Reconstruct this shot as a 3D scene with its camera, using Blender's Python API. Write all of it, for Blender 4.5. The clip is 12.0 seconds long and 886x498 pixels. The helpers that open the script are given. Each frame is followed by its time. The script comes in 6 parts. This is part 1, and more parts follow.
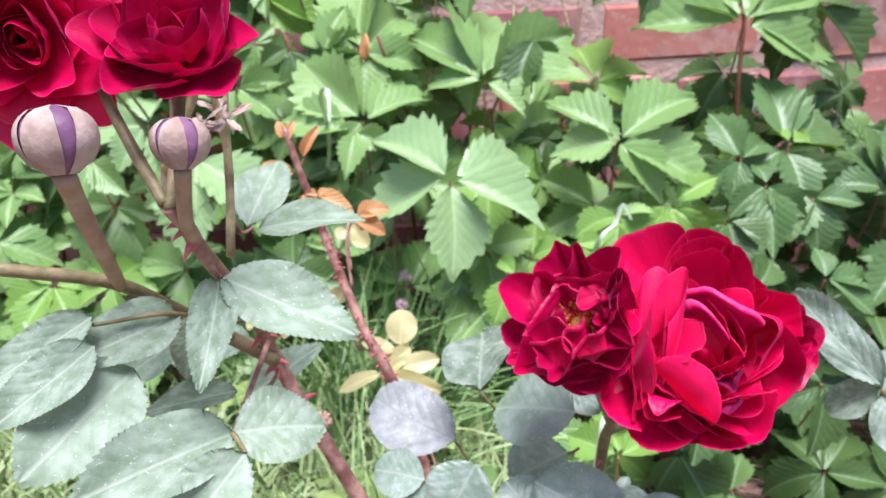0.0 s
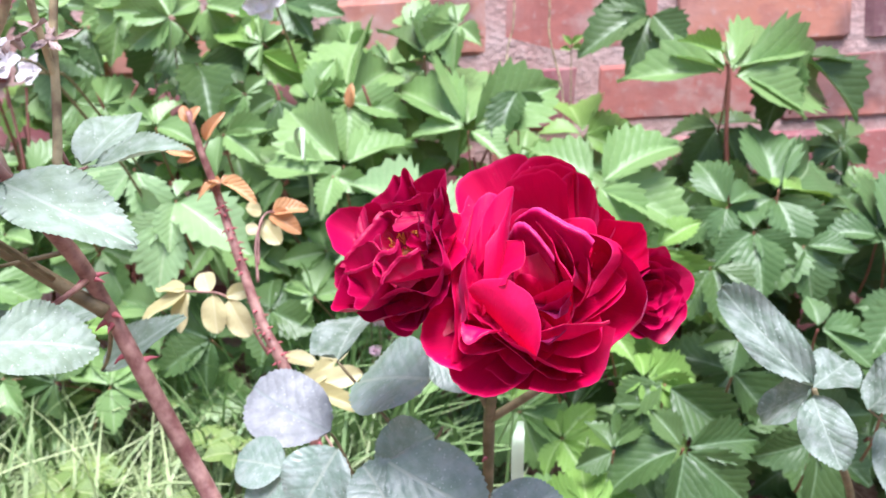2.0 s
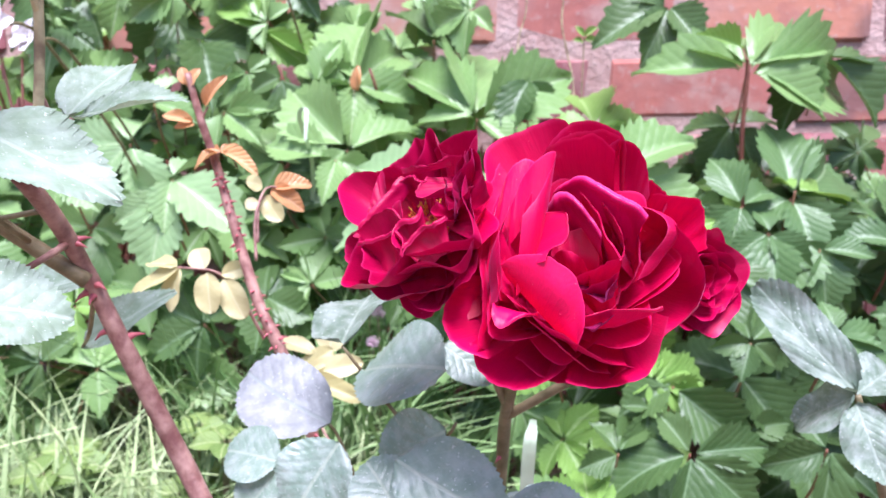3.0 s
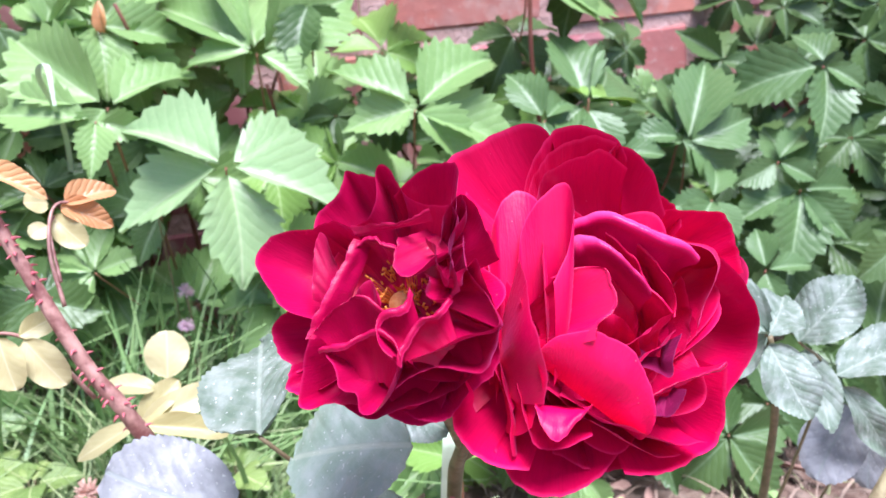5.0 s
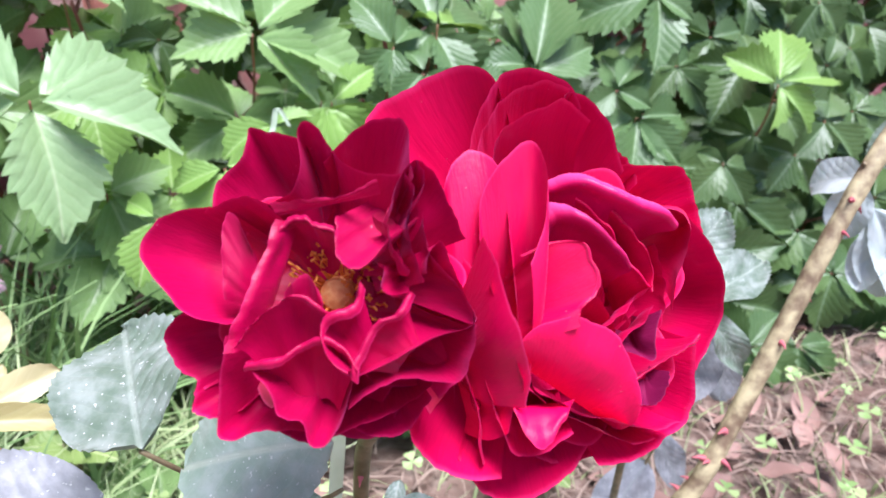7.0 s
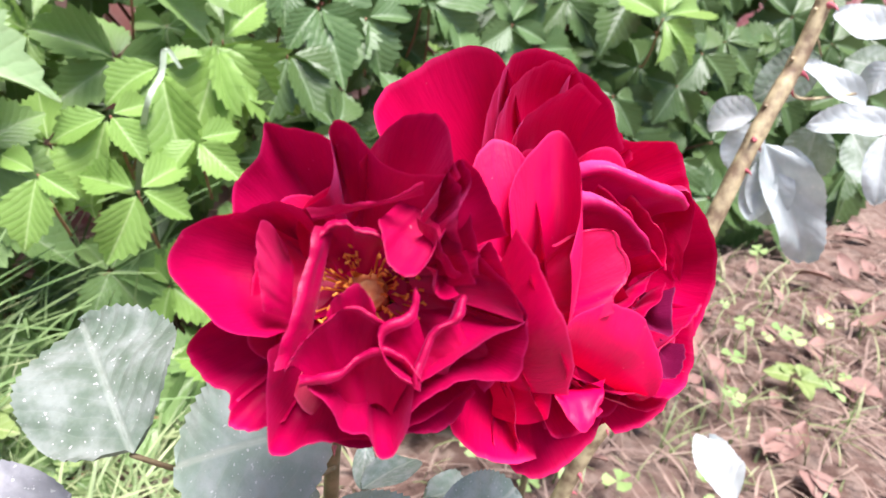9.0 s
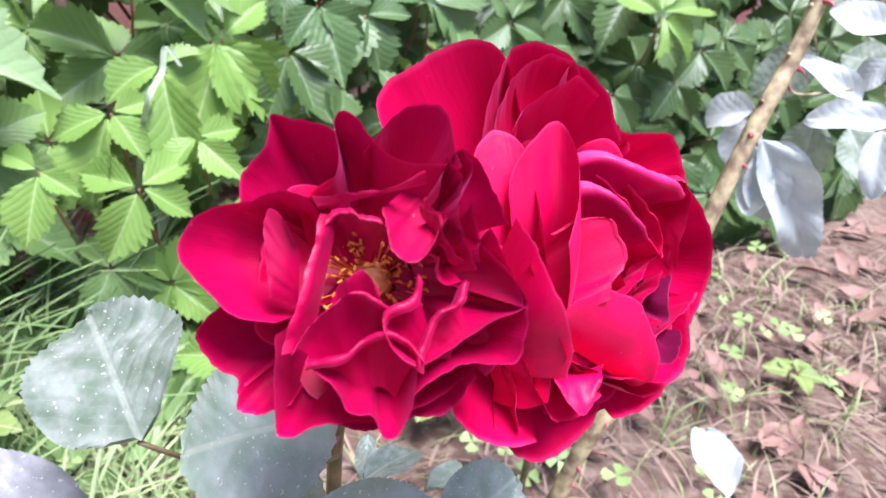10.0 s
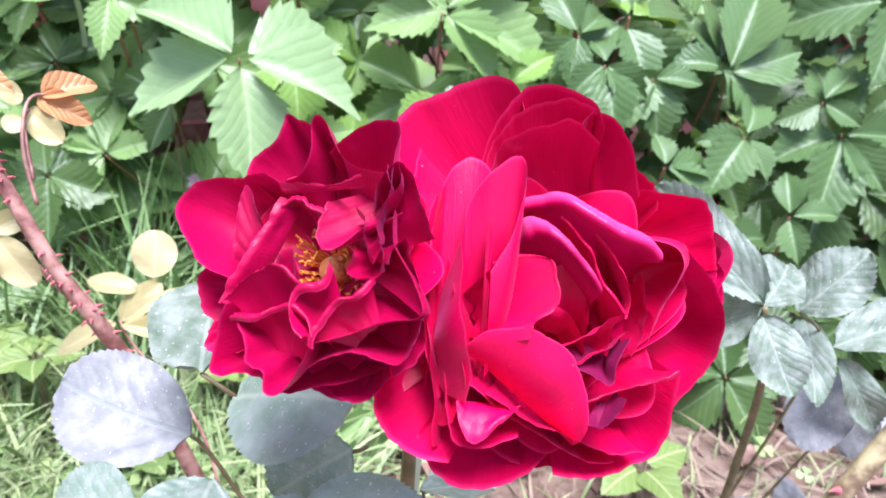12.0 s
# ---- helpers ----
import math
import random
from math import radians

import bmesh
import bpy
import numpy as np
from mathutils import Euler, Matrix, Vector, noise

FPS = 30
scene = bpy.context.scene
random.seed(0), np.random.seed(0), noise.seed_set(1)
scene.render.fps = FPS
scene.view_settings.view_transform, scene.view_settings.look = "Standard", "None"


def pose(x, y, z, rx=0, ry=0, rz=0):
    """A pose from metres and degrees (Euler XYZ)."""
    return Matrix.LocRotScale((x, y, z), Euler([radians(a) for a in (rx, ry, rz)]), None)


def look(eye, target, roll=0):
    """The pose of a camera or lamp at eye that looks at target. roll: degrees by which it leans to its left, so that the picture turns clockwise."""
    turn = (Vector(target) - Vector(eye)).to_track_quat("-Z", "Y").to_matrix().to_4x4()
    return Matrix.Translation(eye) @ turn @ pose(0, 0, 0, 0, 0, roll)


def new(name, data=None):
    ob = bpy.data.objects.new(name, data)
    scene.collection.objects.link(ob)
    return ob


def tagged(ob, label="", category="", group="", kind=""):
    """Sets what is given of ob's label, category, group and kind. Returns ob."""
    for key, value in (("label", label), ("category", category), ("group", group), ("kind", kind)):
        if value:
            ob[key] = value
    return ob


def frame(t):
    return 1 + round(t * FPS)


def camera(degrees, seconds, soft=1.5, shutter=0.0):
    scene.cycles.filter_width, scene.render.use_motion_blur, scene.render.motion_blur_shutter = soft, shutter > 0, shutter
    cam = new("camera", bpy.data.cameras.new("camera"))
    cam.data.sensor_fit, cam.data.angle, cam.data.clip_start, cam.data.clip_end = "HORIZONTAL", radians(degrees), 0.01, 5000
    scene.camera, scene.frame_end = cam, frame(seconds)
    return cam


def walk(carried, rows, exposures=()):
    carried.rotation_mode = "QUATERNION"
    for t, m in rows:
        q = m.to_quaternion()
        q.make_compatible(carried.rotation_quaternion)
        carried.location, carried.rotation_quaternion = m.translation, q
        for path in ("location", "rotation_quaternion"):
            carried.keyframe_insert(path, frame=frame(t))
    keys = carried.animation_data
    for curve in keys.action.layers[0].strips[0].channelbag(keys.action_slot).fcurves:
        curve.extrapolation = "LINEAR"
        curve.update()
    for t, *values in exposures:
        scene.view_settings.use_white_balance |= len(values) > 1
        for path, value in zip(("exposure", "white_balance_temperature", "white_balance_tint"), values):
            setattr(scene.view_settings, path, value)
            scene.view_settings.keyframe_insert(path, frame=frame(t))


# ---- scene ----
cam = camera(64.5, 12.0)
PATH = [
    (0, (0.0554, 0.0334, 0.3908), (-0.016, 1.950, -0.177), 1.1),
    (0.5, (0.0836, 0.0276, 0.3755), (0.024, 1.962, -0.129), 1.5),
    (1, (0.0995, 0.0243, 0.3632), (-0.013, 1.985, -0.016), 1.5),
    (1.5, (0.1057, 0.0330, 0.3551), (-0.054, 2.000, 0.031), 1.6),
    (2, (0.1115, 0.0444, 0.3470), (-0.076, 2.010, 0.030), 1.5),
    (2.5, (0.1109, 0.0469, 0.3408), (-0.102, 2.011, 0.029), 2.7),
    (3, (0.1033, 0.0627, 0.3382), (-0.072, 2.028, 0.012), 3.7),
    (3.5, (0.0825, 0.0945, 0.3404), (0.142, 2.033, -0.147), 3.2),
    (5.5, (0.0674, 0.1100, 0.3589), (0.548, 1.963, -0.219), -1.9),
    (6, (0.0697, 0.1049, 0.3586), (0.599, 1.932, -0.260), -1.4),
    (6.5, (0.0661, 0.1131, 0.3584), (0.817, 1.840, -0.314), -0.0),
    (7, (0.0599, 0.1353, 0.3571), (0.930, 1.770, -0.399), 0.7),
    (7.5, (0.0493, 0.1479, 0.3602), (1.011, 1.682, -0.490), 2.0),
    (9.5, (0.0451, 0.1493, 0.3638), (1.159, 1.526, -0.565), 2.4),
    (10, (0.0440, 0.1474, 0.3636), (1.152, 1.528, -0.567), 2.4),
    (10.5, (0.0455, 0.1474, 0.3642), (1.146, 1.543, -0.552), 2.4),
    (11, (0.0496, 0.1449, 0.3652), (1.064, 1.620, -0.526), 2.6),
    (11.5, (0.0654, 0.1330, 0.3606), (0.786, 1.773, -0.529), 2.8),
    (12, (0.0834, 0.1206, 0.3630), (0.452, 1.906, -0.459), 3.3),
]
walk(cam, [(t, look(eye, target, roll)) for t, eye, target, roll in PATH],
     exposures=[(0.0, 0.95, 5850, 13), (0.5, 1.2, 5750, 15), (1.5, 1.15, 5750, 16), (2.5, 1.2, 5600, 20), (3.5, 1.28, 5500, 24), (5.5, 1.28, 5550, 20), (7.5, 1.10, 5650, 20), (7.7, 1.10, 5700, 20), (9.3, 1.2, 6100, 22), (9.7, 1.2, 6100, 22), (10.0, 1.2, 5700, 22), (12.0, 1.3, 5600, 20)])

# focus of a small lens held close to the blooms
cam.data.dof.use_dof = True
cam.data.dof.focus_distance = 0.125
cam.data.dof.aperture_fstop = 42.0

# ---- light: bright, thinly clouded sky ----
world = bpy.data.worlds.new("sky")
scene.world = world
world.use_nodes = True
wt = world.node_tree
sky = wt.nodes.new("ShaderNodeTexSky")
sky.sky_type, sky.sun_disc = "NISHITA", False
sky.sun_elevation, sky.sun_rotation = radians(70), radians(188)
sky.air_density, sky.dust_density, sky.ozone_density = 1.0, 2.0, 1.0
wt.links.new(sky.outputs[0], wt.nodes["Background"].inputs[0])
wt.nodes["Background"].inputs[1].default_value = 0.085
sun = new("sun", bpy.data.lights.new("sun", "SUN"))
sun.data.energy, sun.data.angle, sun.data.color = 4.1, radians(30), (1.0, 0.96, 0.90)
sun.matrix_world = look((0.1, -0.95, 2.6), (0, 0, 0))


# ---- material tools ----
class Mat:
    def __init__(self, name, rough=0.5, spec=0.5):
        self.m = bpy.data.materials.new(name)
        self.m.use_nodes = True
        self.t = self.m.node_tree
        self.b = self.t.nodes["Principled BSDF"]
        self.b.inputs["Roughness"].default_value = rough
        self.b.inputs["Specular IOR Level"].default_value = spec
        self.out = self.t.nodes["Material Output"]

    def node(self, kind, **values):
        n = self.t.nodes.new(kind)
        for k, v in values.items():
            n.inputs[k].default_value = v
        return n

    def link(self, a, b):
        self.t.links.new(a, b)

    def math(self, op, a, b=0.0, c=0.0):
        n = self.t.nodes.new("ShaderNodeMath")
        n.operation = op
        for i, v in enumerate((a, b, c)):
            if hasattr(v, "links"):
                self.link(v, n.inputs[i])
            else:
                n.inputs[i].default_value = v
        return n.outputs[0]

    def mix(self, f, a, b):
        n = self.t.nodes.new("ShaderNodeMix")
        n.data_type = "RGBA"
        for i, v in ((0, f), (6, a), (7, b)):
            if hasattr(v, "links"):
                self.link(v, n.inputs[i])
            else:
                n.inputs[i].default_value = v if i == 0 else (*v, 1.0)
        return n.outputs[2]

    def noise(self, scale, detail=3.0, coord="Object", rough=0.55):
        tc = self.t.nodes.new("ShaderNodeTexCoord")
        n = self.node("ShaderNodeTexNoise", Scale=scale, Detail=detail, Roughness=rough)
        self.link(tc.outputs[coord], n.inputs["Vector"])
        return n.outputs[0]

    def world_noise(self, scale, detail=3.0):
        g = self.t.nodes.new("ShaderNodeNewGeometry")
        n = self.node("ShaderNodeTexNoise", Scale=scale, Detail=detail)
        self.link(g.outputs["Position"], n.inputs["Vector"])
        return n.outputs[0]

    def step(self, v, lo, hi, to0=0.0, to1=1.0):
        n = self.t.nodes.new("ShaderNodeMapRange")
        n.interpolation_type = "SMOOTHSTEP"
        self.link(v, n.inputs[0])
        for i, x in ((1, lo), (2, hi), (3, to0), (4, to1)):
            n.inputs[i].default_value = x
        return n.outputs[0]

    def random(self):
        return self.t.nodes.new("ShaderNodeObjectInfo").outputs["Random"]

    def island(self):
        return self.t.nodes.new("ShaderNodeNewGeometry").outputs["Random Per Island"]

    def bump(self, height, strength, distance):
        n = self.node("ShaderNodeBump", Strength=strength, Distance=distance)
        self.link(height, n.inputs["Height"])
        self.link(n.outputs[0], self.b.inputs["Normal"])
        return n.outputs[0]

    def color(self, c):
        if hasattr(c, "links"):
            self.link(c, self.b.inputs["Base Color"])
        else:
            self.b.inputs["Base Color"].default_value = (*c, 1.0)

    def thin(self, amount, c):
        """light that passes through a thin leaf or petal"""
        tr = self.t.nodes.new("ShaderNodeBsdfTranslucent")
        if hasattr(c, "links"):
            self.link(c, tr.inputs[0])
        else:
            tr.inputs[0].default_value = (*c, 1.0)
        ms = self.t.nodes.new("ShaderNodeMixShader")
        ms.inputs[0].default_value = amount
        self.link(self.b.outputs[0], ms.inputs[1])
        self.link(tr.outputs[0], ms.inputs[2])
        self.link(ms.outputs[0], self.out.inputs[0])


def leaf_material(name, dark, light, vein, veins, rough, spec, thin_light, sheen_blotch=None, blotch_amount=0.0, vary=1.0, vein_amount=0.38, relief=0.3, side_veins=0.55):
    m = Mat(name, rough, spec)
    uv = m.t.nodes.new("ShaderNodeUVMap")
    sep = m.t.nodes.new("ShaderNodeSeparateXYZ")
    m.link(uv.outputs[0], sep.inputs[0])
    a = m.math("ABSOLUTE", m.math("SUBTRACT", sep.outputs[0], 0.5))
    rib = m.step(a, 0.008, 0.03, 1.0, 0.0)
    wave = m.math("FRACT", m.math("ADD", m.math("MULTIPLY", m.noise(3.5, 1.0), 0.9), m.math("MULTIPLY", m.math("SUBTRACT", sep.outputs[1], m.math("MULTIPLY", a, 0.85)), veins)))
    tri = m.math("ABSOLUTE", m.math("SUBTRACT", wave, 0.5))
    side = m.step(tri, 0.44, 0.5, 0.0, 1.0)
    line = m.math("MAXIMUM", rib, m.math("MULTIPLY", side, side_veins))
    big = m.noise(2.6, 2.0)
    fine = m.noise(26.0, 4.0)
    c = m.mix(m.math("MULTIPLY_ADD", m.random(), 0.75 * vary, m.math("MULTIPLY", big, 0.35)), dark, light)
    c = m.mix(m.math("MULTIPLY", m.step(fine, 0.45, 0.75), 0.25), c, light)
    # pale blotches: sky sheen painted into the leaf colour; white specks are the leaf's own
    if sheen_blotch:
        c = m.mix(m.math("MULTIPLY", m.step(m.noise(5.0, 4.0), 0.35, 0.7), blotch_amount), c, sheen_blotch)
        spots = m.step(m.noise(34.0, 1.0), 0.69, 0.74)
        c = m.mix(m.math("MULTIPLY", spots, min(1.0, blotch_amount * 1.2)), c, (0.66, 0.68, 0.64))
    c = m.mix(m.math("MULTIPLY", line, min(1.0, vein_amount * 1.7)), c, vein)
    m.color(c)
    soft = m.step(tri, 0.15, 0.5)
    height = m.math("ADD", m.math("MULTIPLY", soft, -0.55), m.math("ADD", m.math("MULTIPLY", rib, -0.8), m.math("MULTIPLY", fine, 0.35)))
    m.bump(height, relief, 0.0016)
    m.thin(0.2, m.mix(0.5, c, thin_light))
    return m.m


def petal_material(name, deep, bright, rim, thin_c, rim_from=0.965):
    m = Mat(name, 0.42, 0.3)
    uv = m.t.nodes.new("ShaderNodeUVMap")
    sep = m.t.nodes.new("ShaderNodeSeparateXYZ")
    m.link(uv.outputs[0], sep.inputs[0])
    fibre = m.node("ShaderNodeTexNoise", Scale=9.0, Detail=3.0)
    st = m.t.nodes.new("ShaderNodeMapping")
    st.inputs["Scale"].default_value = (7.0, 0.7, 1.0)
    m.link(uv.outputs[0], st.inputs[0])
    m.link(st.outputs[0], fibre.inputs["Vector"])
    big = m.noise(90.0, 3.0)
    c = m.mix(m.math("MULTIPLY_ADD", m.random(), 0.28, m.math("MULTIPLY_ADD", big, 0.4, 0.17)), deep, bright)
    c = m.mix(m.math("MULTIPLY", m.step(fibre.outputs[0], 0.4, 0.75), 0.2), c, deep)
    # paler rim paints in the light an edge catches; rolled petals show paler backs
    edge = m.step(sep.outputs[1], rim_from, 1.0)
    c = m.mix(m.math("MULTIPLY", edge, 0.38 if rim_from > 0.9 else 0.9), c, rim)
    bruise = m.step(m.noise(75.0, 5.0), 0.66, 0.76)
    c = m.mix(m.math("MULTIPLY", bruise, 0.35), c, (0.66, 0.10, 0.20))
    speck = m.step(m.noise(1300.0, 1.0), 0.78, 0.81)
    c = m.mix(m.math("MULTIPLY", speck, 0.3), c, (0.85, 0.35, 0.42))
    m.color(c)
    m.b.inputs["Sheen Weight"].default_value = 0.15
    m.b.inputs["Sheen Roughness"].default_value = 0.30
    m.b.inputs["Sheen Tint"].default_value = (0.8, 0.22, 0.70, 1.0)
    m.bump(m.math("ADD", fibre.outputs[0], m.math("MULTIPLY", m.noise(900.0, 2.0), 0.5)), 0.28, 0.0003)
    m.thin(0.08, thin_c)
    return m.m


def plain(name, a, b, rough, scale, spec=0.4, detail=4.0, bump=0.3, depth=0.0008, per="random", vary=0.5):
    m = Mat(name, rough, spec)
    r = m.random() if per == "random" else m.island()
    n = m.noise(scale, detail)
    n = m.step(n, 0.3, 0.7)
    m.color(m.mix(m.math("MULTIPLY_ADD", r, vary, m.math("MULTIPLY", n, 1.0 - vary)), a, b))
    m.bump(n, bump, depth)
    return m.m


PETAL = petal_material("rose_petal", (0.34, 0.0, 0.036), (0.92, 0.0, 0.102), (0.95, 0.06, 0.26), (0.85, 0.0, 0.12))
# older, more purple petals, darkened further with crevice shade in the base colour
PETAL_MATURE_SHADED = petal_material("rose_petal_mature_shaded", (0.145, 0.0, 0.021), (0.75, 0.0, 0.096), (0.82, 0.04, 0.22), (0.70, 0.0, 0.10))
PETAL_DARK = petal_material("rose_petal_dark", (0.12, 0.002, 0.03), (0.28, 0.012, 0.085), (0.6, 0.14, 0.34), (0.4, 0.0, 0.08))
PETAL_ROLLED = petal_material("rose_petal_rolled", (0.34, 0.0, 0.050), (0.76, 0.0, 0.122), (0.64, 0.07, 0.26), (0.80, 0.0, 0.10), 0.84)
PISTIL = plain("pistil", (0.66, 0.22, 0.07), (0.80, 0.40, 0.15), 0.6, 900.0, vary=0.1)
ANTHER = plain("anther", (0.68, 0.20, 0.02), (0.86, 0.38, 0.06), 0.6, 60.0)
CREEPER = leaf_material("creeper_leaf", (0.128, 0.237, 0.067), (0.323, 0.472, 0.172), (0.36, 0.47, 0.24), 8.0, 0.40, 0.5, (0.28, 0.46, 0.08), vary=0.45, vein_amount=0.40, relief=0.22)
CREEPER_PALE = leaf_material("creeper_pale_leaf", (0.207, 0.338, 0.138), (0.400, 0.540, 0.273), (0.46, 0.56, 0.32), 8.0, 0.38, 0.55, (0.34, 0.50, 0.12), vary=0.45, vein_amount=0.40, relief=0.22)
# two darker greens; part of their darkness is hedge shade put into the colour
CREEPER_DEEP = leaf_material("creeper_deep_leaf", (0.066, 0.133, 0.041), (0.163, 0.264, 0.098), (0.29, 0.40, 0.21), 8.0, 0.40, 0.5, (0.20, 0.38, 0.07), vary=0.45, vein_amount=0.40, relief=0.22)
CREEPER_DARK = leaf_material("creeper_dark_shaded_leaf", (0.040, 0.087, 0.024), (0.142, 0.222, 0.068), (0.22, 0.32, 0.17), 8.0, 0.40, 0.5, (0.14, 0.28, 0.05), vary=0.5, vein_amount=0.40, relief=0.22)
CREEPER_YOUNG = leaf_material("creeper_young_leaf", (0.158, 0.290, 0.054), (0.293, 0.452, 0.118), (0.40, 0.54, 0.22), 8.0, 0.42, 0.4, (0.36, 0.56, 0.06), vary=0.4, vein_amount=0.40, relief=0.22)
# rose leaf tones; their pale blotch colour carries painted sky sheen
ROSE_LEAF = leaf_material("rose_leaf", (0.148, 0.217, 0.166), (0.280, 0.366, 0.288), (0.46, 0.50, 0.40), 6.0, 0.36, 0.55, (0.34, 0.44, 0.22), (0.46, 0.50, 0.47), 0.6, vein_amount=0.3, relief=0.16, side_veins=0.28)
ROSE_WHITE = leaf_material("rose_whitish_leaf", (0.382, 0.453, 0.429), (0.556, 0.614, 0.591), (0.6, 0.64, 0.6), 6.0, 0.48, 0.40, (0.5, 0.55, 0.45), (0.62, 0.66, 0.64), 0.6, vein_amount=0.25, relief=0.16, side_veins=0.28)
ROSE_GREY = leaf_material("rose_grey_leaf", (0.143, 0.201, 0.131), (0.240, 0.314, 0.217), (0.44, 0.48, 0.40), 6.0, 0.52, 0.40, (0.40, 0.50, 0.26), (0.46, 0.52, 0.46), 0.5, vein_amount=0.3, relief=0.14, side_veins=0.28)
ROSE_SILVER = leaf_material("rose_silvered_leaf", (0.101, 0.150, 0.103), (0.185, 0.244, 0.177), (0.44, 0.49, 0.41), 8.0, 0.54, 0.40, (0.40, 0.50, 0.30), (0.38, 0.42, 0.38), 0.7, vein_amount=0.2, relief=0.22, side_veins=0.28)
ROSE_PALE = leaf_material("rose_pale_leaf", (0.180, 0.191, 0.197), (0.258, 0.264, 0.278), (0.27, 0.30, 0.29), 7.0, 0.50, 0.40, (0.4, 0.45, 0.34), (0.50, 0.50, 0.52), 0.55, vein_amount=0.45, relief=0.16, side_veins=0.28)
ROSE_YELLOW = leaf_material("rose_young_leaf", (0.40, 0.35, 0.14), (0.57, 0.51, 0.28), (0.70, 0.66, 0.46), 6.0, 0.45, 0.4, (0.6, 0.55, 0.25), vein_amount=0.25, relief=0.05)
ROSE_ORANGE = leaf_material("rose_shoot_leaf", (0.46, 0.20, 0.08), (0.64, 0.36, 0.16), (0.72, 0.5, 0.3), 7.0, 0.4, 0.5, (0.8, 0.4, 0.1))
WEED = leaf_material("weed_leaf", (0.12, 0.20, 0.05), (0.26, 0.35, 0.10), (0.55, 0.6, 0.3), 5.0, 0.5, 0.4, (0.5, 0.6, 0.1))
CANE_RED = plain("red_cane", (0.17, 0.060, 0.052), (0.47, 0.270, 0.220), 0.45, 170.0, detail=6.0, bump=0.35, vary=0.10)
CANE_GREEN = plain("green_cane", (0.13, 0.11, 0.05), (0.26, 0.20, 0.11), 0.5, 200.0, vary=0.15)
CANE_TAN = plain("tan_cane", (0.13, 0.075, 0.045), (0.58, 0.50, 0.28), 0.55, 110.0, vary=0.15)
THORN = plain("thorn", (0.34, 0.06, 0.08), (0.52, 0.15, 0.16), 0.45, 80.0)
VINE = plain("vine_stem", (0.10, 0.025, 0.02), (0.24, 0.09, 0.06), 0.55, 90.0)
PETIOLE = plain("petiole", (0.26, 0.06, 0.06), (0.34, 0.20, 0.10), 0.5, 60.0)
SEPAL = plain("sepal", (0.28, 0.18, 0.15), (0.52, 0.40, 0.36), 0.65, 160.0, vary=0.3)
BUD_STEM = plain("bud_stem", (0.30, 0.19, 0.12), (0.44, 0.32, 0.22), 0.55, 120.0, vary=0.15)
BUD = plain("bud_petal", (0.13, 0.05, 0.12), (0.27, 0.13, 0.23), 0.5, 90.0)
GRASS = plain("grass_blade", (0.12, 0.21, 0.06), (0.46, 0.52, 0.26), 0.5, 8.0, per="island", vary=0.8)
PALE_GRASS = plain("pale_grass", (0.40, 0.52, 0.34), (0.56, 0.66, 0.50), 0.45, 40.0)
TUFT = plain("tuft_blade", (0.12, 0.23, 0.07), (0.30, 0.42, 0.17), 0.45, 8.0, per="island", vary=0.8)
DULL_GRASS = plain("dull_grass_blade", (0.15, 0.20, 0.07), (0.38, 0.40, 0.20), 0.5, 8.0, per="island", vary=0.8)
STRAW = plain("dry_straw", (0.19, 0.125, 0.095), (0.33, 0.245, 0.180), 0.7, 30.0, per="island", vary=0.8)
DRY_LEAF = plain("dead_leaf", (0.23, 0.130, 0.100), (0.35, 0.215, 0.170), 0.7, 60.0, per="island", vary=0.6)
CLOVER = plain("clover_leaf", (0.17, 0.28, 0.08), (0.36, 0.46, 0.18), 0.5, 30.0, per="island", vary=0.8)
PINK = plain("clover_petal", (0.60, 0.36, 0.46), (0.80, 0.62, 0.68), 0.6, 300.0, per="island", vary=0.7)
DULL_PINK = plain("faded_clover_petal", (0.46, 0.24, 0.18), (0.62, 0.42, 0.34), 0.7, 300.0, per="island", vary=0.7)
WHITE = plain("white_petal", (0.74, 0.70, 0.70), (0.86, 0.82, 0.82), 0.5, 60.0)


def soil_material():
    m = Mat("soil", 0.9, 0.2)
    a, b = m.world_noise(9.0, 5.0), m.world_noise(70.0, 6.0)
    c = m.mix(m.step(a, 0.35, 0.65), (0.115, 0.070, 0.052), (0.190, 0.128, 0.098))
    c = m.mix(m.step(b, 0.42, 0.66), c, (0.235, 0.175, 0.135))
    m.color(c)
    m.bump(m.math("ADD", a, b), 0.9, 0.008)
    return m.m


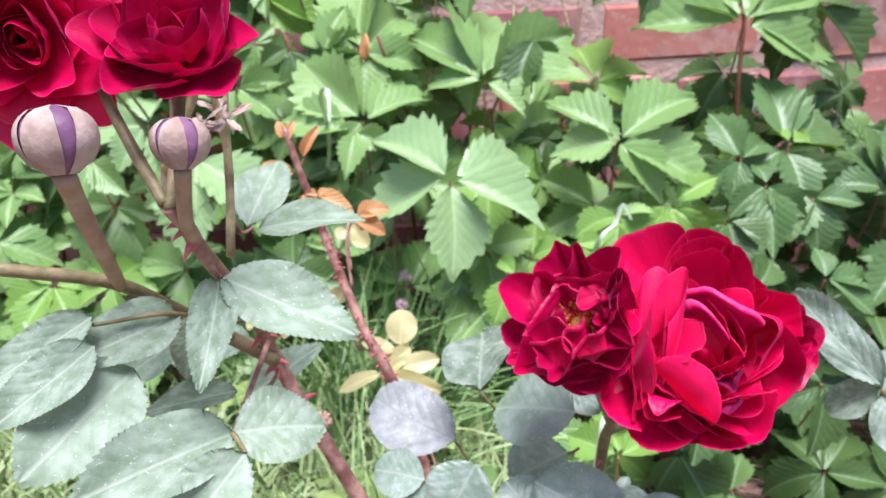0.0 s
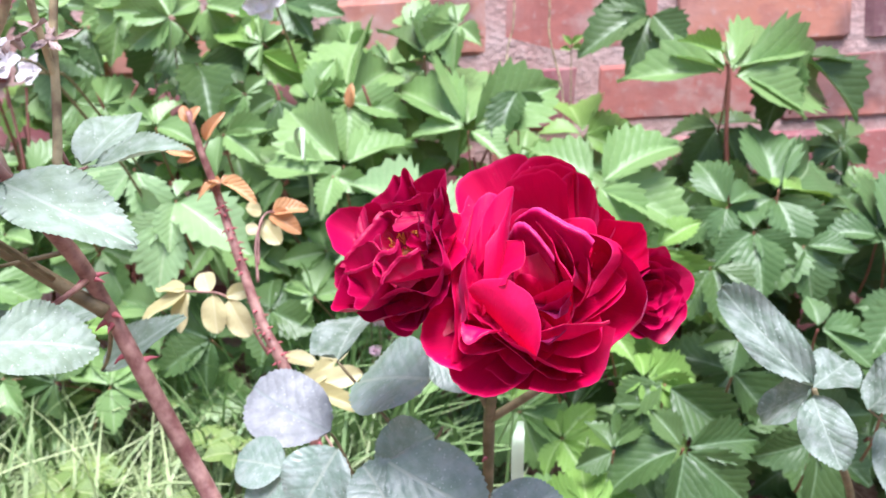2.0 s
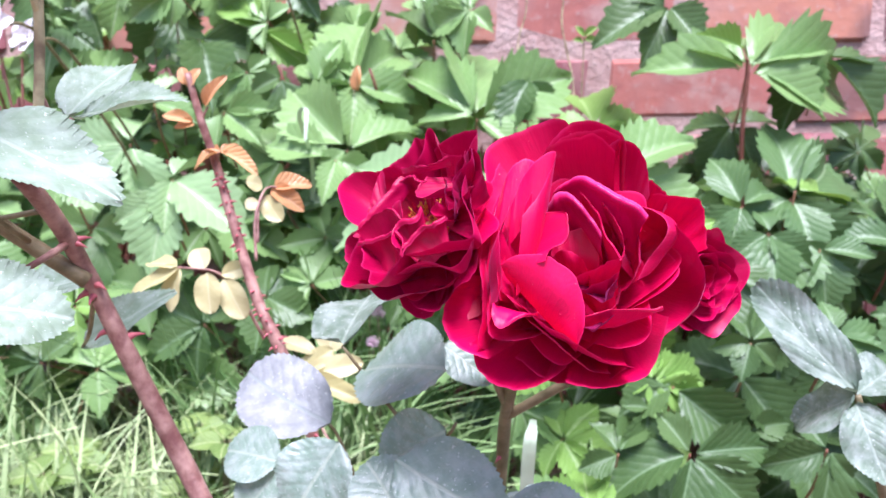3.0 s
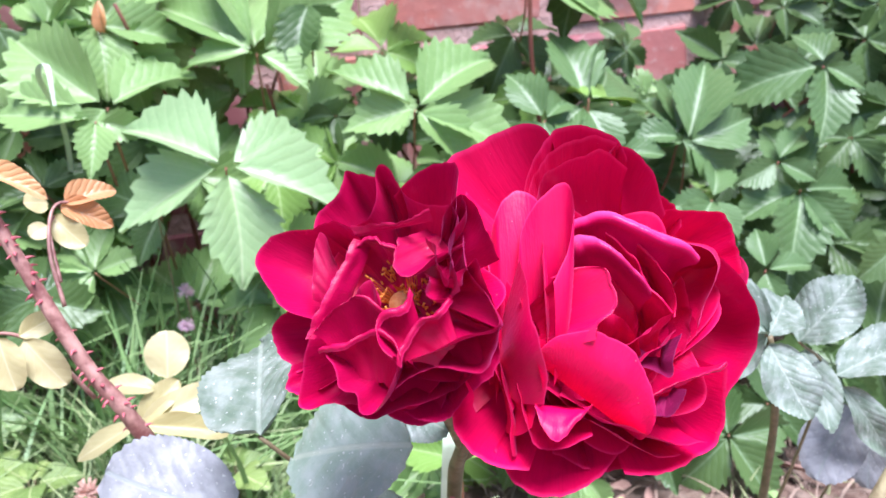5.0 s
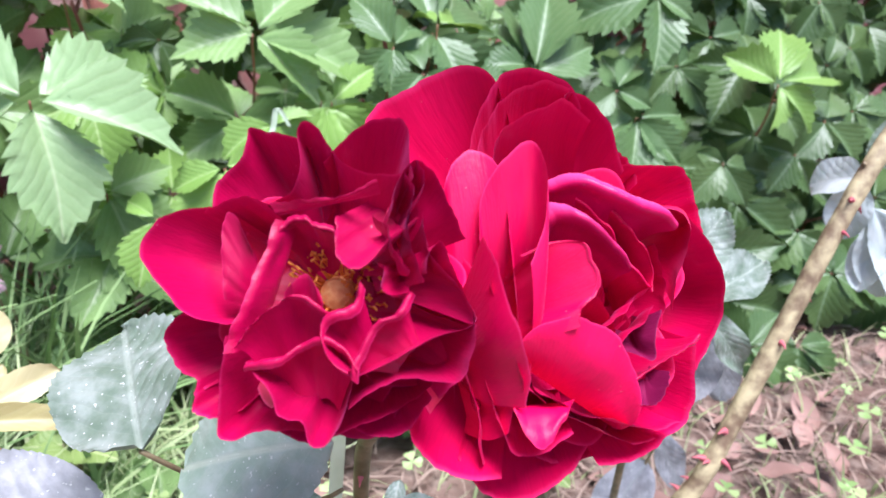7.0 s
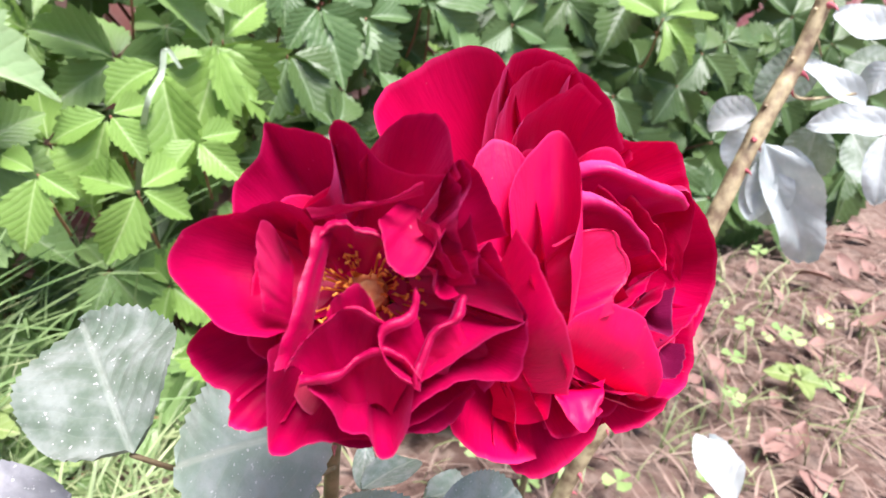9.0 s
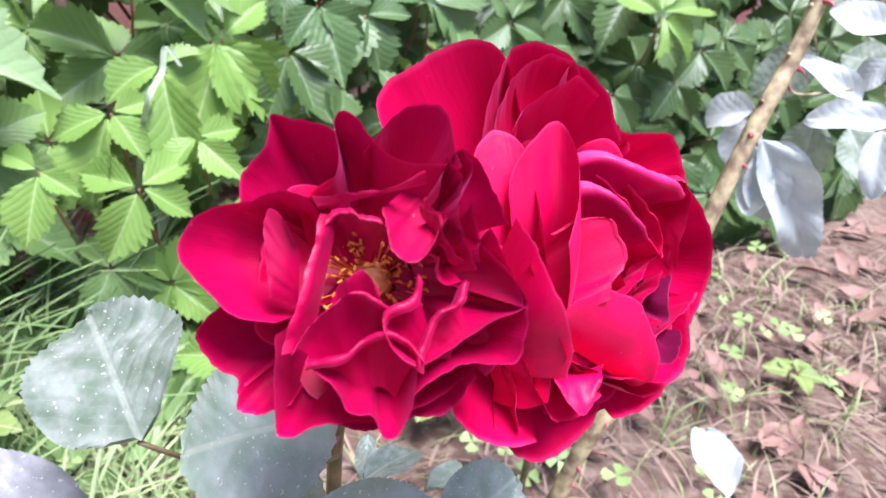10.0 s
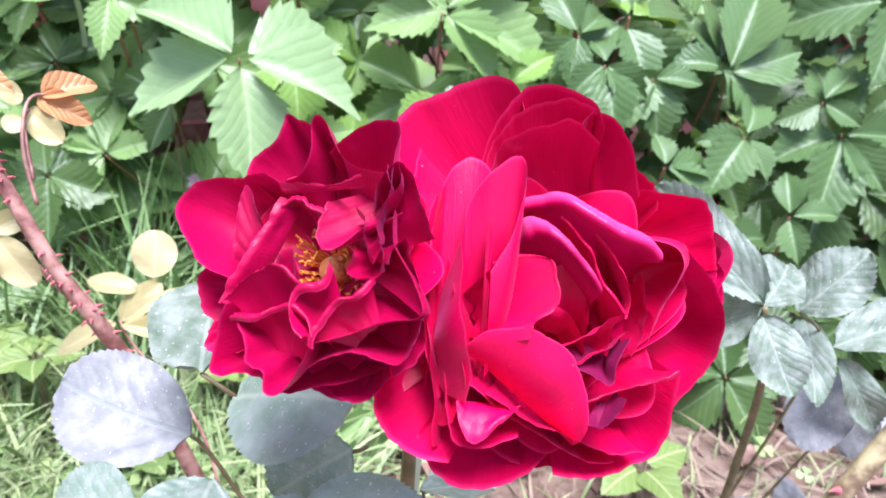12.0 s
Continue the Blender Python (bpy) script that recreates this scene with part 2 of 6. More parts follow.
def brick_material():
    m = Mat("brick", 0.85, 0.25)
    r = m.random()
    n1, n2 = m.world_noise(16.0, 5.0), m.world_noise(120.0, 5.0)
    c = m.mix(m.step(r, 0.15, 0.55), (0.30, 0.11, 0.12), (0.458, 0.167, 0.136))
    c = m.mix(m.step(r, 0.6, 0.9), c, (0.493, 0.211, 0.145))
    c = m.mix(m.math("MULTIPLY", m.step(m.world_noise(26.0, 6.0), 0.50, 0.60), 0.35), c, (0.299, 0.114, 0.106))
    c = m.mix(m.math("MULTIPLY", m.step(n1, 0.46, 0.68), 0.55), c, (0.440, 0.255, 0.229))
    c = m.mix(m.math("MULTIPLY", m.step(n2, 0.56, 0.72), 0.5), c, (0.493, 0.352, 0.317))
    dirt = m.world_noise(7.0, 4.0)
    c = m.mix(m.math("MULTIPLY", m.step(dirt, 0.56, 0.66), 0.6), c, (0.106, 0.075, 0.079))
    smear = m.step(m.world_noise(11.0, 7.0), 0.57, 0.63)
    c = m.mix(m.math("MULTIPLY", smear, 0.5), c, (0.510, 0.352, 0.308))
    m.color(c)
    m.bump(m.math("ADD", n1, m.math("MULTIPLY", n2, 0.4)), 0.5, 0.003)
    return m.m


def mortar_material():
    m = Mat("mortar", 0.95, 0.2)
    n1, n2 = m.world_noise(14.0, 5.0), m.world_noise(150.0, 5.0)
    c = m.mix(m.step(n1, 0.35, 0.68), (0.44, 0.27, 0.24), (0.528, 0.370, 0.334))
    c = m.mix(m.math("MULTIPLY", m.step(n2, 0.5, 0.7), 0.4), c, (0.563, 0.422, 0.387))
    m.color(c)
    m.bump(m.math("ADD", n1, n2), 0.7, 0.004)
    return m.m


SOIL, BRICK, MORTAR = soil_material(), brick_material(), mortar_material()
rnd = random.Random(7)


# ---- mesh tools ----
def mesh_of(name, verts, faces, material, smooth=True, uvs=None):
    me = bpy.data.meshes.new(name)
    me.from_pydata([tuple(v) for v in verts], [], faces)
    me.materials.append(material)
    if uvs is not None:
        layer = me.uv_layers.new(name="UVMap")
        for loop in me.loops:
            layer.data[loop.index].uv = uvs[loop.vertex_index]
    if smooth:
        me.polygons.foreach_set("use_smooth", [True] * len(me.polygons))
    me.update()
    return me


def child(name, me, parent, m=None, label=""):
    ob = new(name, me)
    ob.parent = parent
    if m is not None:
        ob.matrix_local = m
    if label:
        ob["label"] = label
    return ob


def thing(name, at, label, category, group="", kind=""):
    ob = new(name)
    ob.empty_display_size = 0.02
    ob.location = at
    return tagged(ob, label, category, group, kind)


def frame_to(base, tip, facing):
    """origin at base, y towards tip, z as near facing as it goes"""
    base, tip, facing = Vector(base), Vector(tip), Vector(facing)
    y = (tip - base).normalized()
    x = y.cross(facing).normalized()
    z = x.cross(y)
    m = Matrix((x, y, z)).transposed().to_4x4()
    m.translation = base
    return m, (tip - base).length


def smooth_line(points, steps):
    pts = [Vector(p) for p in points]
    pts = [2 * pts[0] - pts[1]] + pts + [2 * pts[-1] - pts[-2]]
    out = []
    for i in range(1, len(pts) - 2):
        a, b, c, d = pts[i - 1:i + 3]
        for k in range(steps):
            t = k / steps
            out.append(0.5 * (2 * b + (c - a) * t + (2 * a - 5 * b + 4 * c - d) * t * t + (3 * b - a - 3 * c + d) * t ** 3))
    out.append(pts[-2])
    return out


def tube(points, r0, r1, sides=8, steps=6, lumpy=0.0, closed=True):
    line = smooth_line(points, steps)
    verts, faces = [], []
    n = len(line)
    side = Vector((0.3, 0.8, 0.5))
    for i, p in enumerate(line):
        t = (line[min(i + 1, n - 1)] - line[max(i - 1, 0)]).normalized()
        u = t.cross(side).normalized()
        v = t.cross(u)
        r = r0 + (r1 - r0) * i / (n - 1)
        if lumpy:
            r *= 1 + lumpy * noise.noise(p * 160)
        for k in range(sides):
            a = 2 * math.pi * k / sides
            verts.append(p + (u * math.cos(a) + v * math.sin(a)) * r)
    for i in range(n - 1):
        for k in range(sides):
            k2 = (k + 1) % sides
            faces.append((i * sides + k, i * sides + k2, (i + 1) * sides + k2, (i + 1) * sides + k))
    if closed:
        faces.append(tuple(range(sides - 1, -1, -1)))
        faces.append(tuple((n - 1) * sides + k for k in range(sides)))
    return verts, faces


def stem(name, points, r0, r1, material, parent, lumpy=0.08, label="", sides=10):
    origin = Vector(parent.location) if parent.parent is None else Vector()
    v, f = tube([Vector(p) - origin for p in points], r0, r1, sides, 7, lumpy)
    return child(name, mesh_of(name, v, f, material), parent, None, label)


def leaflet_mesh(name, material, seed, teeth=11, depth=0.07, belly=0.42, fold=0.22, droop=0.25, wave=0.03, point=1.0, tipped=0.0, ripple=0.003):
    """a leaf blade one unit long and about one unit wide, toothed, folded along its rib and drooping"""
    r = random.Random(seed)
    rows, half = teeth * 2 + 1, 4
    verts, uvs, faces = [], [], []
    twist, lean, ph = r.uniform(-0.25, 0.25), r.uniform(-0.06, 0.06), r.uniform(0, 6)
    for i in range(rows):
        v = i / (rows - 1)
        w = 0.5 * (math.sin(math.pi * v ** (belly + 0.22)) ** 0.8) * (1 - 0.25 * v ** 3 * point) if 0 < v < 1 else 0.0
        if tipped and 0 < v < 1:
            w = (0.5 if tipped > 0.8 else 0.45) * (v / 0.38) ** 0.62 * ((1 - v) / 0.62) ** (0.62 * 0.62 / 0.38 * tipped)
        tooth = depth if i % 2 == 1 else 0.0
        for k in range(-half, half + 1):
            s = k / half
            x = s * w
            y = v
            if abs(k) == half and 0 < i < rows - 1:
                x += math.copysign(tooth * 0.6, s) * (w + 0.15)
                y += tooth * 0.7
            z = abs(x) * fold * (1 - 0.4 * v) - droop * v * v + wave * math.sin(v * 9 + s * 2.2 + ph) * abs(s) + twist * x * v
            verts.append((x + lean * math.sin(v * 3), y, z + ripple * math.cos(v * teeth * 3.0) * abs(s)))
            uvs.append((0.5 + s * 0.5 * max(w * 2, 0.02), v))
    n = 2 * half + 1
    for i in range(rows - 1):
        for k in range(n - 1):
            faces.append((i * n + k, i * n + k + 1, (i + 1) * n + k + 1, (i + 1) * n + k))
    return mesh_of(name, verts, faces, material, True, uvs)


def creeper_blade(name, material, seed, teeth=8):
    """a creeper leaflet one unit long and one unit wide: widest near the middle, drawn to a tip, saw-toothed, quilted between its veins"""
    r = random.Random(seed)
    half = 4
    steps = [(k + c) / teeth for k in range(teeth) for c in (0.0, 0.45, 0.84)] + [1.0]
    verts, uvs, faces = [], [], []
    fold, arch, twist, lean, ph = r.uniform(0.26, 0.55), r.uniform(0.14, 0.40), r.uniform(-0.25, 0.25), r.uniform(-0.08, 0.08), r.uniform(0, 6)
    peak = r.uniform(0.42, 0.54)
    for v in steps:
        w = 0.0
        if 0 < v < 1:
            k = v / peak if v < peak else (1 - v) / (1 - peak)
            w = 0.5 * (math.sin(k * math.pi / 2) ** (0.8 if v < peak else 1.22))
        saw = (v * teeth) % 1.0 / 0.84 if v < 0.999 else 0.0
        for c in range(-half, half + 1):
            q = c / half
            x, y = q * w, v
            if abs(c) == half and 0.10 < v < 0.99:
                x += math.copysign(0.098 * saw * min(1.0, 0.2 + w * 2.2), q)
                y += 0.03 * saw
            quilt = -abs(math.sin((v - abs(x) * 0.55) * teeth * math.pi)) * 0.008 * min(1.0, abs(q) * 2)
            z = abs(x) * fold - arch * v * v + 0.03 * math.sin(v * 7 + q * 2 + ph) * abs(q) + twist * x * v - quilt
            verts.append((x + lean * math.sin(v * 3), y, z))
            uvs.append((0.5 + q * 0.5 * max(w * 2, 0.02), v))
    n = 2 * half + 1
    for i in range(len(steps) - 1):
        for c in range(n - 1):
            faces.append((i * n + c, i * n + c + 1, (i + 1) * n + c + 1, (i + 1) * n + c))
    return mesh_of(name, verts, faces, material, True, uvs)


def variants(name, material, count, **kw):
    return [leaflet_mesh(name, material, 31 * i + len(name), **kw) for i in range(count)]


CREEPER_BLADES = [creeper_blade("creeper_leaflet", CREEPER, 45 + k) for k in range(6)]
CREEPER_DARK_BLADES = [creeper_blade("creeper_dark_shaded_leaflet", CREEPER_DARK, 66 + k) for k in range(6)]
CREEPER_PALE_BLADES = [creeper_blade("creeper_pale_leaflet", CREEPER_PALE, 90 + k) for k in range(4)]
CREEPER_YOUNG_BLADES = [creeper_blade("creeper_young_leaflet", CREEPER_YOUNG, 63 + k) for k in range(4)]
ROSE_BLADES = variants("rose_leaflet", ROSE_LEAF, 4, teeth=23, depth=0.035, droop=0.14, fold=0.16, tipped=0.60)
ROSE_GREY_BLADES = variants("rose_grey_leaflet", ROSE_GREY, 4, teeth=25, depth=0.040, droop=0.16, fold=0.24, wave=0.03, tipped=0.80)
ROSE_SILVER_BLADES = variants("rose_silvered_leaflet", ROSE_SILVER, 4, teeth=21, depth=0.034, droop=0.14, fold=0.16, wave=0.05, tipped=0.68)
ROSE_PALE_BLADES = variants("rose_pale_leaflet", ROSE_PALE, 2, teeth=21, depth=0.03, droop=0.10, fold=0.12, tipped=0.52)
ROSE_WHITE_BLADES = variants("rose_whitish_leaflet", ROSE_WHITE, 3, teeth=17, depth=0.02, droop=0.22, fold=0.3, wave=0.05, tipped=0.62)
ROSE_YELLOW_BLADES = variants("rose_young_leaflet", ROSE_YELLOW, 3, teeth=13, depth=0.018, droop=0.12, fold=0.25, tipped=0.55)
ROSE_ORANGE_BLADES = variants("rose_shoot_leaflet", ROSE_ORANGE, 2, teeth=11, depth=0.02, droop=0.4, fold=0.5, tipped=0.7)
WEED_BLADES = variants("weed_leaf", WEED, 2, teeth=7, depth=0.03, belly=0.34, droop=0.2, fold=0.2, point=0.0)


def blade(parent, meshes, base, tip, facing, width, name="leaflet", label=""):
    """one leaf blade under a thing or a part; base and tip in world metres"""
    m, length = frame_to(base, tip, facing)
    top = parent if parent.parent is None else parent.parent
    m.translation = m.translation - Vector(top.location)
    return child(name, meshes[rnd.randrange(len(meshes))], parent, m @ Matrix.Diagonal((width, length, length, 1)), label)


# ---- ground and wall ----
def build_ground():
    cells, verts, faces = 90, [], []
    def height(x, y):
        return 0.014 * noise.noise((x * 5, y * 5, 0)) + 0.006 * noise.noise((x * 22, y * 22, 3))
    for j in range(cells + 1):
        for i in range(cells + 1):
            x, y = -1.3 + 3.2 * i / cells, -1.0 + 2.2 * j / cells
            verts.append((x, y, height(x, y)))
    for j in range(cells):
        for i in range(cells):
            a = j * (cells + 1) + i
            faces.append((a, a + 1, a + cells + 2, a + cells + 1))
    rim = [0, cells, (cells + 1) ** 2 - 1, (cells + 1) * cells]
    far = len(verts)
    verts += [(-400, -400, 0), (400, -400, 0), (400, 400, 0), (-400, 400, 0)]
    edges = [list(range(0, cells + 1)), [k * (cells + 1) + cells for k in range(cells + 1)],
             [cells * (cells + 1) + k for k in range(cells, -1, -1)], [k * (cells + 1) for k in range(cells, -1, -1)]]
    for e, line in enumerate(edges):
        faces.append(tuple([far + e, far + (e + 1) % 4] + line[::-1]))
    ground = new("ground", mesh_of("ground", verts, faces, SOIL))
    tagged(ground, "brown garden soil with dry litter and sparse weeds", "ground", kind="structure")
    return ground


WALL_Y = 0.927
PITCH, BRICK_H, JOINT = 0.0880, 0.0715, 0.018
COURSE_TILT = Matrix.Translation((0, WALL_Y, 0)) @ Matrix.Rotation(radians(-3.75), 4, "Y") @ Matrix.Translation((0, -WALL_Y, 0))


def build_wall():
    verts = [(x, y, z) for x in (-1.62, 2.52) for y in (WALL_Y + 0.004, WALL_Y + 0.26) for z in (-0.05, 1.51)]
    faces = [(0, 1, 3, 2), (4, 6, 7, 5), (0, 4, 5, 1), (2, 3, 7, 6), (0, 2, 6, 4), (1, 5, 7, 3)]
    wall = new("wall_north", mesh_of("wall_north", verts, faces, MORTAR, False))
    return tagged(wall, "old red brick wall with worn pale mortar joints", "wall", kind="structure")


ground = build_ground()
wall_north = build_wall()


# ---- roses ----
def petal_mesh(material, az, r0, z0, a0, a1, a2, length, width, wrap, ruffle, waves, phase, dent, seed):
    """a petal about the bloom's axis: it leaves the base at a0 degrees from the axis, stands at a1 and ends at a2"""
    nu, nv = 22, 16
    r = random.Random(seed)
    verts, uvs, faces = [], [], []
    skew, tilt = r.uniform(-0.12, 0.12), r.uniform(-0.2, 0.2)
    ca, sa = math.cos(radians(az)), math.sin(radians(az))
    for j in range(nu + 1):
        u = -1 + 2 * j / nu
        reach = length * (1 - 0.26 * abs(u) ** 2.6 + dent * 0.07 * math.cos(u * 4.2 + phase) + skew * u * 0.5)
        R, Zc, ds = r0, z0, reach / nv
        for i in range(nv + 1):
            v = i / nv
            t = v * 1.0
            ang = (1 - t) ** 2 * a0 + 2 * t * (1 - t) * a1 + t * t * a2
            ang += (t ** 4) * 16 * math.sin(waves * u * 1.7 + phase * 1.7)
            half = 0.5 * width * (0.26 + 0.74 * math.sin(min(1.0, v * 1.18 + 0.02) * math.pi / 2))
            rc = max(wrap, half * 0.55)
            th = u * half / rc
            lift = ruffle * v ** 2.2 * math.sin(waves * u + phase) + 0.0005 * noise.noise((u * 3 + seed, v * 3, az))
            ph = radians(ang)
            rad = R + rc * (math.cos(th) - 1) + lift * math.cos(ph)
            lat = rc * math.sin(th)
            z = Zc - lift * math.sin(ph) + tilt * 0.18 * lat * v
            verts.append((rad * ca - lat * sa, rad * sa + lat * ca, z))
            uvs.append((0.5 + 0.5 * u, v if v < 1 else 1.0))
            R += math.sin(ph) * ds
            Zc += math.cos(ph) * ds
    for j in range(nu):
        for i in range(nv):
            a = j * (nv + 1) + i
            faces.append((a, a + nv + 1, a + nv + 2, a + 1))
    return mesh_of("petal", verts, faces, material, True, uvs)


HEAD_FRAMES = {}


def bloom(bush, at, facing, rows, seed, label, material=None):
    """rows: azimuth, a0, a1, a2 degrees, length, width, wrap (mm), ruffle (mm), waves, phase"""
    f = Vector(facing).normalized()
    x = Vector((0, 0, 1)).cross(f).normalized()
    y = f.cross(x)
    m = Matrix((x, y, f)).transposed().to_4x4()
    m.translation = Vector(at) - Vector(bush.location)
    v, fc = tube([(0, 0, -0.006), (0, 0, -0.002), (0, 0, 0.001)], 0.0022, 0.0036, 10, 4)
    head = child("bloom", mesh_of("bloom", v, fc, CANE_GREEN), bush, m, label)
    HEAD_FRAMES[head.name] = m
    for i, (az, a0, a1, a2, ln, wd, wrap, ruf, waves, ph) in enumerate(rows):
        me = petal_mesh(material or PETAL, az, 0.0018, 0.0006 * (len(rows) - i) / len(rows), a0, a1, a2, ln / 1000, wd / 1000, wrap / 1000, ruf / 1000, waves, ph, 1.0, seed * 100 + i)
        child("petal", me, head)
    for k in range(5):
        a = 2 * math.pi * k / 5 + seed
        me = petal_mesh(CANE_GREEN, math.degrees(a), 0.002, -0.003, 100, 140, 160, 0.010, 0.0035, 0.004, 0.0003, 3, k, 0.3, seed * 77 + k)
        child("sepal", me, head)
    return head


def along(points, f):
    """a point on the smooth line through the given points, f from 0 to 1 by length"""
    lens = [0.0]
    for p, q in zip(points, points[1:]):
        lens.append(lens[-1] + (q - p).length)
    d = f * lens[-1]
    k = max(i for i in range(len(points) - 1) if lens[i] <= d + 1e-9)
    t = (d - lens[k]) / max(1e-9, lens[k + 1] - lens[k])
    p1, p2 = points[k], points[k + 1]
    m1 = (p2 - (points[k - 1] if k else p1 * 2 - p2)) / 2
    m2 = ((points[k + 2] if k + 2 < len(points) else p2 * 2 - p1) - p1) / 2
    return p1 * (2 * t ** 3 - 3 * t * t + 1) + m1 * (t ** 3 - 2 * t * t + t) + p2 * (3 * t * t - 2 * t ** 3) + m2 * (t ** 3 - t * t)


def rose_petal(head, foot, rim, bulge, lip, spread, material=None):
    """a petal from its foot (world metres) to a rim through the given points; bulge and the outward turn of the lip in mm;
    spread is the width of the foot against the rim, or the foot's other end"""
    place = HEAD_FRAMES[head.name]
    turn = place.to_3x3().inverted()
    origin = place.translation + head.parent.location
    f = place.to_3x3() @ Vector((0, 0, 1))
    foot = Vector(foot) - origin
    rim = [Vector(p) - origin for p in rim]
    nu, nv = 34, 20
    seed = len(head.children) * 1.37
    edges = [along(rim, j / nu) for j in range(nu + 1)]
    for k in range(2):
        edges = [edges[0]] + [(edges[i - 1] + edges[i] * 2 + edges[i + 1]) / 4 for i in range(1, nu)] + [edges[-1]]
    heart = sum(edges, Vector()) / len(edges)
    far_foot = None if isinstance(spread, float) or isinstance(spread, int) else Vector(spread) - origin
    near_foot = foot
    if far_foot is not None:
        foot = (near_foot + far_foot) / 2
    chord = (heart - foot).normalized()
    out = heart - foot
    out = (out - f * out.dot(f)).normalized()
    away = out - f * 0.6
    away = (away - chord * away.dot(chord)).normalized()
    outer = Vector(heart - f * heart.dot(f)).normalized()
    verts, uvs, faces = [], [], []
    for j, edge in enumerate(edges):
        u = -1 + 2 * j / nu
        edge = edge + away * 0.0006 * noise.noise((u * 2.2 + seed, 2.0, 0.3)) + f * 0.0005 * noise.noise((u * 3.4 - seed, 5.0, 0.9)) + chord * 0.00038 * noise.noise((u * 8.0 + seed, 9.0, 0.4))
        low = foot + (edge - heart) * spread if far_foot is None else near_foot.lerp(far_foot, (u + 1) / 2)
        bend = edge - outer * (lip / 1000) + f * abs(lip) * 0.0003 if lip > 0 else edge
        mid = low * 0.42 + bend * 0.58 + away * (bulge / 1000) * (1.3 - 0.4 * u * u)
        for i in range(nv + 1):
            v = i / nv
            w = min(1.0, v / 0.82) if lip > 0 else v
            p = low * (1 - w) ** 2 + mid * (2 * w * (1 - w)) + bend * w * w
            if lip > 0 and v > 0.82:
                q = (v - 0.82) / 0.18
                p = bend + (edge - bend) * q + f * (lip / 1000) * (0.35 * math.sin(q * 3.1416) - 0.25 * q * q)
            elif lip < 0:
                p = p + (outer * 0.7 - f * 0.7) * (-lip / 1000) * max(0.0, (v - 0.7) / 0.3) ** 2 * (0.75 + 0.5 * math.sin(2.6 * u + seed))
            p = p + away * (0.0012 * noise.noise((u * 1.5 + seed, v * 1.7, 1.7)) + 0.00012 * noise.noise((u * 5 + seed, v * 2, 7.7))) * v
            verts.append(turn @ p)
            uvs.append((0.5 + 0.5 * u, v))
    for j in range(nu):
        for i in range(nv):
            a = j * (nv + 1) + i
            faces.append((a, a + nv + 1, a + nv + 2, a + 1))
    return child("petal", mesh_of("petal", verts, faces, material or PETAL, True, uvs), head)


def stamens(head, count, radius, height, seed):
    r = random.Random(seed)
    for k in range(count):
        a, d = r.uniform(0, 6.28), radius * math.sqrt(r.uniform(0.05, 1))
        top = (math.cos(a) * d, math.sin(a) * d, height * r.uniform(0.8, 1.15))
        v, f = tube([(math.cos(a) * d * 0.4, math.sin(a) * d * 0.4, 0.001), (top[0] * 0.8, top[1] * 0.8, top[2] * 0.6), top], 0.00012, 0.00010, 4, 3)
        n0 = len(v)
        ax = Vector((r.uniform(-1, 1), r.uniform(-1, 1), r.uniform(-0.3, 0.3))).normalized() * 0.00034
        w, g = tube([Vector(top) - ax, Vector(top) - ax * 0.3, Vector(top) + ax * 0.4, Vector(top) + ax], 0.00016, 0.00020, 6, 2)
        child("stamen", mesh_of("stamen", v + w, f + [tuple(i + n0 for i in q) for q in g], ANTHER), head)


def thorns(parent, points, count, size, seed, r0, r1):
    """backward-hooked thorns along a cane"""
    line = smooth_line(points, 12)
    r = random.Random(seed)
    origin = Vector(parent.location)
    for k in range(count):
        i = r.randrange(2, len(line) - 2)
        p, t = line[i], (line[i + 1] - line[i - 1]).normalized()
        a = r.uniform(0, 6.28)
        u = t.orthogonal().normalized()
        d = (u * math.cos(a) + t.cross(u) * math.sin(a)).normalized()
        s = size * r.uniform(0.6, 1.2)
        p = p + d * (r0 + (r1 - r0) * i / len(line)) * 0.85
        v, f = tube([p - d * s * 0.15, p + d * s * 0.15, p + d * s * 0.55 - t * s * 0.06, p + d * s - t * s * 0.28], s * 0.36, s * 0.03, 8, 4)
        child("thorn", mesh_of("thorn", [q - origin for q in v], f, THORN), parent)


def compound_leaf(bush, stalk, r, blades, meshes, stalk_material, label=""):
    """stalk: points from the cane to the last leaflet; blades: base, tip, facing, width"""
    leaf = stem("leaf", stalk, r, r * 0.6, stalk_material, bush, 0.0, label, 7)
    for base, tip, facing, width in blades:
        blade(leaf, meshes, base, tip, facing, width)
    return leaf


# the bush with the two open crimson blooms
bush = thing("rose_bush", (0.112, 0.285, 0.0), "crimson rose bush with two open ruffled blooms touching", "rose bush")
MAIN = [(0.112, 0.285, -0.01), (0.109, 0.278, 0.12), (0.1076, 0.267, 0.233), (0.1075, 0.256, 0.262), (0.110, 0.240, 0.284), (0.1125, 0.228, 0.298)]
stem("stem", MAIN, 0.0024, 0.0015, CANE_GREEN, bush)
stem("stem", [(0.1075, 0.256, 0.262), (0.098, 0.243, 0.285), (0.0905, 0.230, 0.305)], 0.0014, 0.0012, CANE_GREEN, bush)
stem("stem", [(0.1075, 0.258, 0.258), (0.130, 0.246, 0.280), (0.148, 0.234, 0.303)], 0.0014, 0.0012, CANE_GREEN, bush)
thorns(bush, MAIN, 9, 0.0026, 5, 0.0024, 0.0020)

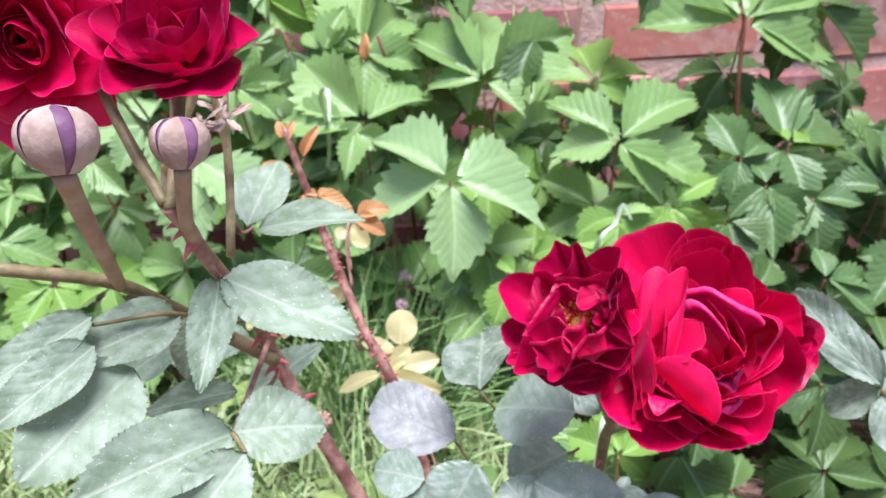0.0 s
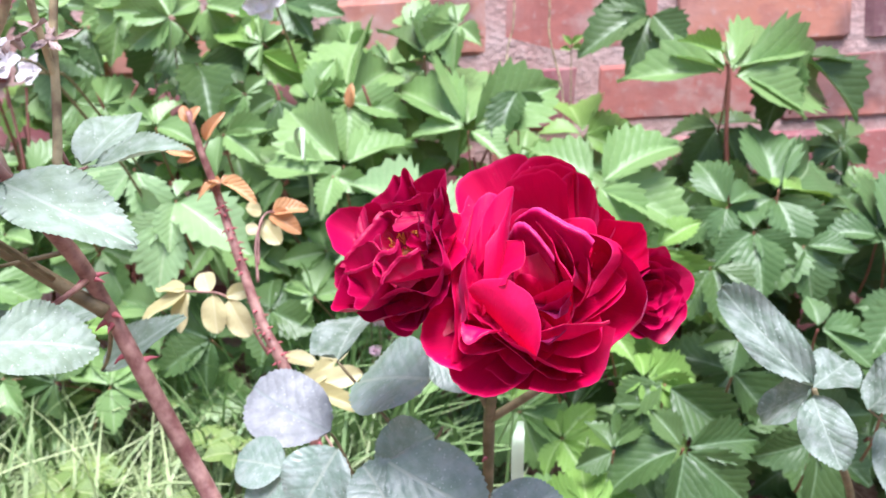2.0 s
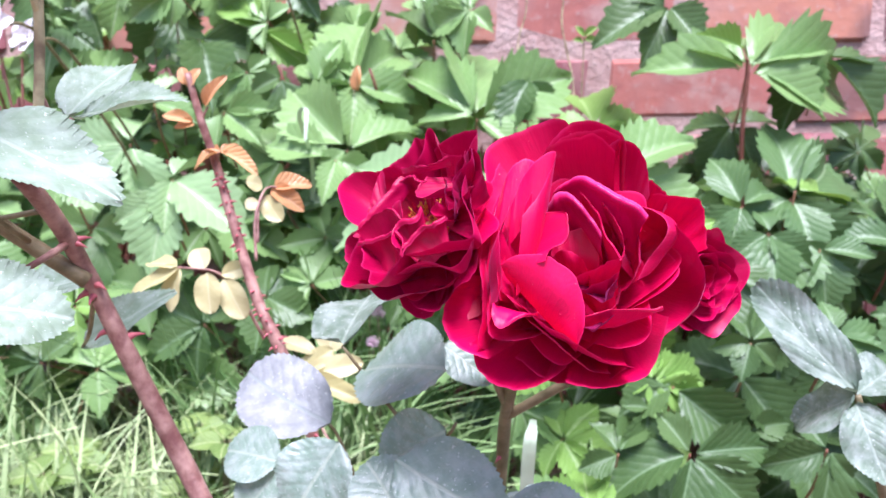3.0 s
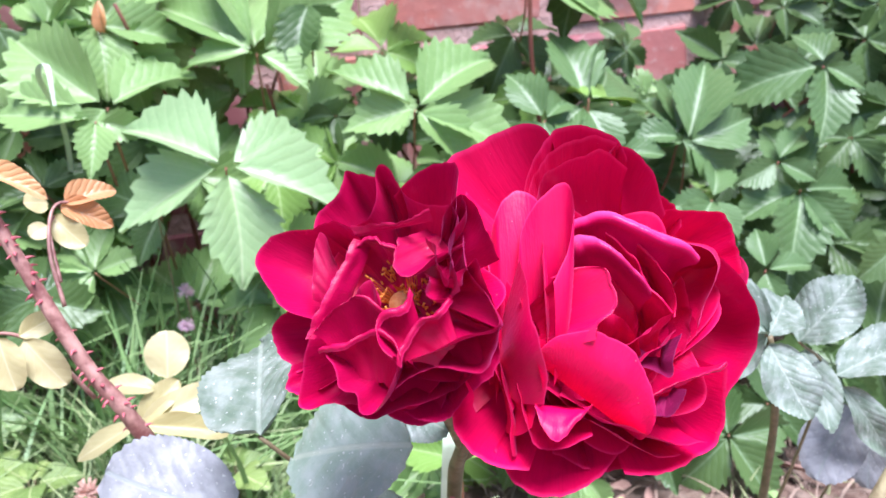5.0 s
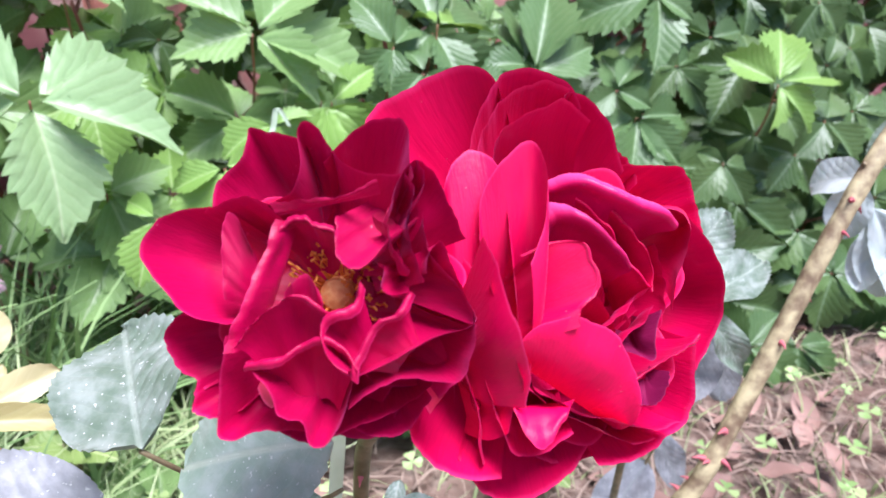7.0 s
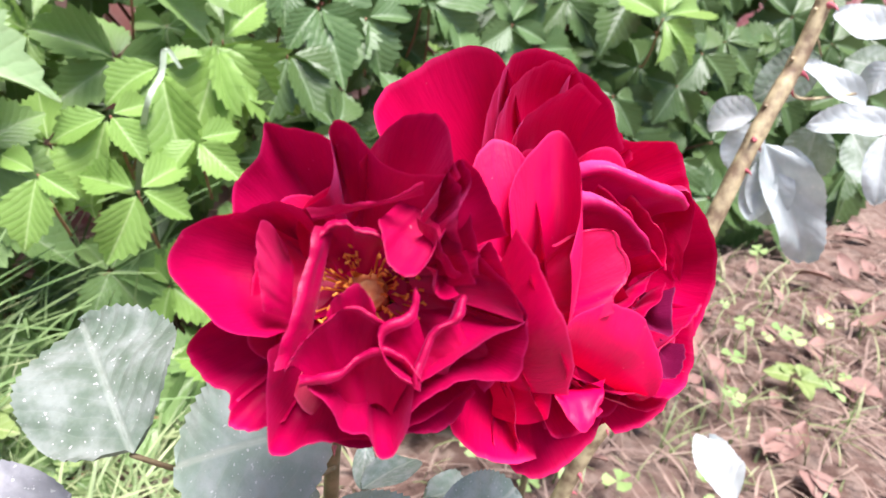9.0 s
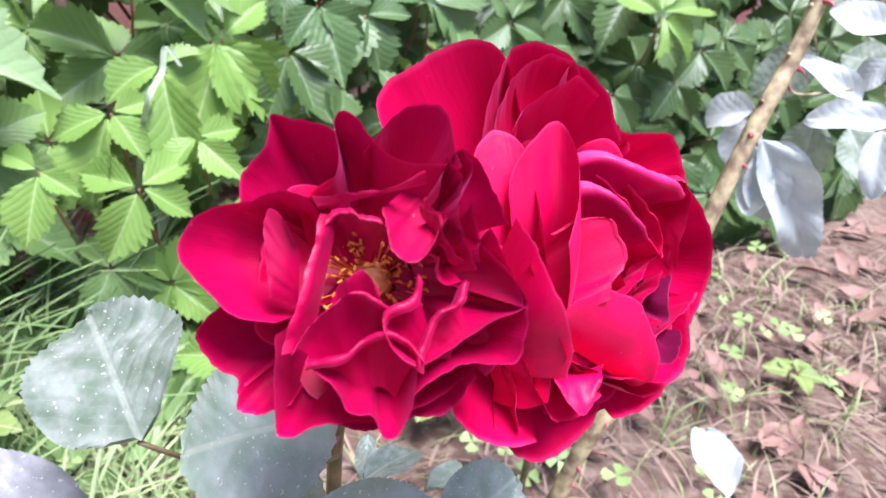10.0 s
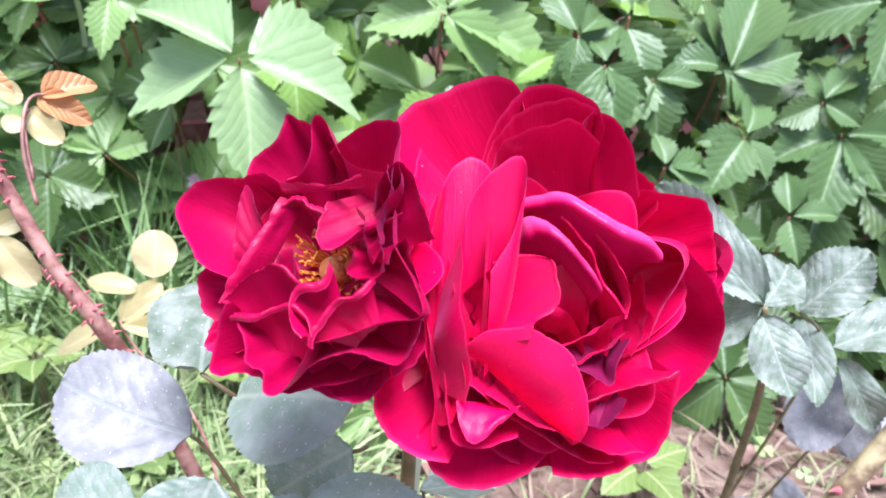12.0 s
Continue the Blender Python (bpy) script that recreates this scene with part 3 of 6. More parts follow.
big = bloom(bush, (0.1185, 0.2140, 0.3090), (-0.10, -0.87, 0.48), [(az, 86, 62, 50, 20, 21, 12, 0.3, 2.0, az * 0.02) for az in range(10, 370, 51)] + [(az, 80, 40, 30, 15, 15, 9, 0.3, 2.0, az * 0.03) for az in range(0, 360, 60)], 3, "full crimson rose bloom with many cupped petals")
small = bloom(bush, (0.0885, 0.2180, 0.3145), (-0.44, -0.74, 0.50), [(az, 88, 70, 58, 15, 17, 10, 0.5, 2.0, az * 0.02) for az in range(10, 370, 45)], 8, "open ruffled crimson rose bloom with golden stamens")
rose_petal(big, (0.1268, 0.2143, 0.3100),
           [(0.0978, 0.2261, 0.3276), (0.0967, 0.2296, 0.3336), (0.1003, 0.2303, 0.3377), (0.1056, 0.2297, 0.3398), (0.1115, 0.2281, 0.3424), (0.1153, 0.2251, 0.3419), (0.1160, 0.2217, 0.3379)], 10, -1, 0.3)
rose_petal(big, (0.1268, 0.2143, 0.3100),
           [(0.1085, 0.2192, 0.3298), (0.1104, 0.2208, 0.3351), (0.1138, 0.2222, 0.3404), (0.1181, 0.2229, 0.3426), (0.1229, 0.2221, 0.3421), (0.1267, 0.2207, 0.3404), (0.1278, 0.2187, 0.3370)], 11, -0.6, 0.3)
rose_petal(big, (0.1268, 0.2143, 0.3100),
           [(0.1090, 0.2181, 0.3310), (0.1106, 0.2191, 0.3351), (0.1134, 0.2199, 0.3384), (0.1176, 0.2206, 0.3404), (0.1226, 0.2210, 0.3411), (0.1265, 0.2203, 0.3397)], 10, -0.3, 0.3)
rose_petal(big, (0.1268, 0.2143, 0.3100),
           [(0.1086, 0.2136, 0.3299), (0.1098, 0.2136, 0.3354), (0.1129, 0.2134, 0.3379), (0.1174, 0.2132, 0.3394), (0.1209, 0.2129, 0.3397), (0.1244, 0.2132, 0.3368)], 9, 0, 0.3)
rose_petal(big, (0.1268, 0.2143, 0.3100),
           [(0.1225, 0.2180, 0.3367), (0.1257, 0.2201, 0.3391), (0.1292, 0.2194, 0.3386), (0.1312, 0.2175, 0.3356), (0.1321, 0.2153, 0.3318), (0.1324, 0.2132, 0.3279)], 10, -0.4, 0.3)
rose_petal(big, (0.1268, 0.2143, 0.3100),
           [(0.1324, 0.2186, 0.3316), (0.1355, 0.2183, 0.3296), (0.1370, 0.2172, 0.3278), (0.1365, 0.2147, 0.3254)], 8, 0, 0.3)
rose_petal(big, (0.1239, 0.2158, 0.3122),
           [(0.1331, 0.2151, 0.3284), (0.1373, 0.2133, 0.3282), (0.1415, 0.2109, 0.3279), (0.1429, 0.2088, 0.3243), (0.1430, 0.2057, 0.3188)], 11, -1, 0.3)
rose_petal(big, (0.1239, 0.2158, 0.3122),
           [(0.1291, 0.2036, 0.3265), (0.1342, 0.2031, 0.3247), (0.1396, 0.2021, 0.3198), (0.1418, 0.1995, 0.3134), (0.1396, 0.1976, 0.3074), (0.1347, 0.1963, 0.3020)], 14, 0, 0.3)
rose_petal(big, (0.1239, 0.2158, 0.3122),
           [(0.1354, 0.1976, 0.3067), (0.1340, 0.1953, 0.3001), (0.1322, 0.1942, 0.2956), (0.1279, 0.1944, 0.2930), (0.1227, 0.1943, 0.2917), (0.1168, 0.1954, 0.2924)], 12, -0.5, 0.3)
rose_petal(big, (0.1239, 0.2158, 0.3122),
           [(0.0976, 0.2009, 0.2964), (0.1000, 0.1986, 0.2918), (0.1041, 0.1974, 0.2893), (0.1094, 0.1969, 0.2895), (0.1136, 0.1965, 0.2918), (0.1171, 0.1975, 0.2943)], 11, -0.6, 0.3)
rose_petal(big, (0.1239, 0.2158, 0.3122),
           [(0.0960, 0.2095, 0.3086), (0.0927, 0.2062, 0.3050), (0.0919, 0.2028, 0.3007), (0.0937, 0.1997, 0.2975), (0.0983, 0.1969, 0.2955), (0.1016, 0.1962, 0.2949)], 11, -0.5, 0.3)
rose_petal(big, (0.1126, 0.2155, 0.3136),
           [(0.1006, 0.2249, 0.3322), (0.0978, 0.2206, 0.3239), (0.0973, 0.2161, 0.3155), (0.0981, 0.2121, 0.3095), (0.0991, 0.2082, 0.3037)], 3, 0, 0.4)
rose_petal(big, (0.1128, 0.2125, 0.3143),
           [(0.1020, 0.2176, 0.3275), (0.0994, 0.2132, 0.3212), (0.0983, 0.2095, 0.3141), (0.0991, 0.2052, 0.3076), (0.1007, 0.2015, 0.3022)], 3, 0, 0.4)
rose_petal(big, (0.1039, 0.2052, 0.3076),
           [(0.1005, 0.2130, 0.3220), (0.1014, 0.2144, 0.3258), (0.1030, 0.2150, 0.3314), (0.1060, 0.2149, 0.3339), (0.1087, 0.2128, 0.3327), (0.1085, 0.2095, 0.3293), (0.1069, 0.2063, 0.3248)], -2.5, 0, 0.95)
rose_petal(big, (0.1079, 0.2036, 0.3128),
           [(0.1038, 0.2080, 0.3241), (0.1054, 0.2099, 0.3294), (0.1081, 0.2101, 0.3336), (0.1116, 0.2094, 0.3359), (0.1121, 0.2069, 0.3348), (0.1107, 0.2037, 0.3313), (0.1090, 0.2013, 0.3272), (0.1062, 0.1997, 0.3231)], -1.6, 0, 0.8)
rose_petal(big, (0.1010, 0.2084, 0.3066),
           [(0.1039, 0.2069, 0.3253), (0.1032, 0.2023, 0.3230), (0.1022, 0.1977, 0.3197), (0.1025, 0.1953, 0.3170), (0.1033, 0.1942, 0.3115), (0.1027, 0.1937, 0.3072)], -2.5, 0, 0.35)
rose_petal(big, (0.1013, 0.2074, 0.3007),
           [(0.1028, 0.2104, 0.3209), (0.1039, 0.2070, 0.3191), (0.1035, 0.2032, 0.3164), (0.1035, 0.1993, 0.3114), (0.1032, 0.1970, 0.3072), (0.1016, 0.1959, 0.3027)], -2.5, 0, 0.4)
rose_petal(big, (0.1023, 0.2073, 0.2985),
           [(0.0996, 0.2111, 0.3132), (0.0994, 0.2064, 0.3109), (0.0994, 0.2023, 0.3067), (0.0999, 0.1995, 0.3015), (0.0994, 0.1976, 0.2969)], -2, 0, 0.4)
rose_petal(big, (0.1019, 0.1960, 0.3060),
           [(0.1016, 0.1950, 0.3058), (0.1020, 0.1919, 0.3044), (0.1035, 0.1904, 0.3036), (0.1066, 0.1913, 0.3047), (0.1103, 0.1940, 0.3052)], -0.8, -0.6, (0.1106, 0.1953, 0.3046))
rose_petal(big, (0.1268, 0.2143, 0.3100),
           [(0.1015, 0.2001, 0.3082), (0.1010, 0.1967, 0.3040), (0.1019, 0.1943, 0.3009), (0.1060, 0.1929, 0.3003), (0.1102, 0.1938, 0.3007)], 10, -0.8, 0.3)
rose_petal(big, (0.1268, 0.2143, 0.3100),
           [(0.1025, 0.1957, 0.3088), (0.1079, 0.1941, 0.3049), (0.1134, 0.1935, 0.3008), (0.1199, 0.1935, 0.2959), (0.1252, 0.1934, 0.2948)], 12, 0, 0.3)
rose_petal(big, (0.1268, 0.2143, 0.3100),
           [(0.1054, 0.1947, 0.3075), (0.1109, 0.1931, 0.3037), (0.1170, 0.1923, 0.3015), (0.1232, 0.1919, 0.2979), (0.1294, 0.1929, 0.2969)], 12, 0, 0.3)
rose_petal(big, (0.1268, 0.2143, 0.3100),
           [(0.1150, 0.1948, 0.3050), (0.1198, 0.1940, 0.3056), (0.1233, 0.1938, 0.3068), (0.1276, 0.1940, 0.3080), (0.1341, 0.1958, 0.3082)], 11, 0.6, 0.3)
rose_petal(big, (0.1294, 0.2113, 0.3135),
           [(0.1258, 0.2014, 0.3271), (0.1293, 0.2006, 0.3264), (0.1330, 0.2011, 0.3240), (0.1335, 0.2002, 0.3213), (0.1315, 0.1990, 0.3176), (0.1289, 0.1972, 0.3128)], 9, 0, 0.3)
rose_petal(big, (0.1295, 0.2112, 0.3155),
           [(0.1132, 0.2119, 0.3279), (0.1148, 0.2094, 0.3300), (0.1175, 0.2061, 0.3318), (0.1213, 0.2026, 0.3304), (0.1250, 0.2011, 0.3285), (0.1281, 0.2007, 0.3274), (0.1303, 0.2004, 0.3252)], 4, 2, 0.3, PETAL_ROLLED)
rose_petal(big, (0.1234, 0.2085, 0.3113),
           [(0.1110, 0.2092, 0.3246), (0.1131, 0.2063, 0.3281), (0.1153, 0.2032, 0.3282), (0.1183, 0.2014, 0.3256), (0.1215, 0.2000, 0.3215)], 3, 2.6, 0.3, PETAL_ROLLED)
rose_petal(big, (0.1260, 0.2065, 0.3103),
           [(0.1175, 0.2059, 0.3284), (0.1210, 0.2030, 0.3248), (0.1226, 0.2012, 0.3208), (0.1246, 0.1995, 0.3183), (0.1260, 0.1985, 0.3166)], 2.5, 0.5, 0.35)
rose_petal(big, (0.1301, 0.2073, 0.3126),
           [(0.1217, 0.2034, 0.3267), (0.1238, 0.2020, 0.3247), (0.1254, 0.2004, 0.3220), (0.1263, 0.1992, 0.3191), (0.1256, 0.1982, 0.3161)], 2.5, 0.4, 0.35)
rose_petal(big, (0.1253, 0.2045, 0.3066),
           [(0.1261, 0.1980, 0.3168), (0.1230, 0.1981, 0.3154), (0.1197, 0.1977, 0.3139), (0.1156, 0.1981, 0.3117)], 2, 0, 0.35)
rose_petal(big, (0.1251, 0.2029, 0.3036),
           [(0.1255, 0.1973, 0.3144), (0.1222, 0.1965, 0.3123), (0.1189, 0.1966, 0.3107), (0.1156, 0.1977, 0.3111)], 2, 0, 0.35)
rose_petal(big, (0.1286, 0.2071, 0.3099),
           [(0.1287, 0.2018, 0.3212), (0.1296, 0.2002, 0.3175), (0.1284, 0.1981, 0.3133), (0.1266, 0.1967, 0.3105)], 2.5, 0, 0.35)
rose_petal(big, (0.1267, 0.2133, 0.3146),
           [(0.1171, 0.2064, 0.3230), (0.1207, 0.2060, 0.3239), (0.1240, 0.2049, 0.3216), (0.1252, 0.2033, 0.3179)], 3, 0, 0.4)
rose_petal(big, (0.1189, 0.2070, 0.3078),
           [(0.1129, 0.2035, 0.3146), (0.1143, 0.2017, 0.3170), (0.1172, 0.2008, 0.3169), (0.1194, 0.1998, 0.3146), (0.1207, 0.1993, 0.3107)], -1.5, -0.6, 0.5)
rose_petal(big, (0.1252, 0.2088, 0.3081),
           [(0.1167, 0.2070, 0.3177), (0.1200, 0.2067, 0.3199), (0.1244, 0.2055, 0.3186), (0.1263, 0.2041, 0.3144)], 2, 0, 0.4)
rose_petal(big, (0.1053, 0.2059, 0.3133),
           [(0.1077, 0.2038, 0.3226), (0.1116, 0.2026, 0.3242), (0.1145, 0.2006, 0.3244), (0.1151, 0.1980, 0.3219), (0.1142, 0.1966, 0.3191), (0.1114, 0.1960, 0.3179), (0.1106, 0.1952, 0.3157)], -1.5, 0.5, 0.45)
rose_petal(big, (0.1049, 0.2005, 0.3097),
           [(0.1030, 0.1975, 0.3143), (0.1065, 0.1973, 0.3166), (0.1116, 0.1958, 0.3161), (0.1161, 0.1945, 0.3137), (0.1188, 0.1929, 0.3092), (0.1193, 0.1913, 0.3050), (0.1187, 0.1911, 0.3022)], -2, -0.3, (0.1185, 0.1949, 0.2981))
rose_petal(big, (0.1062, 0.2029, 0.3080),
           [(0.1023, 0.2012, 0.3208), (0.1014, 0.1979, 0.3167), (0.1022, 0.1958, 0.3137), (0.1022, 0.1946, 0.3109), (0.1031, 0.1947, 0.3072)], 0.8, 0, 0.5)
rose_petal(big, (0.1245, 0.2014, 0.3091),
           [(0.1151, 0.1972, 0.3121), (0.1185, 0.1952, 0.3102), (0.1222, 0.1930, 0.3087), (0.1234, 0.1944, 0.3113), (0.1252, 0.1964, 0.3137)], 1, 0, 0.4, PETAL_DARK)
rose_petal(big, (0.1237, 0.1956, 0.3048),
           [(0.1186, 0.1912, 0.3040), (0.1201, 0.1900, 0.3041), (0.1223, 0.1904, 0.3054), (0.1245, 0.1922, 0.3070)], 1, 0, 0.4, PETAL_DARK)
rose_petal(big, (0.1239, 0.2158, 0.3122),
           [(0.1070, 0.2005, 0.2947), (0.1129, 0.1995, 0.2909), (0.1182, 0.1990, 0.2902), (0.1241, 0.1990, 0.2913), (0.1291, 0.1995, 0.2946)], 11, -0.3, 0.3)
rose_petal(big, (0.1198, 0.2065, 0.3084),
           [(0.1126, 0.2045, 0.3156), (0.1140, 0.2050, 0.3188), (0.1176, 0.2055, 0.3209), (0.1216, 0.2050, 0.3192), (0.1232, 0.2045, 0.3150)], -2.2, 0, 0.6)
rose_petal(big, (0.1126, 0.2155, 0.3136),
           [(0.0985, 0.2225, 0.3264), (0.0952, 0.2200, 0.3201), (0.0943, 0.2165, 0.3127), (0.0946, 0.2120, 0.3059), (0.0967, 0.2075, 0.2994)], 4, 0, 0.4)
rose_petal(small, (0.0877, 0.2181, 0.3155),
           [(0.0752, 0.2210, 0.3286), (0.0704, 0.2225, 0.3286), (0.0664, 0.2216, 0.3276), (0.0645, 0.2195, 0.3249), (0.0658, 0.2168, 0.3211), (0.0686, 0.2138, 0.3181), (0.0726, 0.2119, 0.3168)], 8, -1.5, 0.3, PETAL_MATURE_SHADED)
rose_petal(small, (0.0877, 0.2181, 0.3155),
           [(0.0698, 0.2219, 0.3162), (0.0664, 0.2236, 0.3127), (0.0656, 0.2226, 0.3099), (0.0670, 0.2196, 0.3083), (0.0692, 0.2164, 0.3065)], 8, -0.5, 0.3, PETAL_MATURE_SHADED)
rose_petal(small, (0.0877, 0.2181, 0.3155),
           [(0.0683, 0.2175, 0.3073), (0.0671, 0.2150, 0.3046), (0.0692, 0.2130, 0.3045), (0.0724, 0.2112, 0.3056)], 8, -0.4, 0.3, PETAL_MATURE_SHADED)
rose_petal(small, (0.0877, 0.2181, 0.3155),
           [(0.0718, 0.2121, 0.3165), (0.0701, 0.2101, 0.3109), (0.0687, 0.2080, 0.3056), (0.0700, 0.2069, 0.3051), (0.0735, 0.2051, 0.3065), (0.0786, 0.2016, 0.3068)], 8, -0.6, 0.3, PETAL_MATURE_SHADED)
rose_petal(small, (0.0877, 0.2181, 0.3155),
           [(0.0737, 0.2248, 0.3269), (0.0751, 0.2263, 0.3304), (0.0788, 0.2266, 0.3338), (0.0803, 0.2281, 0.3369), (0.0819, 0.2263, 0.3363), (0.0847, 0.2231, 0.3360), (0.0857, 0.2204, 0.3350)], 8, -0.5, 0.3, PETAL_MATURE_SHADED)
rose_petal(small, (0.0877, 0.2181, 0.3155),
           [(0.0787, 0.2166, 0.3291), (0.0816, 0.2160, 0.3308), (0.0838, 0.2176, 0.3342), (0.0840, 0.2194, 0.3379), (0.0853, 0.2186, 0.3394), (0.0862, 0.2171, 0.3385), (0.0872, 0.2143, 0.3352), (0.0895, 0.2105, 0.3336), (0.0926, 0.2075, 0.3339)], 6, -0.3, 0.3, PETAL_MATURE_SHADED)
rose_petal(small, (0.0877, 0.2181, 0.3155),
           [(0.0863, 0.2162, 0.3343), (0.0901, 0.2160, 0.3377), (0.0937, 0.2147, 0.3391), (0.0953, 0.2117, 0.3386), (0.0945, 0.2089, 0.3356), (0.0939, 0.2067, 0.3338)], 7, -0.5, 0.3, PETAL_MATURE_SHADED)
rose_petal(small, (0.0877, 0.2181, 0.3155),
           [(0.0815, 0.1995, 0.3102), (0.0845, 0.1989, 0.3120), (0.0888, 0.1977, 0.3131), (0.0939, 0.1946, 0.3129), (0.0957, 0.1954, 0.3157), (0.0969, 0.1968, 0.3188)], 8, -0.5, 0.3, PETAL_MATURE_SHADED)
rose_petal(small, (0.0877, 0.2181, 0.3155),
           [(0.0726, 0.2074, 0.3141), (0.0744, 0.2038, 0.3125), (0.0744, 0.2009, 0.3102), (0.0768, 0.1996, 0.3102), (0.0767, 0.1977, 0.3084), (0.0781, 0.1968, 0.3082), (0.0806, 0.1975, 0.3105), (0.0833, 0.1999, 0.3144)], 6, -0.5, 0.3, PETAL_MATURE_SHADED)
rose_petal(small, (0.0896, 0.2136, 0.3164),
           [(0.0940, 0.2049, 0.3302), (0.0936, 0.2023, 0.3260), (0.0956, 0.1996, 0.3228), (0.0969, 0.1967, 0.3189), (0.0917, 0.1982, 0.3173), (0.0873, 0.1990, 0.3157), (0.0831, 0.1995, 0.3136)], 6, -0.2, 0.3, PETAL_MATURE_SHADED)
rose_petal(small, (0.0877, 0.2181, 0.3155),
           [(0.0936, 0.2089, 0.3348), (0.0935, 0.2064, 0.3330), (0.0921, 0.2051, 0.3299), (0.0922, 0.2035, 0.3265), (0.0924, 0.2014, 0.3227)], 4, 0, 0.35, PETAL_MATURE_SHADED)
rose_petal(small, (0.0910, 0.2136, 0.3216),
           [(0.0944, 0.2076, 0.3357), (0.0950, 0.2062, 0.3341), (0.0939, 0.2055, 0.3320), (0.0922, 0.2050, 0.3299), (0.0923, 0.2031, 0.3260)], 3, 0, 0.35, PETAL_MATURE_SHADED)
rose_petal(small, (0.0877, 0.2181, 0.3155),
           [(0.0723, 0.2222, 0.3279), (0.0746, 0.2212, 0.3294), (0.0771, 0.2196, 0.3302), (0.0796, 0.2169, 0.3294), (0.0823, 0.2147, 0.3295)], 7, 0, 0.3, PETAL_MATURE_SHADED)
rose_petal(small, (0.0757, 0.2147, 0.3168),
           [(0.0725, 0.2153, 0.3189), (0.0729, 0.2165, 0.3239), (0.0739, 0.2178, 0.3283), (0.0751, 0.2174, 0.3288), (0.0760, 0.2156, 0.3263)], -0.6, 0, (0.0771, 0.2161, 0.3230), PETAL_MATURE_SHADED)
rose_petal(small, (0.0801, 0.2164, 0.3281),
           [(0.0792, 0.2160, 0.3297), (0.0821, 0.2135, 0.3305), (0.0852, 0.2115, 0.3313), (0.0878, 0.2101, 0.3324), (0.0901, 0.2088, 0.3336)], -0.4, 0, (0.0909, 0.2095, 0.3314), PETAL_MATURE_SHADED)
rose_petal(small, (0.0751, 0.2104, 0.3138),
           [(0.0707, 0.2091, 0.3150), (0.0727, 0.2102, 0.3188), (0.0752, 0.2115, 0.3226), (0.0776, 0.2129, 0.3256), (0.0794, 0.2144, 0.3285)], -0.8, -0.3, (0.0824, 0.2160, 0.3265), PETAL_MATURE_SHADED)
rose_petal(small, (0.0857, 0.2165, 0.3192),
           [(0.0791, 0.2153, 0.3265), (0.0806, 0.2148, 0.3282), (0.0828, 0.2133, 0.3289), (0.0835, 0.2123, 0.3280), (0.0868, 0.2106, 0.3274)], 2.5, 1, 0.35, PETAL_MATURE_SHADED)
rose_petal(small, (0.0947, 0.2116, 0.3279),
           [(0.0862, 0.2114, 0.3290), (0.0845, 0.2074, 0.3266), (0.0852, 0.2045, 0.3249), (0.0874, 0.2042, 0.3255), (0.0903, 0.2058, 0.3273)], 1, 0.5, 0.85, PETAL_MATURE_SHADED)
rose_petal(small, (0.0931, 0.2081, 0.3213),
           [(0.0885, 0.2054, 0.3252), (0.0888, 0.2043, 0.3248), (0.0879, 0.2025, 0.3223), (0.0911, 0.2015, 0.3216)], 1.5, 0, 0.4, PETAL_MATURE_SHADED)
rose_petal(small, (0.0928, 0.2092, 0.3246),
           [(0.0893, 0.2088, 0.3290), (0.0904, 0.2064, 0.3284), (0.0902, 0.2043, 0.3260), (0.0912, 0.2024, 0.3232)], 2, 0, 0.35, PETAL_MATURE_SHADED)
rose_petal(small, (0.0791, 0.2106, 0.3156),
           [(0.0780, 0.2103, 0.3192), (0.0793, 0.2091, 0.3225), (0.0811, 0.2075, 0.3238), (0.0820, 0.2059, 0.3222), (0.0819, 0.2058, 0.3190)], -1.2, -0.3, (0.0833, 0.2084, 0.3161), PETAL_MATURE_SHADED)
rose_petal(small, (0.0791, 0.2080, 0.3108),
           [(0.0712, 0.2080, 0.3158), (0.0741, 0.2083, 0.3187), (0.0769, 0.2075, 0.3210), (0.0790, 0.2067, 0.3217), (0.0808, 0.2051, 0.3200), (0.0823, 0.2042, 0.3189)], 1.5, 0.9, 0.45, PETAL_MATURE_SHADED)
rose_petal(small, (0.0866, 0.2033, 0.3124),
           [(0.0824, 0.1990, 0.3144), (0.0808, 0.2010, 0.3158), (0.0810, 0.2031, 0.3181), (0.0824, 0.2033, 0.3197), (0.0850, 0.2026, 0.3200), (0.0862, 0.2037, 0.3225)], 2, 1.1, 0.4, PETAL_MATURE_SHADED)
rose_petal(small, (0.0804, 0.2051, 0.3076),
           [(0.0722, 0.2066, 0.3136), (0.0750, 0.2049, 0.3145), (0.0785, 0.2040, 0.3163), (0.0810, 0.2024, 0.3171), (0.0830, 0.1987, 0.3144)], 2.5, 0.9, 0.4, PETAL_MATURE_SHADED)
rose_petal(small, (0.0906, 0.2015, 0.3133),
           [(0.0830, 0.1994, 0.3135), (0.0841, 0.1996, 0.3157), (0.0870, 0.1999, 0.3188), (0.0902, 0.2006, 0.3206), (0.0913, 0.2015, 0.3218)], 2.5, 0.9, 0.4, PETAL_MATURE_SHADED)
rose_petal(small, (0.0877, 0.2181, 0.3155),
           [(0.0834, 0.2064, 0.3033), (0.0867, 0.2039, 0.3014), (0.0904, 0.2022, 0.3022), (0.0940, 0.2015, 0.3063)], 6, 0, 0.35, PETAL_MATURE_SHADED)
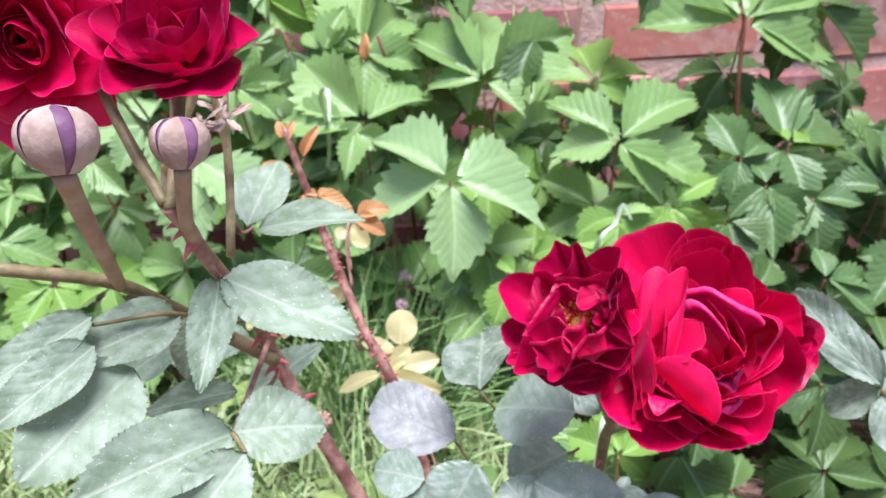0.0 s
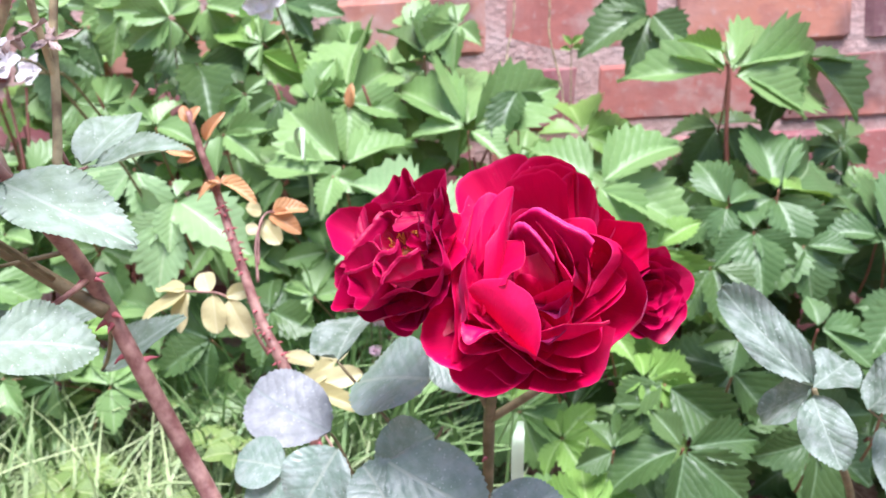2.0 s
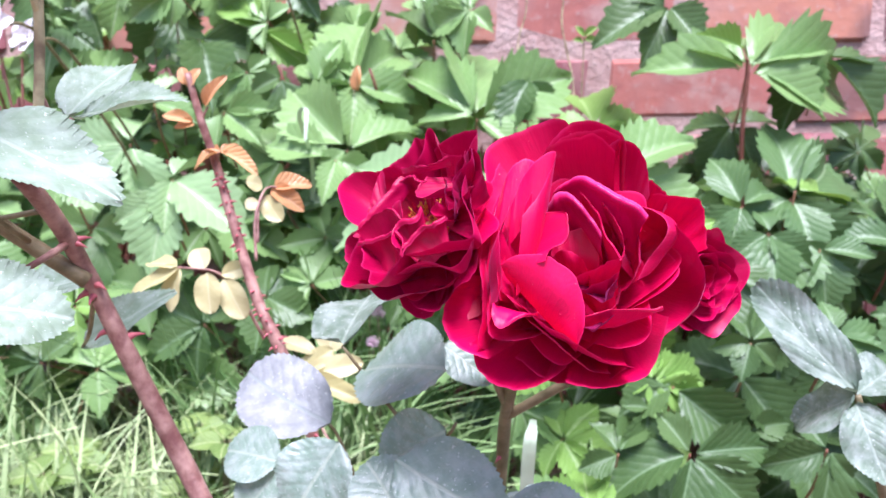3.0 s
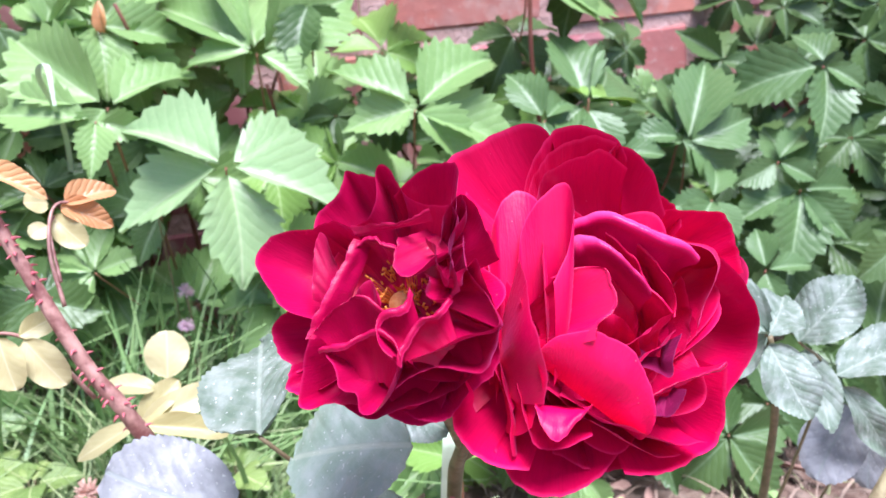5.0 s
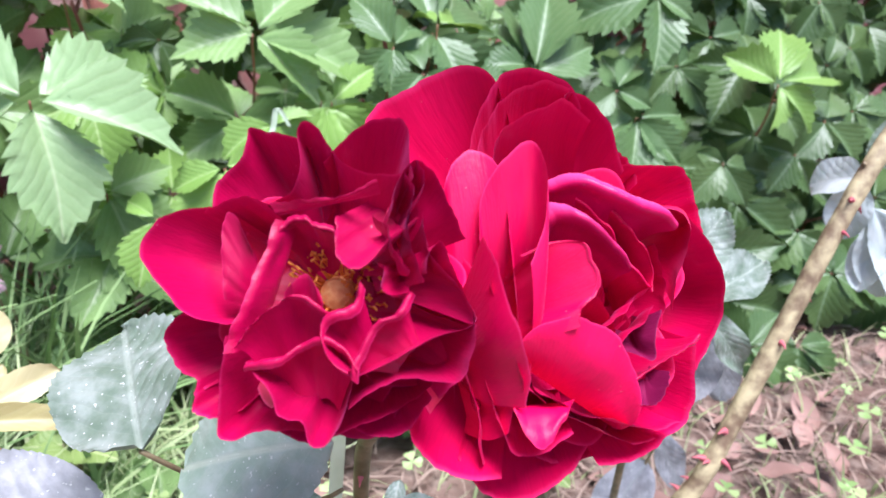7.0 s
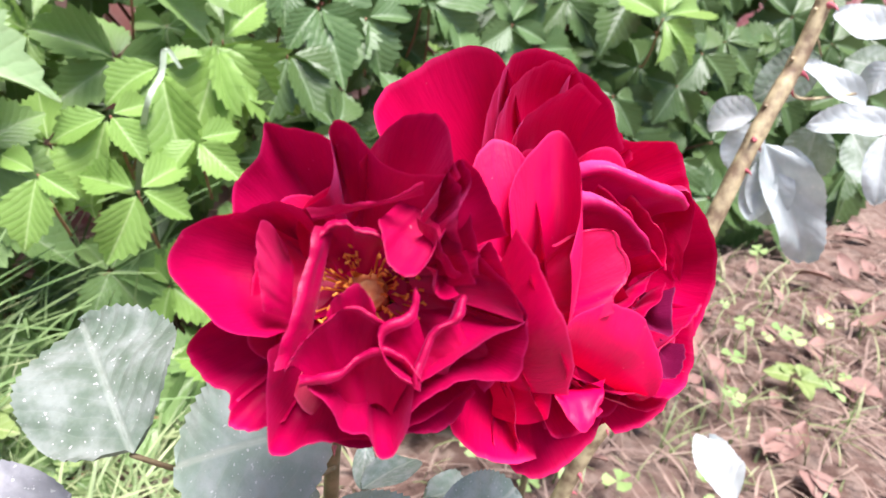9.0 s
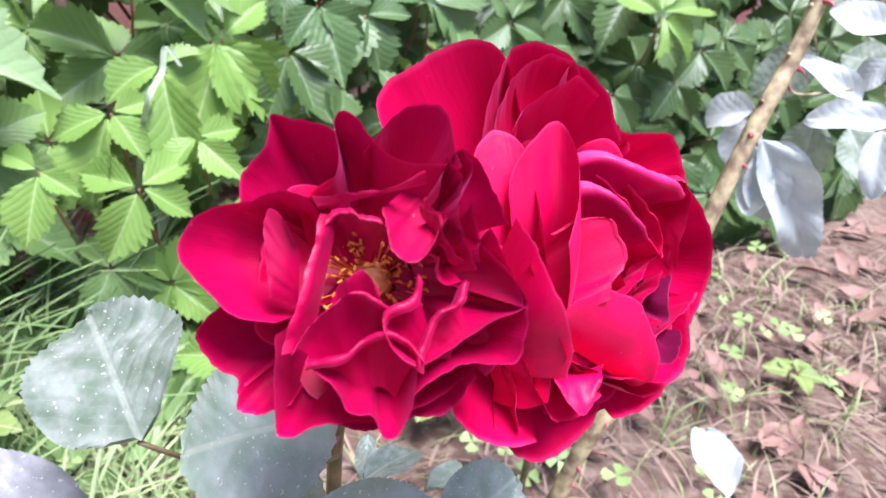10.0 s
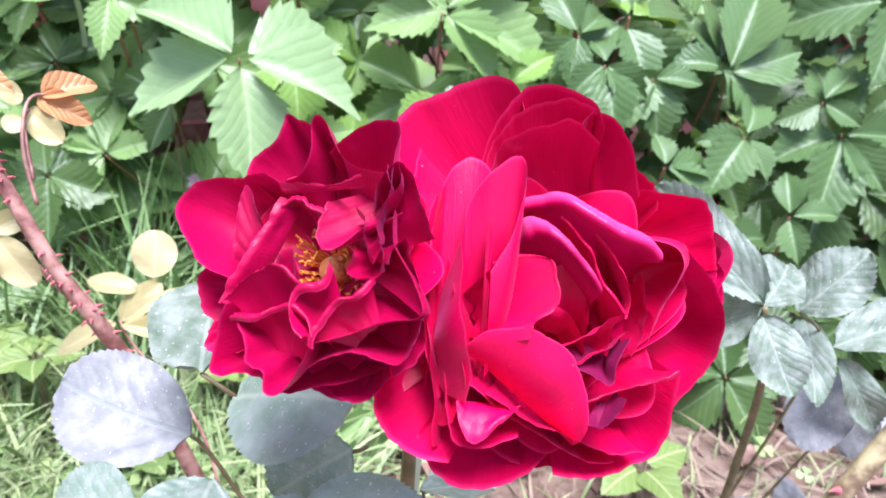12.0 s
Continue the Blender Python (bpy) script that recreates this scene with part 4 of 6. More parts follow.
rose_petal(small, (0.0877, 0.2181, 0.3155),
           [(0.0749, 0.2084, 0.3038), (0.0786, 0.2043, 0.3029), (0.0834, 0.2026, 0.3046), (0.0895, 0.2014, 0.3062), (0.0944, 0.2008, 0.3096)], 7, 0, 0.3, PETAL_MATURE_SHADED)
rose_petal(small, (0.0899, 0.2129, 0.3216),
           [(0.0919, 0.2081, 0.3302), (0.0933, 0.2088, 0.3333), (0.0955, 0.2082, 0.3354), (0.0977, 0.2054, 0.3313), (0.0994, 0.2036, 0.3262)], 3, 0, 0.3, PETAL_MATURE_SHADED)
rose_petal(small, (0.0900, 0.2117, 0.3199),
           [(0.0934, 0.2015, 0.3237), (0.0942, 0.2027, 0.3261), (0.0954, 0.2026, 0.3271), (0.0963, 0.2001, 0.3232), (0.0967, 0.1972, 0.3182)], 2.5, 0, 0.3, PETAL_MATURE_SHADED)
rose_petal(small, (0.0867, 0.2151, 0.3141),
           [(0.0807, 0.2110, 0.3027), (0.0832, 0.2085, 0.3001), (0.0879, 0.2060, 0.2996), (0.0905, 0.2052, 0.3027), (0.0920, 0.2058, 0.3070)], 3, -0.3, 0.3, PETAL_MATURE_SHADED)
rose_petal(small, (0.0892, 0.2139, 0.3185),
           [(0.0942, 0.2036, 0.3175), (0.0972, 0.2017, 0.3163), (0.0981, 0.2000, 0.3137), (0.0966, 0.1992, 0.3102), (0.0938, 0.1998, 0.3076)], 3, -0.3, 0.3, PETAL_MATURE_SHADED)
stamens(small, 125, 0.0070, 0.0068, 4)
pistil_v, pistil_f = tube([(0, 0, 0.0005), (0, 0, 0.0030), (0, 0, 0.0046), (0, 0, 0.0054)], 0.0030, 0.0019, 14, 4, 0.2)
child("pistil", mesh_of("pistil", pistil_v, pistil_f, PISTIL), small)
THIRD = [(az, 84, 44, 34, 13.0, 19, 11, 0.3, 2.0, az * 0.03) for az in (15, 85, 160, 230, 300)] + [(az, 72, 26, 16, 11, 15, 8, 0.3, 2.0, az * 0.05) for az in (50, 120, 195, 265, 335)] + [(az, 60, 10, -4, 9.5, 11, 5, 0.2, 2.0, az) for az in (0, 90, 180, 270)] + [(az, 50, 2, -12, 8, 7, 3, 0.2, 2.0, az) for az in (30, 150, 270)]
bloom(bush, (0.1440, 0.2250, 0.3080), (0.40, -0.80, 0.25), THIRD, 5, "smaller half-open crimson rose bloom behind the others", PETAL_MATURE_SHADED)

# leaves below the blooms
UP = (-0.05, -0.72, 0.69)
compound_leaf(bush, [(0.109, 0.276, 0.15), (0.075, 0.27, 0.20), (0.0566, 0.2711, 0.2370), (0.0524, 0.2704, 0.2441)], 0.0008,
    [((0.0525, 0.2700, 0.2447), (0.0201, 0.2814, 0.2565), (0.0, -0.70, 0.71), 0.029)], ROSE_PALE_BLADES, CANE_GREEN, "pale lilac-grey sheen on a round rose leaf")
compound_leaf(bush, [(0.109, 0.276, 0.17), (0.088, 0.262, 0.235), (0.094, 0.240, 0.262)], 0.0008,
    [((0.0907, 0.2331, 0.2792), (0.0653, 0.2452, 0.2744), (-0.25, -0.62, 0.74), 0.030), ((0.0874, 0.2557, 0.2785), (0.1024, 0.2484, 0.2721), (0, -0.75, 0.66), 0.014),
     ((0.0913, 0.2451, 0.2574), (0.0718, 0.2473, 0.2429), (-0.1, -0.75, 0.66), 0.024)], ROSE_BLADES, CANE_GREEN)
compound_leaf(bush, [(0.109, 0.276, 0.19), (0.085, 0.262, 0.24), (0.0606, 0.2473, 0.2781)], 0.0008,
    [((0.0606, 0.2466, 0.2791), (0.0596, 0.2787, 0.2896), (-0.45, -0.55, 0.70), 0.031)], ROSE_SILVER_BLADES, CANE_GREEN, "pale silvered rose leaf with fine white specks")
compound_leaf(bush, [(0.110, 0.281, 0.10), (0.07, 0.27, 0.17), (0.0423, 0.2525, 0.2388)], 0.0008,
    [((0.0423, 0.2525, 0.2388), (0.0226, 0.2576, 0.2393), UP, 0.019), ((0.0605, 0.2489, 0.2489), (0.0497, 0.2389, 0.2314), UP, 0.026), ((0.0420, 0.2533, 0.2374), (0.0328, 0.2460, 0.2237), UP, 0.018)], ROSE_BLADES, CANE_GREEN)
compound_leaf(bush, [(0.110, 0.281, 0.13), (0.09, 0.25, 0.20), (0.0795, 0.2330, 0.2517)], 0.0008,
    [((0.0793, 0.2333, 0.2533), (0.1078, 0.2201, 0.2480), UP, 0.026), ((0.1078, 0.2246, 0.2440), (0.1300, 0.2236, 0.2487), UP, 0.020), ((0.0826, 0.2273, 0.2396), (0.0704, 0.2370, 0.2507), UP, 0.020)], ROSE_BLADES, CANE_GREEN)

compound_leaf(bush, [(0.111, 0.282, 0.12), (0.112, 0.268, 0.19), (0.1100, 0.2560, 0.2330)], 0.0008,
    [((0.1086, 0.2550, 0.2340), (0.1316, 0.2620, 0.2284), (-0.26, -0.37, 0.89), 0.010),
     ((0.1237, 0.2500, 0.2260), (0.1631, 0.2620, 0.1991), (-0.30, -0.32, 0.90), 0.014),
     ((0.1197, 0.2700, 0.2318), (0.1129, 0.2620, 0.2264), (-0.24, -0.39, 0.89), 0.006)], ROSE_BLADES, CANE_GREEN)

# the cluster of dull, silvered leaves on the other side
side_bush = thing("rose_bush", (0.262, 0.345, 0.0), "thin rose stem with silvered, blotched leaves", "rose bush")
SIDE = [(0.262, 0.345, -0.01), (0.268, 0.342, 0.10), (0.252, 0.318, 0.20), (0.2250, 0.2900, 0.2480), (0.2164, 0.2842, 0.2655)]
stem("stem", SIDE, 0.0022, 0.0011, CANE_GREEN, side_bush)
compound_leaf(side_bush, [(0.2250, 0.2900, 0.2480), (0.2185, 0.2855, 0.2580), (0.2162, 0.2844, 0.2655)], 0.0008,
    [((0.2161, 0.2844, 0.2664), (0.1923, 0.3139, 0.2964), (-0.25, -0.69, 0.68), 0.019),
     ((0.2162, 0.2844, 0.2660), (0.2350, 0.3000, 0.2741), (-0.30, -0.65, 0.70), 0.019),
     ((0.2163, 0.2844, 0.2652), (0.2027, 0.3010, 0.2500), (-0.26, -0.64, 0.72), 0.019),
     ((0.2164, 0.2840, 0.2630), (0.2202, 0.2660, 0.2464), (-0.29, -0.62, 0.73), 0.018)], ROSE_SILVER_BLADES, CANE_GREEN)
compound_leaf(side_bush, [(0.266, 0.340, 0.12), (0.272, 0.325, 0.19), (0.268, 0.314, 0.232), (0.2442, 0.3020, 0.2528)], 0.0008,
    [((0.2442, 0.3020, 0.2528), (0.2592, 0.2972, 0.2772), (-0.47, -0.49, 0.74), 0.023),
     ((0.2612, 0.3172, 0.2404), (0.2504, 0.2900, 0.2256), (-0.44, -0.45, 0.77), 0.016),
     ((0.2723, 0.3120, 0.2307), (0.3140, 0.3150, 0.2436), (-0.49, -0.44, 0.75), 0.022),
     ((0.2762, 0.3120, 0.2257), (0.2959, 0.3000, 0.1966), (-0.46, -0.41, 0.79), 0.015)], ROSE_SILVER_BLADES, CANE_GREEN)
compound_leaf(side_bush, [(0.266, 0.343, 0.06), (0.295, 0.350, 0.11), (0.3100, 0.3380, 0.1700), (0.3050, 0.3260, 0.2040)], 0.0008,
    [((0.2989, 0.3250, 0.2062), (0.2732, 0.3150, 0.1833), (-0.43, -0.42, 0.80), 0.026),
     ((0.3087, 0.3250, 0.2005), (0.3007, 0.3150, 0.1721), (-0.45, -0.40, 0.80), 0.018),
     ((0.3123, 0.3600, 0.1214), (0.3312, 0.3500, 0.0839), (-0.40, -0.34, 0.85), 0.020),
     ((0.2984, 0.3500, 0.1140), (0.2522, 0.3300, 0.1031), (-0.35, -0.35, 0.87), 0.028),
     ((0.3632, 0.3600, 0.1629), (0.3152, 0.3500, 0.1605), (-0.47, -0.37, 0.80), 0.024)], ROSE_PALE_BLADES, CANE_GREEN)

# the leaning tan cane further along the bed
tan_bush = thing("rose_bush", (0.2350, 0.3200, 0.0000), "leaning tan rose cane with hooked thorns and pale leaves", "rose bush")
TAN = [(0.2350, 0.3200, 0.0000), (0.2520, 0.3000, 0.1220), (0.2660, 0.2920, 0.1590), (0.2830, 0.2920, 0.1900), (0.3030, 0.2920, 0.2300), (0.3170, 0.2920, 0.2590), (0.3310, 0.2920, 0.2840), (0.3430, 0.2920, 0.3020), (0.3510, 0.2920, 0.3210), (0.3540, 0.2910, 0.3420), (0.3560, 0.2900, 0.3770)]
stem("cane", TAN, 0.0043, 0.0034, CANE_TAN, tan_bush)
thorns(tan_bush, TAN, 30, 0.0050, 9, 0.0043, 0.0034)
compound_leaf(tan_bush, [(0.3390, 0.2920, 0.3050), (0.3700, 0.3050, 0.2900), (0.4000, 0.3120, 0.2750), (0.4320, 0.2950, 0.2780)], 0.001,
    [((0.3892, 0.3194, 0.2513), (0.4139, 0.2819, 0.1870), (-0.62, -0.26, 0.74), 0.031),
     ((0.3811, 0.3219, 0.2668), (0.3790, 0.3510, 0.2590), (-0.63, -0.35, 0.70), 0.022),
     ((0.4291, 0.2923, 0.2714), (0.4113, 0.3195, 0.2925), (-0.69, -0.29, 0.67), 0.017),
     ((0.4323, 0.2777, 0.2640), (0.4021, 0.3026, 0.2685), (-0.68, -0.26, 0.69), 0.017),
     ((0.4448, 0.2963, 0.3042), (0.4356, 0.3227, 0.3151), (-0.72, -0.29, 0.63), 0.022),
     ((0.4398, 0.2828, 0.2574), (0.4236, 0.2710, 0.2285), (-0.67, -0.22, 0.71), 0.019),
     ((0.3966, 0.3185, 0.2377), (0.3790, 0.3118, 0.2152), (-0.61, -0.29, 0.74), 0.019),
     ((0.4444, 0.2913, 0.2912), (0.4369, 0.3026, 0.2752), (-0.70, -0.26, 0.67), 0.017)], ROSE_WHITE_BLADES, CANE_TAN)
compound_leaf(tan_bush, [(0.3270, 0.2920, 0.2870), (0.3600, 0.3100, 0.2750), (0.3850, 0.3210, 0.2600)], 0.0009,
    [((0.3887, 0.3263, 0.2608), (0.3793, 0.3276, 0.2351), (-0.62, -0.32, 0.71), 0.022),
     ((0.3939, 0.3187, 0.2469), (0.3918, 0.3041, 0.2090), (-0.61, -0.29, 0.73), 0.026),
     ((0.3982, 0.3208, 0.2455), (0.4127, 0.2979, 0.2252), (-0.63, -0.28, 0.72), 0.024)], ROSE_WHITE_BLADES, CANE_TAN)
compound_leaf(tan_bush, [(0.3470, 0.2920, 0.3240), (0.4000, 0.3150, 0.3100), (0.4498, 0.3306, 0.2873)], 0.0009,
    [((0.4498, 0.3306, 0.2873), (0.4320, 0.3552, 0.2619), (-0.67, -0.33, 0.67), 0.033),
     ((0.4461, 0.3202, 0.2522), (0.4441, 0.3214, 0.2130), (-0.64, -0.28, 0.71), 0.031),
     ((0.4805, 0.3042, 0.2784), (0.4731, 0.3271, 0.2855), (-0.70, -0.27, 0.66), 0.027),
     ((0.4704, 0.3108, 0.2458), (0.4625, 0.2816, 0.2229), (-0.67, -0.23, 0.71), 0.028)], ROSE_GREY_BLADES, CANE_TAN)
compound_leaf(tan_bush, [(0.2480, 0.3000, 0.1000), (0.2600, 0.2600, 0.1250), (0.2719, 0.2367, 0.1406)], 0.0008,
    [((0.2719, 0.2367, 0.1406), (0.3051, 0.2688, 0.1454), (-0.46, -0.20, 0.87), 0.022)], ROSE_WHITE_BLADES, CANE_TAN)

# the near bush with red canes, buds and a bloom
near_bush = thing("rose_bush", (0.098, 0.300, 0.0), "rose bush with thick red thorny canes, buds and grey-green leaves", "rose bush")
NEAR = [(0.098, 0.300, -0.01), (0.070, 0.292, 0.07), (0.0386, 0.2387, 0.2058), (0.0172, 0.2380, 0.2473), (0.0025, 0.2362, 0.2775), (-0.0047, 0.2341, 0.2944), (-0.0052, 0.2189, 0.3142), (-0.0076, 0.1909, 0.3416), (-0.0082, 0.1850, 0.3490), (-0.0102, 0.1798, 0.3552)]
stem("cane", NEAR, 0.0031, 0.0017, CANE_RED, near_bush)
thorns(near_bush, NEAR, 20, 0.0034, 2, 0.0031, 0.0017)
SPUR = [(-0.0030, 0.2304, 0.2945), (-0.0176, 0.2230, 0.3071), (-0.0274, 0.2106, 0.3202), (-0.0326, 0.1931, 0.3325), (-0.0504, 0.1770, 0.3407)]
stem("cane", SPUR, 0.0022, 0.0015, CANE_GREEN, near_bush)
UPRIGHT = [(-0.0145, 0.2287, 0.3287), (-0.0135, 0.2291, 0.3501), (-0.0137, 0.2300, 0.3734), (-0.0120, 0.2318, 0.4000)]
stem("cane", UPRIGHT, 0.0013, 0.0011, CANE_TAN, near_bush)
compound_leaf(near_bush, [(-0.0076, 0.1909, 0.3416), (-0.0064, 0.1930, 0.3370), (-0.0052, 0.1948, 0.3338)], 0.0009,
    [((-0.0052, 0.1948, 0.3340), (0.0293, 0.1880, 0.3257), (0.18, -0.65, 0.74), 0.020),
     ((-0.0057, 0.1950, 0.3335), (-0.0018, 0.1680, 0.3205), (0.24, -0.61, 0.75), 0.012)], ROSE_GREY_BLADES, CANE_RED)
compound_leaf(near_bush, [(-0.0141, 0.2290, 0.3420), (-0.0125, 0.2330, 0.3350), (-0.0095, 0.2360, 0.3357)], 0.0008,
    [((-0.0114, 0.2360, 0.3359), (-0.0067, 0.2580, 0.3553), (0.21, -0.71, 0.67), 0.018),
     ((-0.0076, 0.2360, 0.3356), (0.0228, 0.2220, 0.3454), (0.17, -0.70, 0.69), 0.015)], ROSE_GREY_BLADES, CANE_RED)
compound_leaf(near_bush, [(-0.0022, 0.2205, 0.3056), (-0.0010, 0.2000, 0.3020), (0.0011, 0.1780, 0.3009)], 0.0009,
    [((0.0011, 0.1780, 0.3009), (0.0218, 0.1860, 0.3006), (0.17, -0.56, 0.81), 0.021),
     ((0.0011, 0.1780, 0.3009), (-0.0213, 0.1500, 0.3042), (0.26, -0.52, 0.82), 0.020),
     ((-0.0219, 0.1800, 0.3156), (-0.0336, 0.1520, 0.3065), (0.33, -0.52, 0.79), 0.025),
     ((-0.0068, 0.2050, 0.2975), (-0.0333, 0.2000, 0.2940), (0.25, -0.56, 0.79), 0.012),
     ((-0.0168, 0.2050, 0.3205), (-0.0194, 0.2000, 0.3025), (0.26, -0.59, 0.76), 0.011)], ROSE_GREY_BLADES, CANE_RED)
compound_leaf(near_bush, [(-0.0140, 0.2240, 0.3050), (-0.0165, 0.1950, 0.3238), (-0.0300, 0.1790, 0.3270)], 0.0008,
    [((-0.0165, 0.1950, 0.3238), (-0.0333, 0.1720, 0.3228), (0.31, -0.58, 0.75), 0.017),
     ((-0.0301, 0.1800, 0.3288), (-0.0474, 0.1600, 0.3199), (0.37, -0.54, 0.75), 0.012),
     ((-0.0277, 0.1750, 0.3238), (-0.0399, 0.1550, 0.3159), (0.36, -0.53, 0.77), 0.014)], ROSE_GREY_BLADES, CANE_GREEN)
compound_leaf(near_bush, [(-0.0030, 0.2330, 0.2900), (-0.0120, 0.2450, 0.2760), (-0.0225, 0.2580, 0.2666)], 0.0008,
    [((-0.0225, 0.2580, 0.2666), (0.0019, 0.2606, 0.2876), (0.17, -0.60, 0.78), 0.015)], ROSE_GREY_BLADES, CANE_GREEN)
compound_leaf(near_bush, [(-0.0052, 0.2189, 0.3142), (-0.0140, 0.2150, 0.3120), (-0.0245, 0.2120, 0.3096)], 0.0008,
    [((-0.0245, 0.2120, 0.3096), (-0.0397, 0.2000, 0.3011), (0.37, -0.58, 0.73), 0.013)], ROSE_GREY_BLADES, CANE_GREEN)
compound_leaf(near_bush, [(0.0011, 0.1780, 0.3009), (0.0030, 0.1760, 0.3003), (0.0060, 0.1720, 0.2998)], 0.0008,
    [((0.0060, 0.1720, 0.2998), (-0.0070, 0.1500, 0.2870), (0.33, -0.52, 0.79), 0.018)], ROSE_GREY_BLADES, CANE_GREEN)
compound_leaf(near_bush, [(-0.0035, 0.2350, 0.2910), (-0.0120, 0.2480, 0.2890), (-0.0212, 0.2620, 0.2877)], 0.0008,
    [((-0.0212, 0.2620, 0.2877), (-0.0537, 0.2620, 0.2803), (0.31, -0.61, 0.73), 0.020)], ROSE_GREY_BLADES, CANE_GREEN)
stem("cane", [(-0.0064, 0.2049, 0.3279), (-0.0200, 0.2140, 0.3380), (-0.0278, 0.2200, 0.3534), (-0.0213, 0.2150, 0.3728), (-0.0211, 0.2120, 0.3893), (-0.0206, 0.2100, 0.4008)], 0.0016, 0.0013, BUD_STEM, near_bush)
stem("cane", [(-0.0270, 0.2190, 0.3560), (-0.0235, 0.2160, 0.3640), (-0.0181, 0.2160, 0.3730), (-0.0121, 0.2160, 0.3901), (-0.0090, 0.2160, 0.4008)], 0.0013, 0.0011, CANE_TAN, near_bush)
stem("cane", [(-0.0137, 0.2296, 0.3600), (-0.0141, 0.2240, 0.3736), (-0.0154, 0.2220, 0.3852), (-0.0151, 0.2200, 0.3971)], 0.0010, 0.0010, CANE_TAN, near_bush)


def spent_calyx(at, up, size, seed):
    """the withered cup left by a fallen bloom"""
    r = random.Random(seed)
    u = Vector(up).normalized()
    x = u.orthogonal().normalized()
    m = Matrix((x, u.cross(x), u)).transposed().to_4x4()
    m.translation = Vector(at) - Vector(near_bush.location)
    v, f = tube([(0, 0, -0.35 * size), (0, 0, -0.1 * size), (0, 0, 0.05 * size)], size * 0.12, size * 0.24, 10, 3, 0.1)
    cup = child("calyx", mesh_of("calyx", v, f, SEPAL), near_bush, m, "withered brown-pink calyx of a fallen bloom")
    for k in range(5):
        child("sepal", petal_mesh(SEPAL, 72 * k + r.uniform(-12, 12), size * 0.2, 0.0, r.uniform(60, 90), r.uniform(40, 110), r.uniform(60, 170), size * r.uniform(0.8, 1.2), size * 0.42, size * 0.3, size * 0.06, 3.0, k, 0.6, seed * 9 + k), cup)


spent_calyx((-0.0161, 0.2180, 0.3684), (-0.5, -0.4, 0.8), 0.0075, 1)
spent_calyx((-0.0125, 0.2262, 0.3700), (0.5, -0.5, 0.8), 0.0065, 2)


def ruffled(seed, *rings):
    """uneven rings of petals; a ring: count, a0, a1, a2 degrees, length, width, wrap (mm)"""
    r = random.Random(seed)
    rows = []
    for k, (count, a0, a1, a2, length, width, wrap) in enumerate(rings):
        for q in range(count):
            rows.append((360 * q / count + 31 * k + r.uniform(-14, 14), a0, a1 + r.uniform(-9, 9), a2 + r.uniform(-22, 22), length * r.uniform(0.86, 1.08), width * r.uniform(0.85, 1.15), wrap * r.uniform(0.8, 1.3), r.uniform(0.6, 1.5), r.uniform(2.2, 3.6), r.uniform(0, 6)))
    return rows


OPEN_RINGS = ((7, 88, 66, 84, 25, 24, 13), (6, 84, 46, 54, 21, 21, 11), (6, 76, 28, 20, 16, 17, 8), (5, 64, 8, -6, 13, 14, 5), (4, 50, -4, -22, 11, 10, 3.4), (3, 34, -16, -34, 9.5, 8, 2.2))
CUP_RINGS = ((6, 92, 62, 40, 20, 22, 13), (5, 86, 40, 16, 18, 20, 11), (5, 70, 18, -4, 15, 15, 8), (4, 50, 2, -18, 12, 10, 4))
bloom(near_bush, (-0.0449, 0.1950, 0.3903), (0.28, -0.86, -0.10), ruffled(6, *OPEN_RINGS), 6, "crimson rose bloom above grey-pink buds")
stem("stem", [(-0.0108, 0.1800, 0.3556), (-0.0180, 0.1860, 0.3633), (-0.0236, 0.1900, 0.3705), (-0.0360, 0.2010, 0.3840), (-0.0449, 0.2010, 0.3903)], 0.0014, 0.0012, CANE_GREEN, near_bush)
stem("stem", [(-0.0097, 0.1796, 0.3545), (-0.0098, 0.1840, 0.3626), (-0.0100, 0.1900, 0.3743), (-0.0110, 0.1950, 0.3850)], 0.0014, 0.0012, CANE_GREEN, near_bush)
bloom(near_bush, (-0.0110, 0.1950, 0.3868), (0.10, -0.70, 0.70), ruffled(7, *CUP_RINGS), 7, "half-open dark crimson rose bloom", PETAL_MATURE_SHADED)


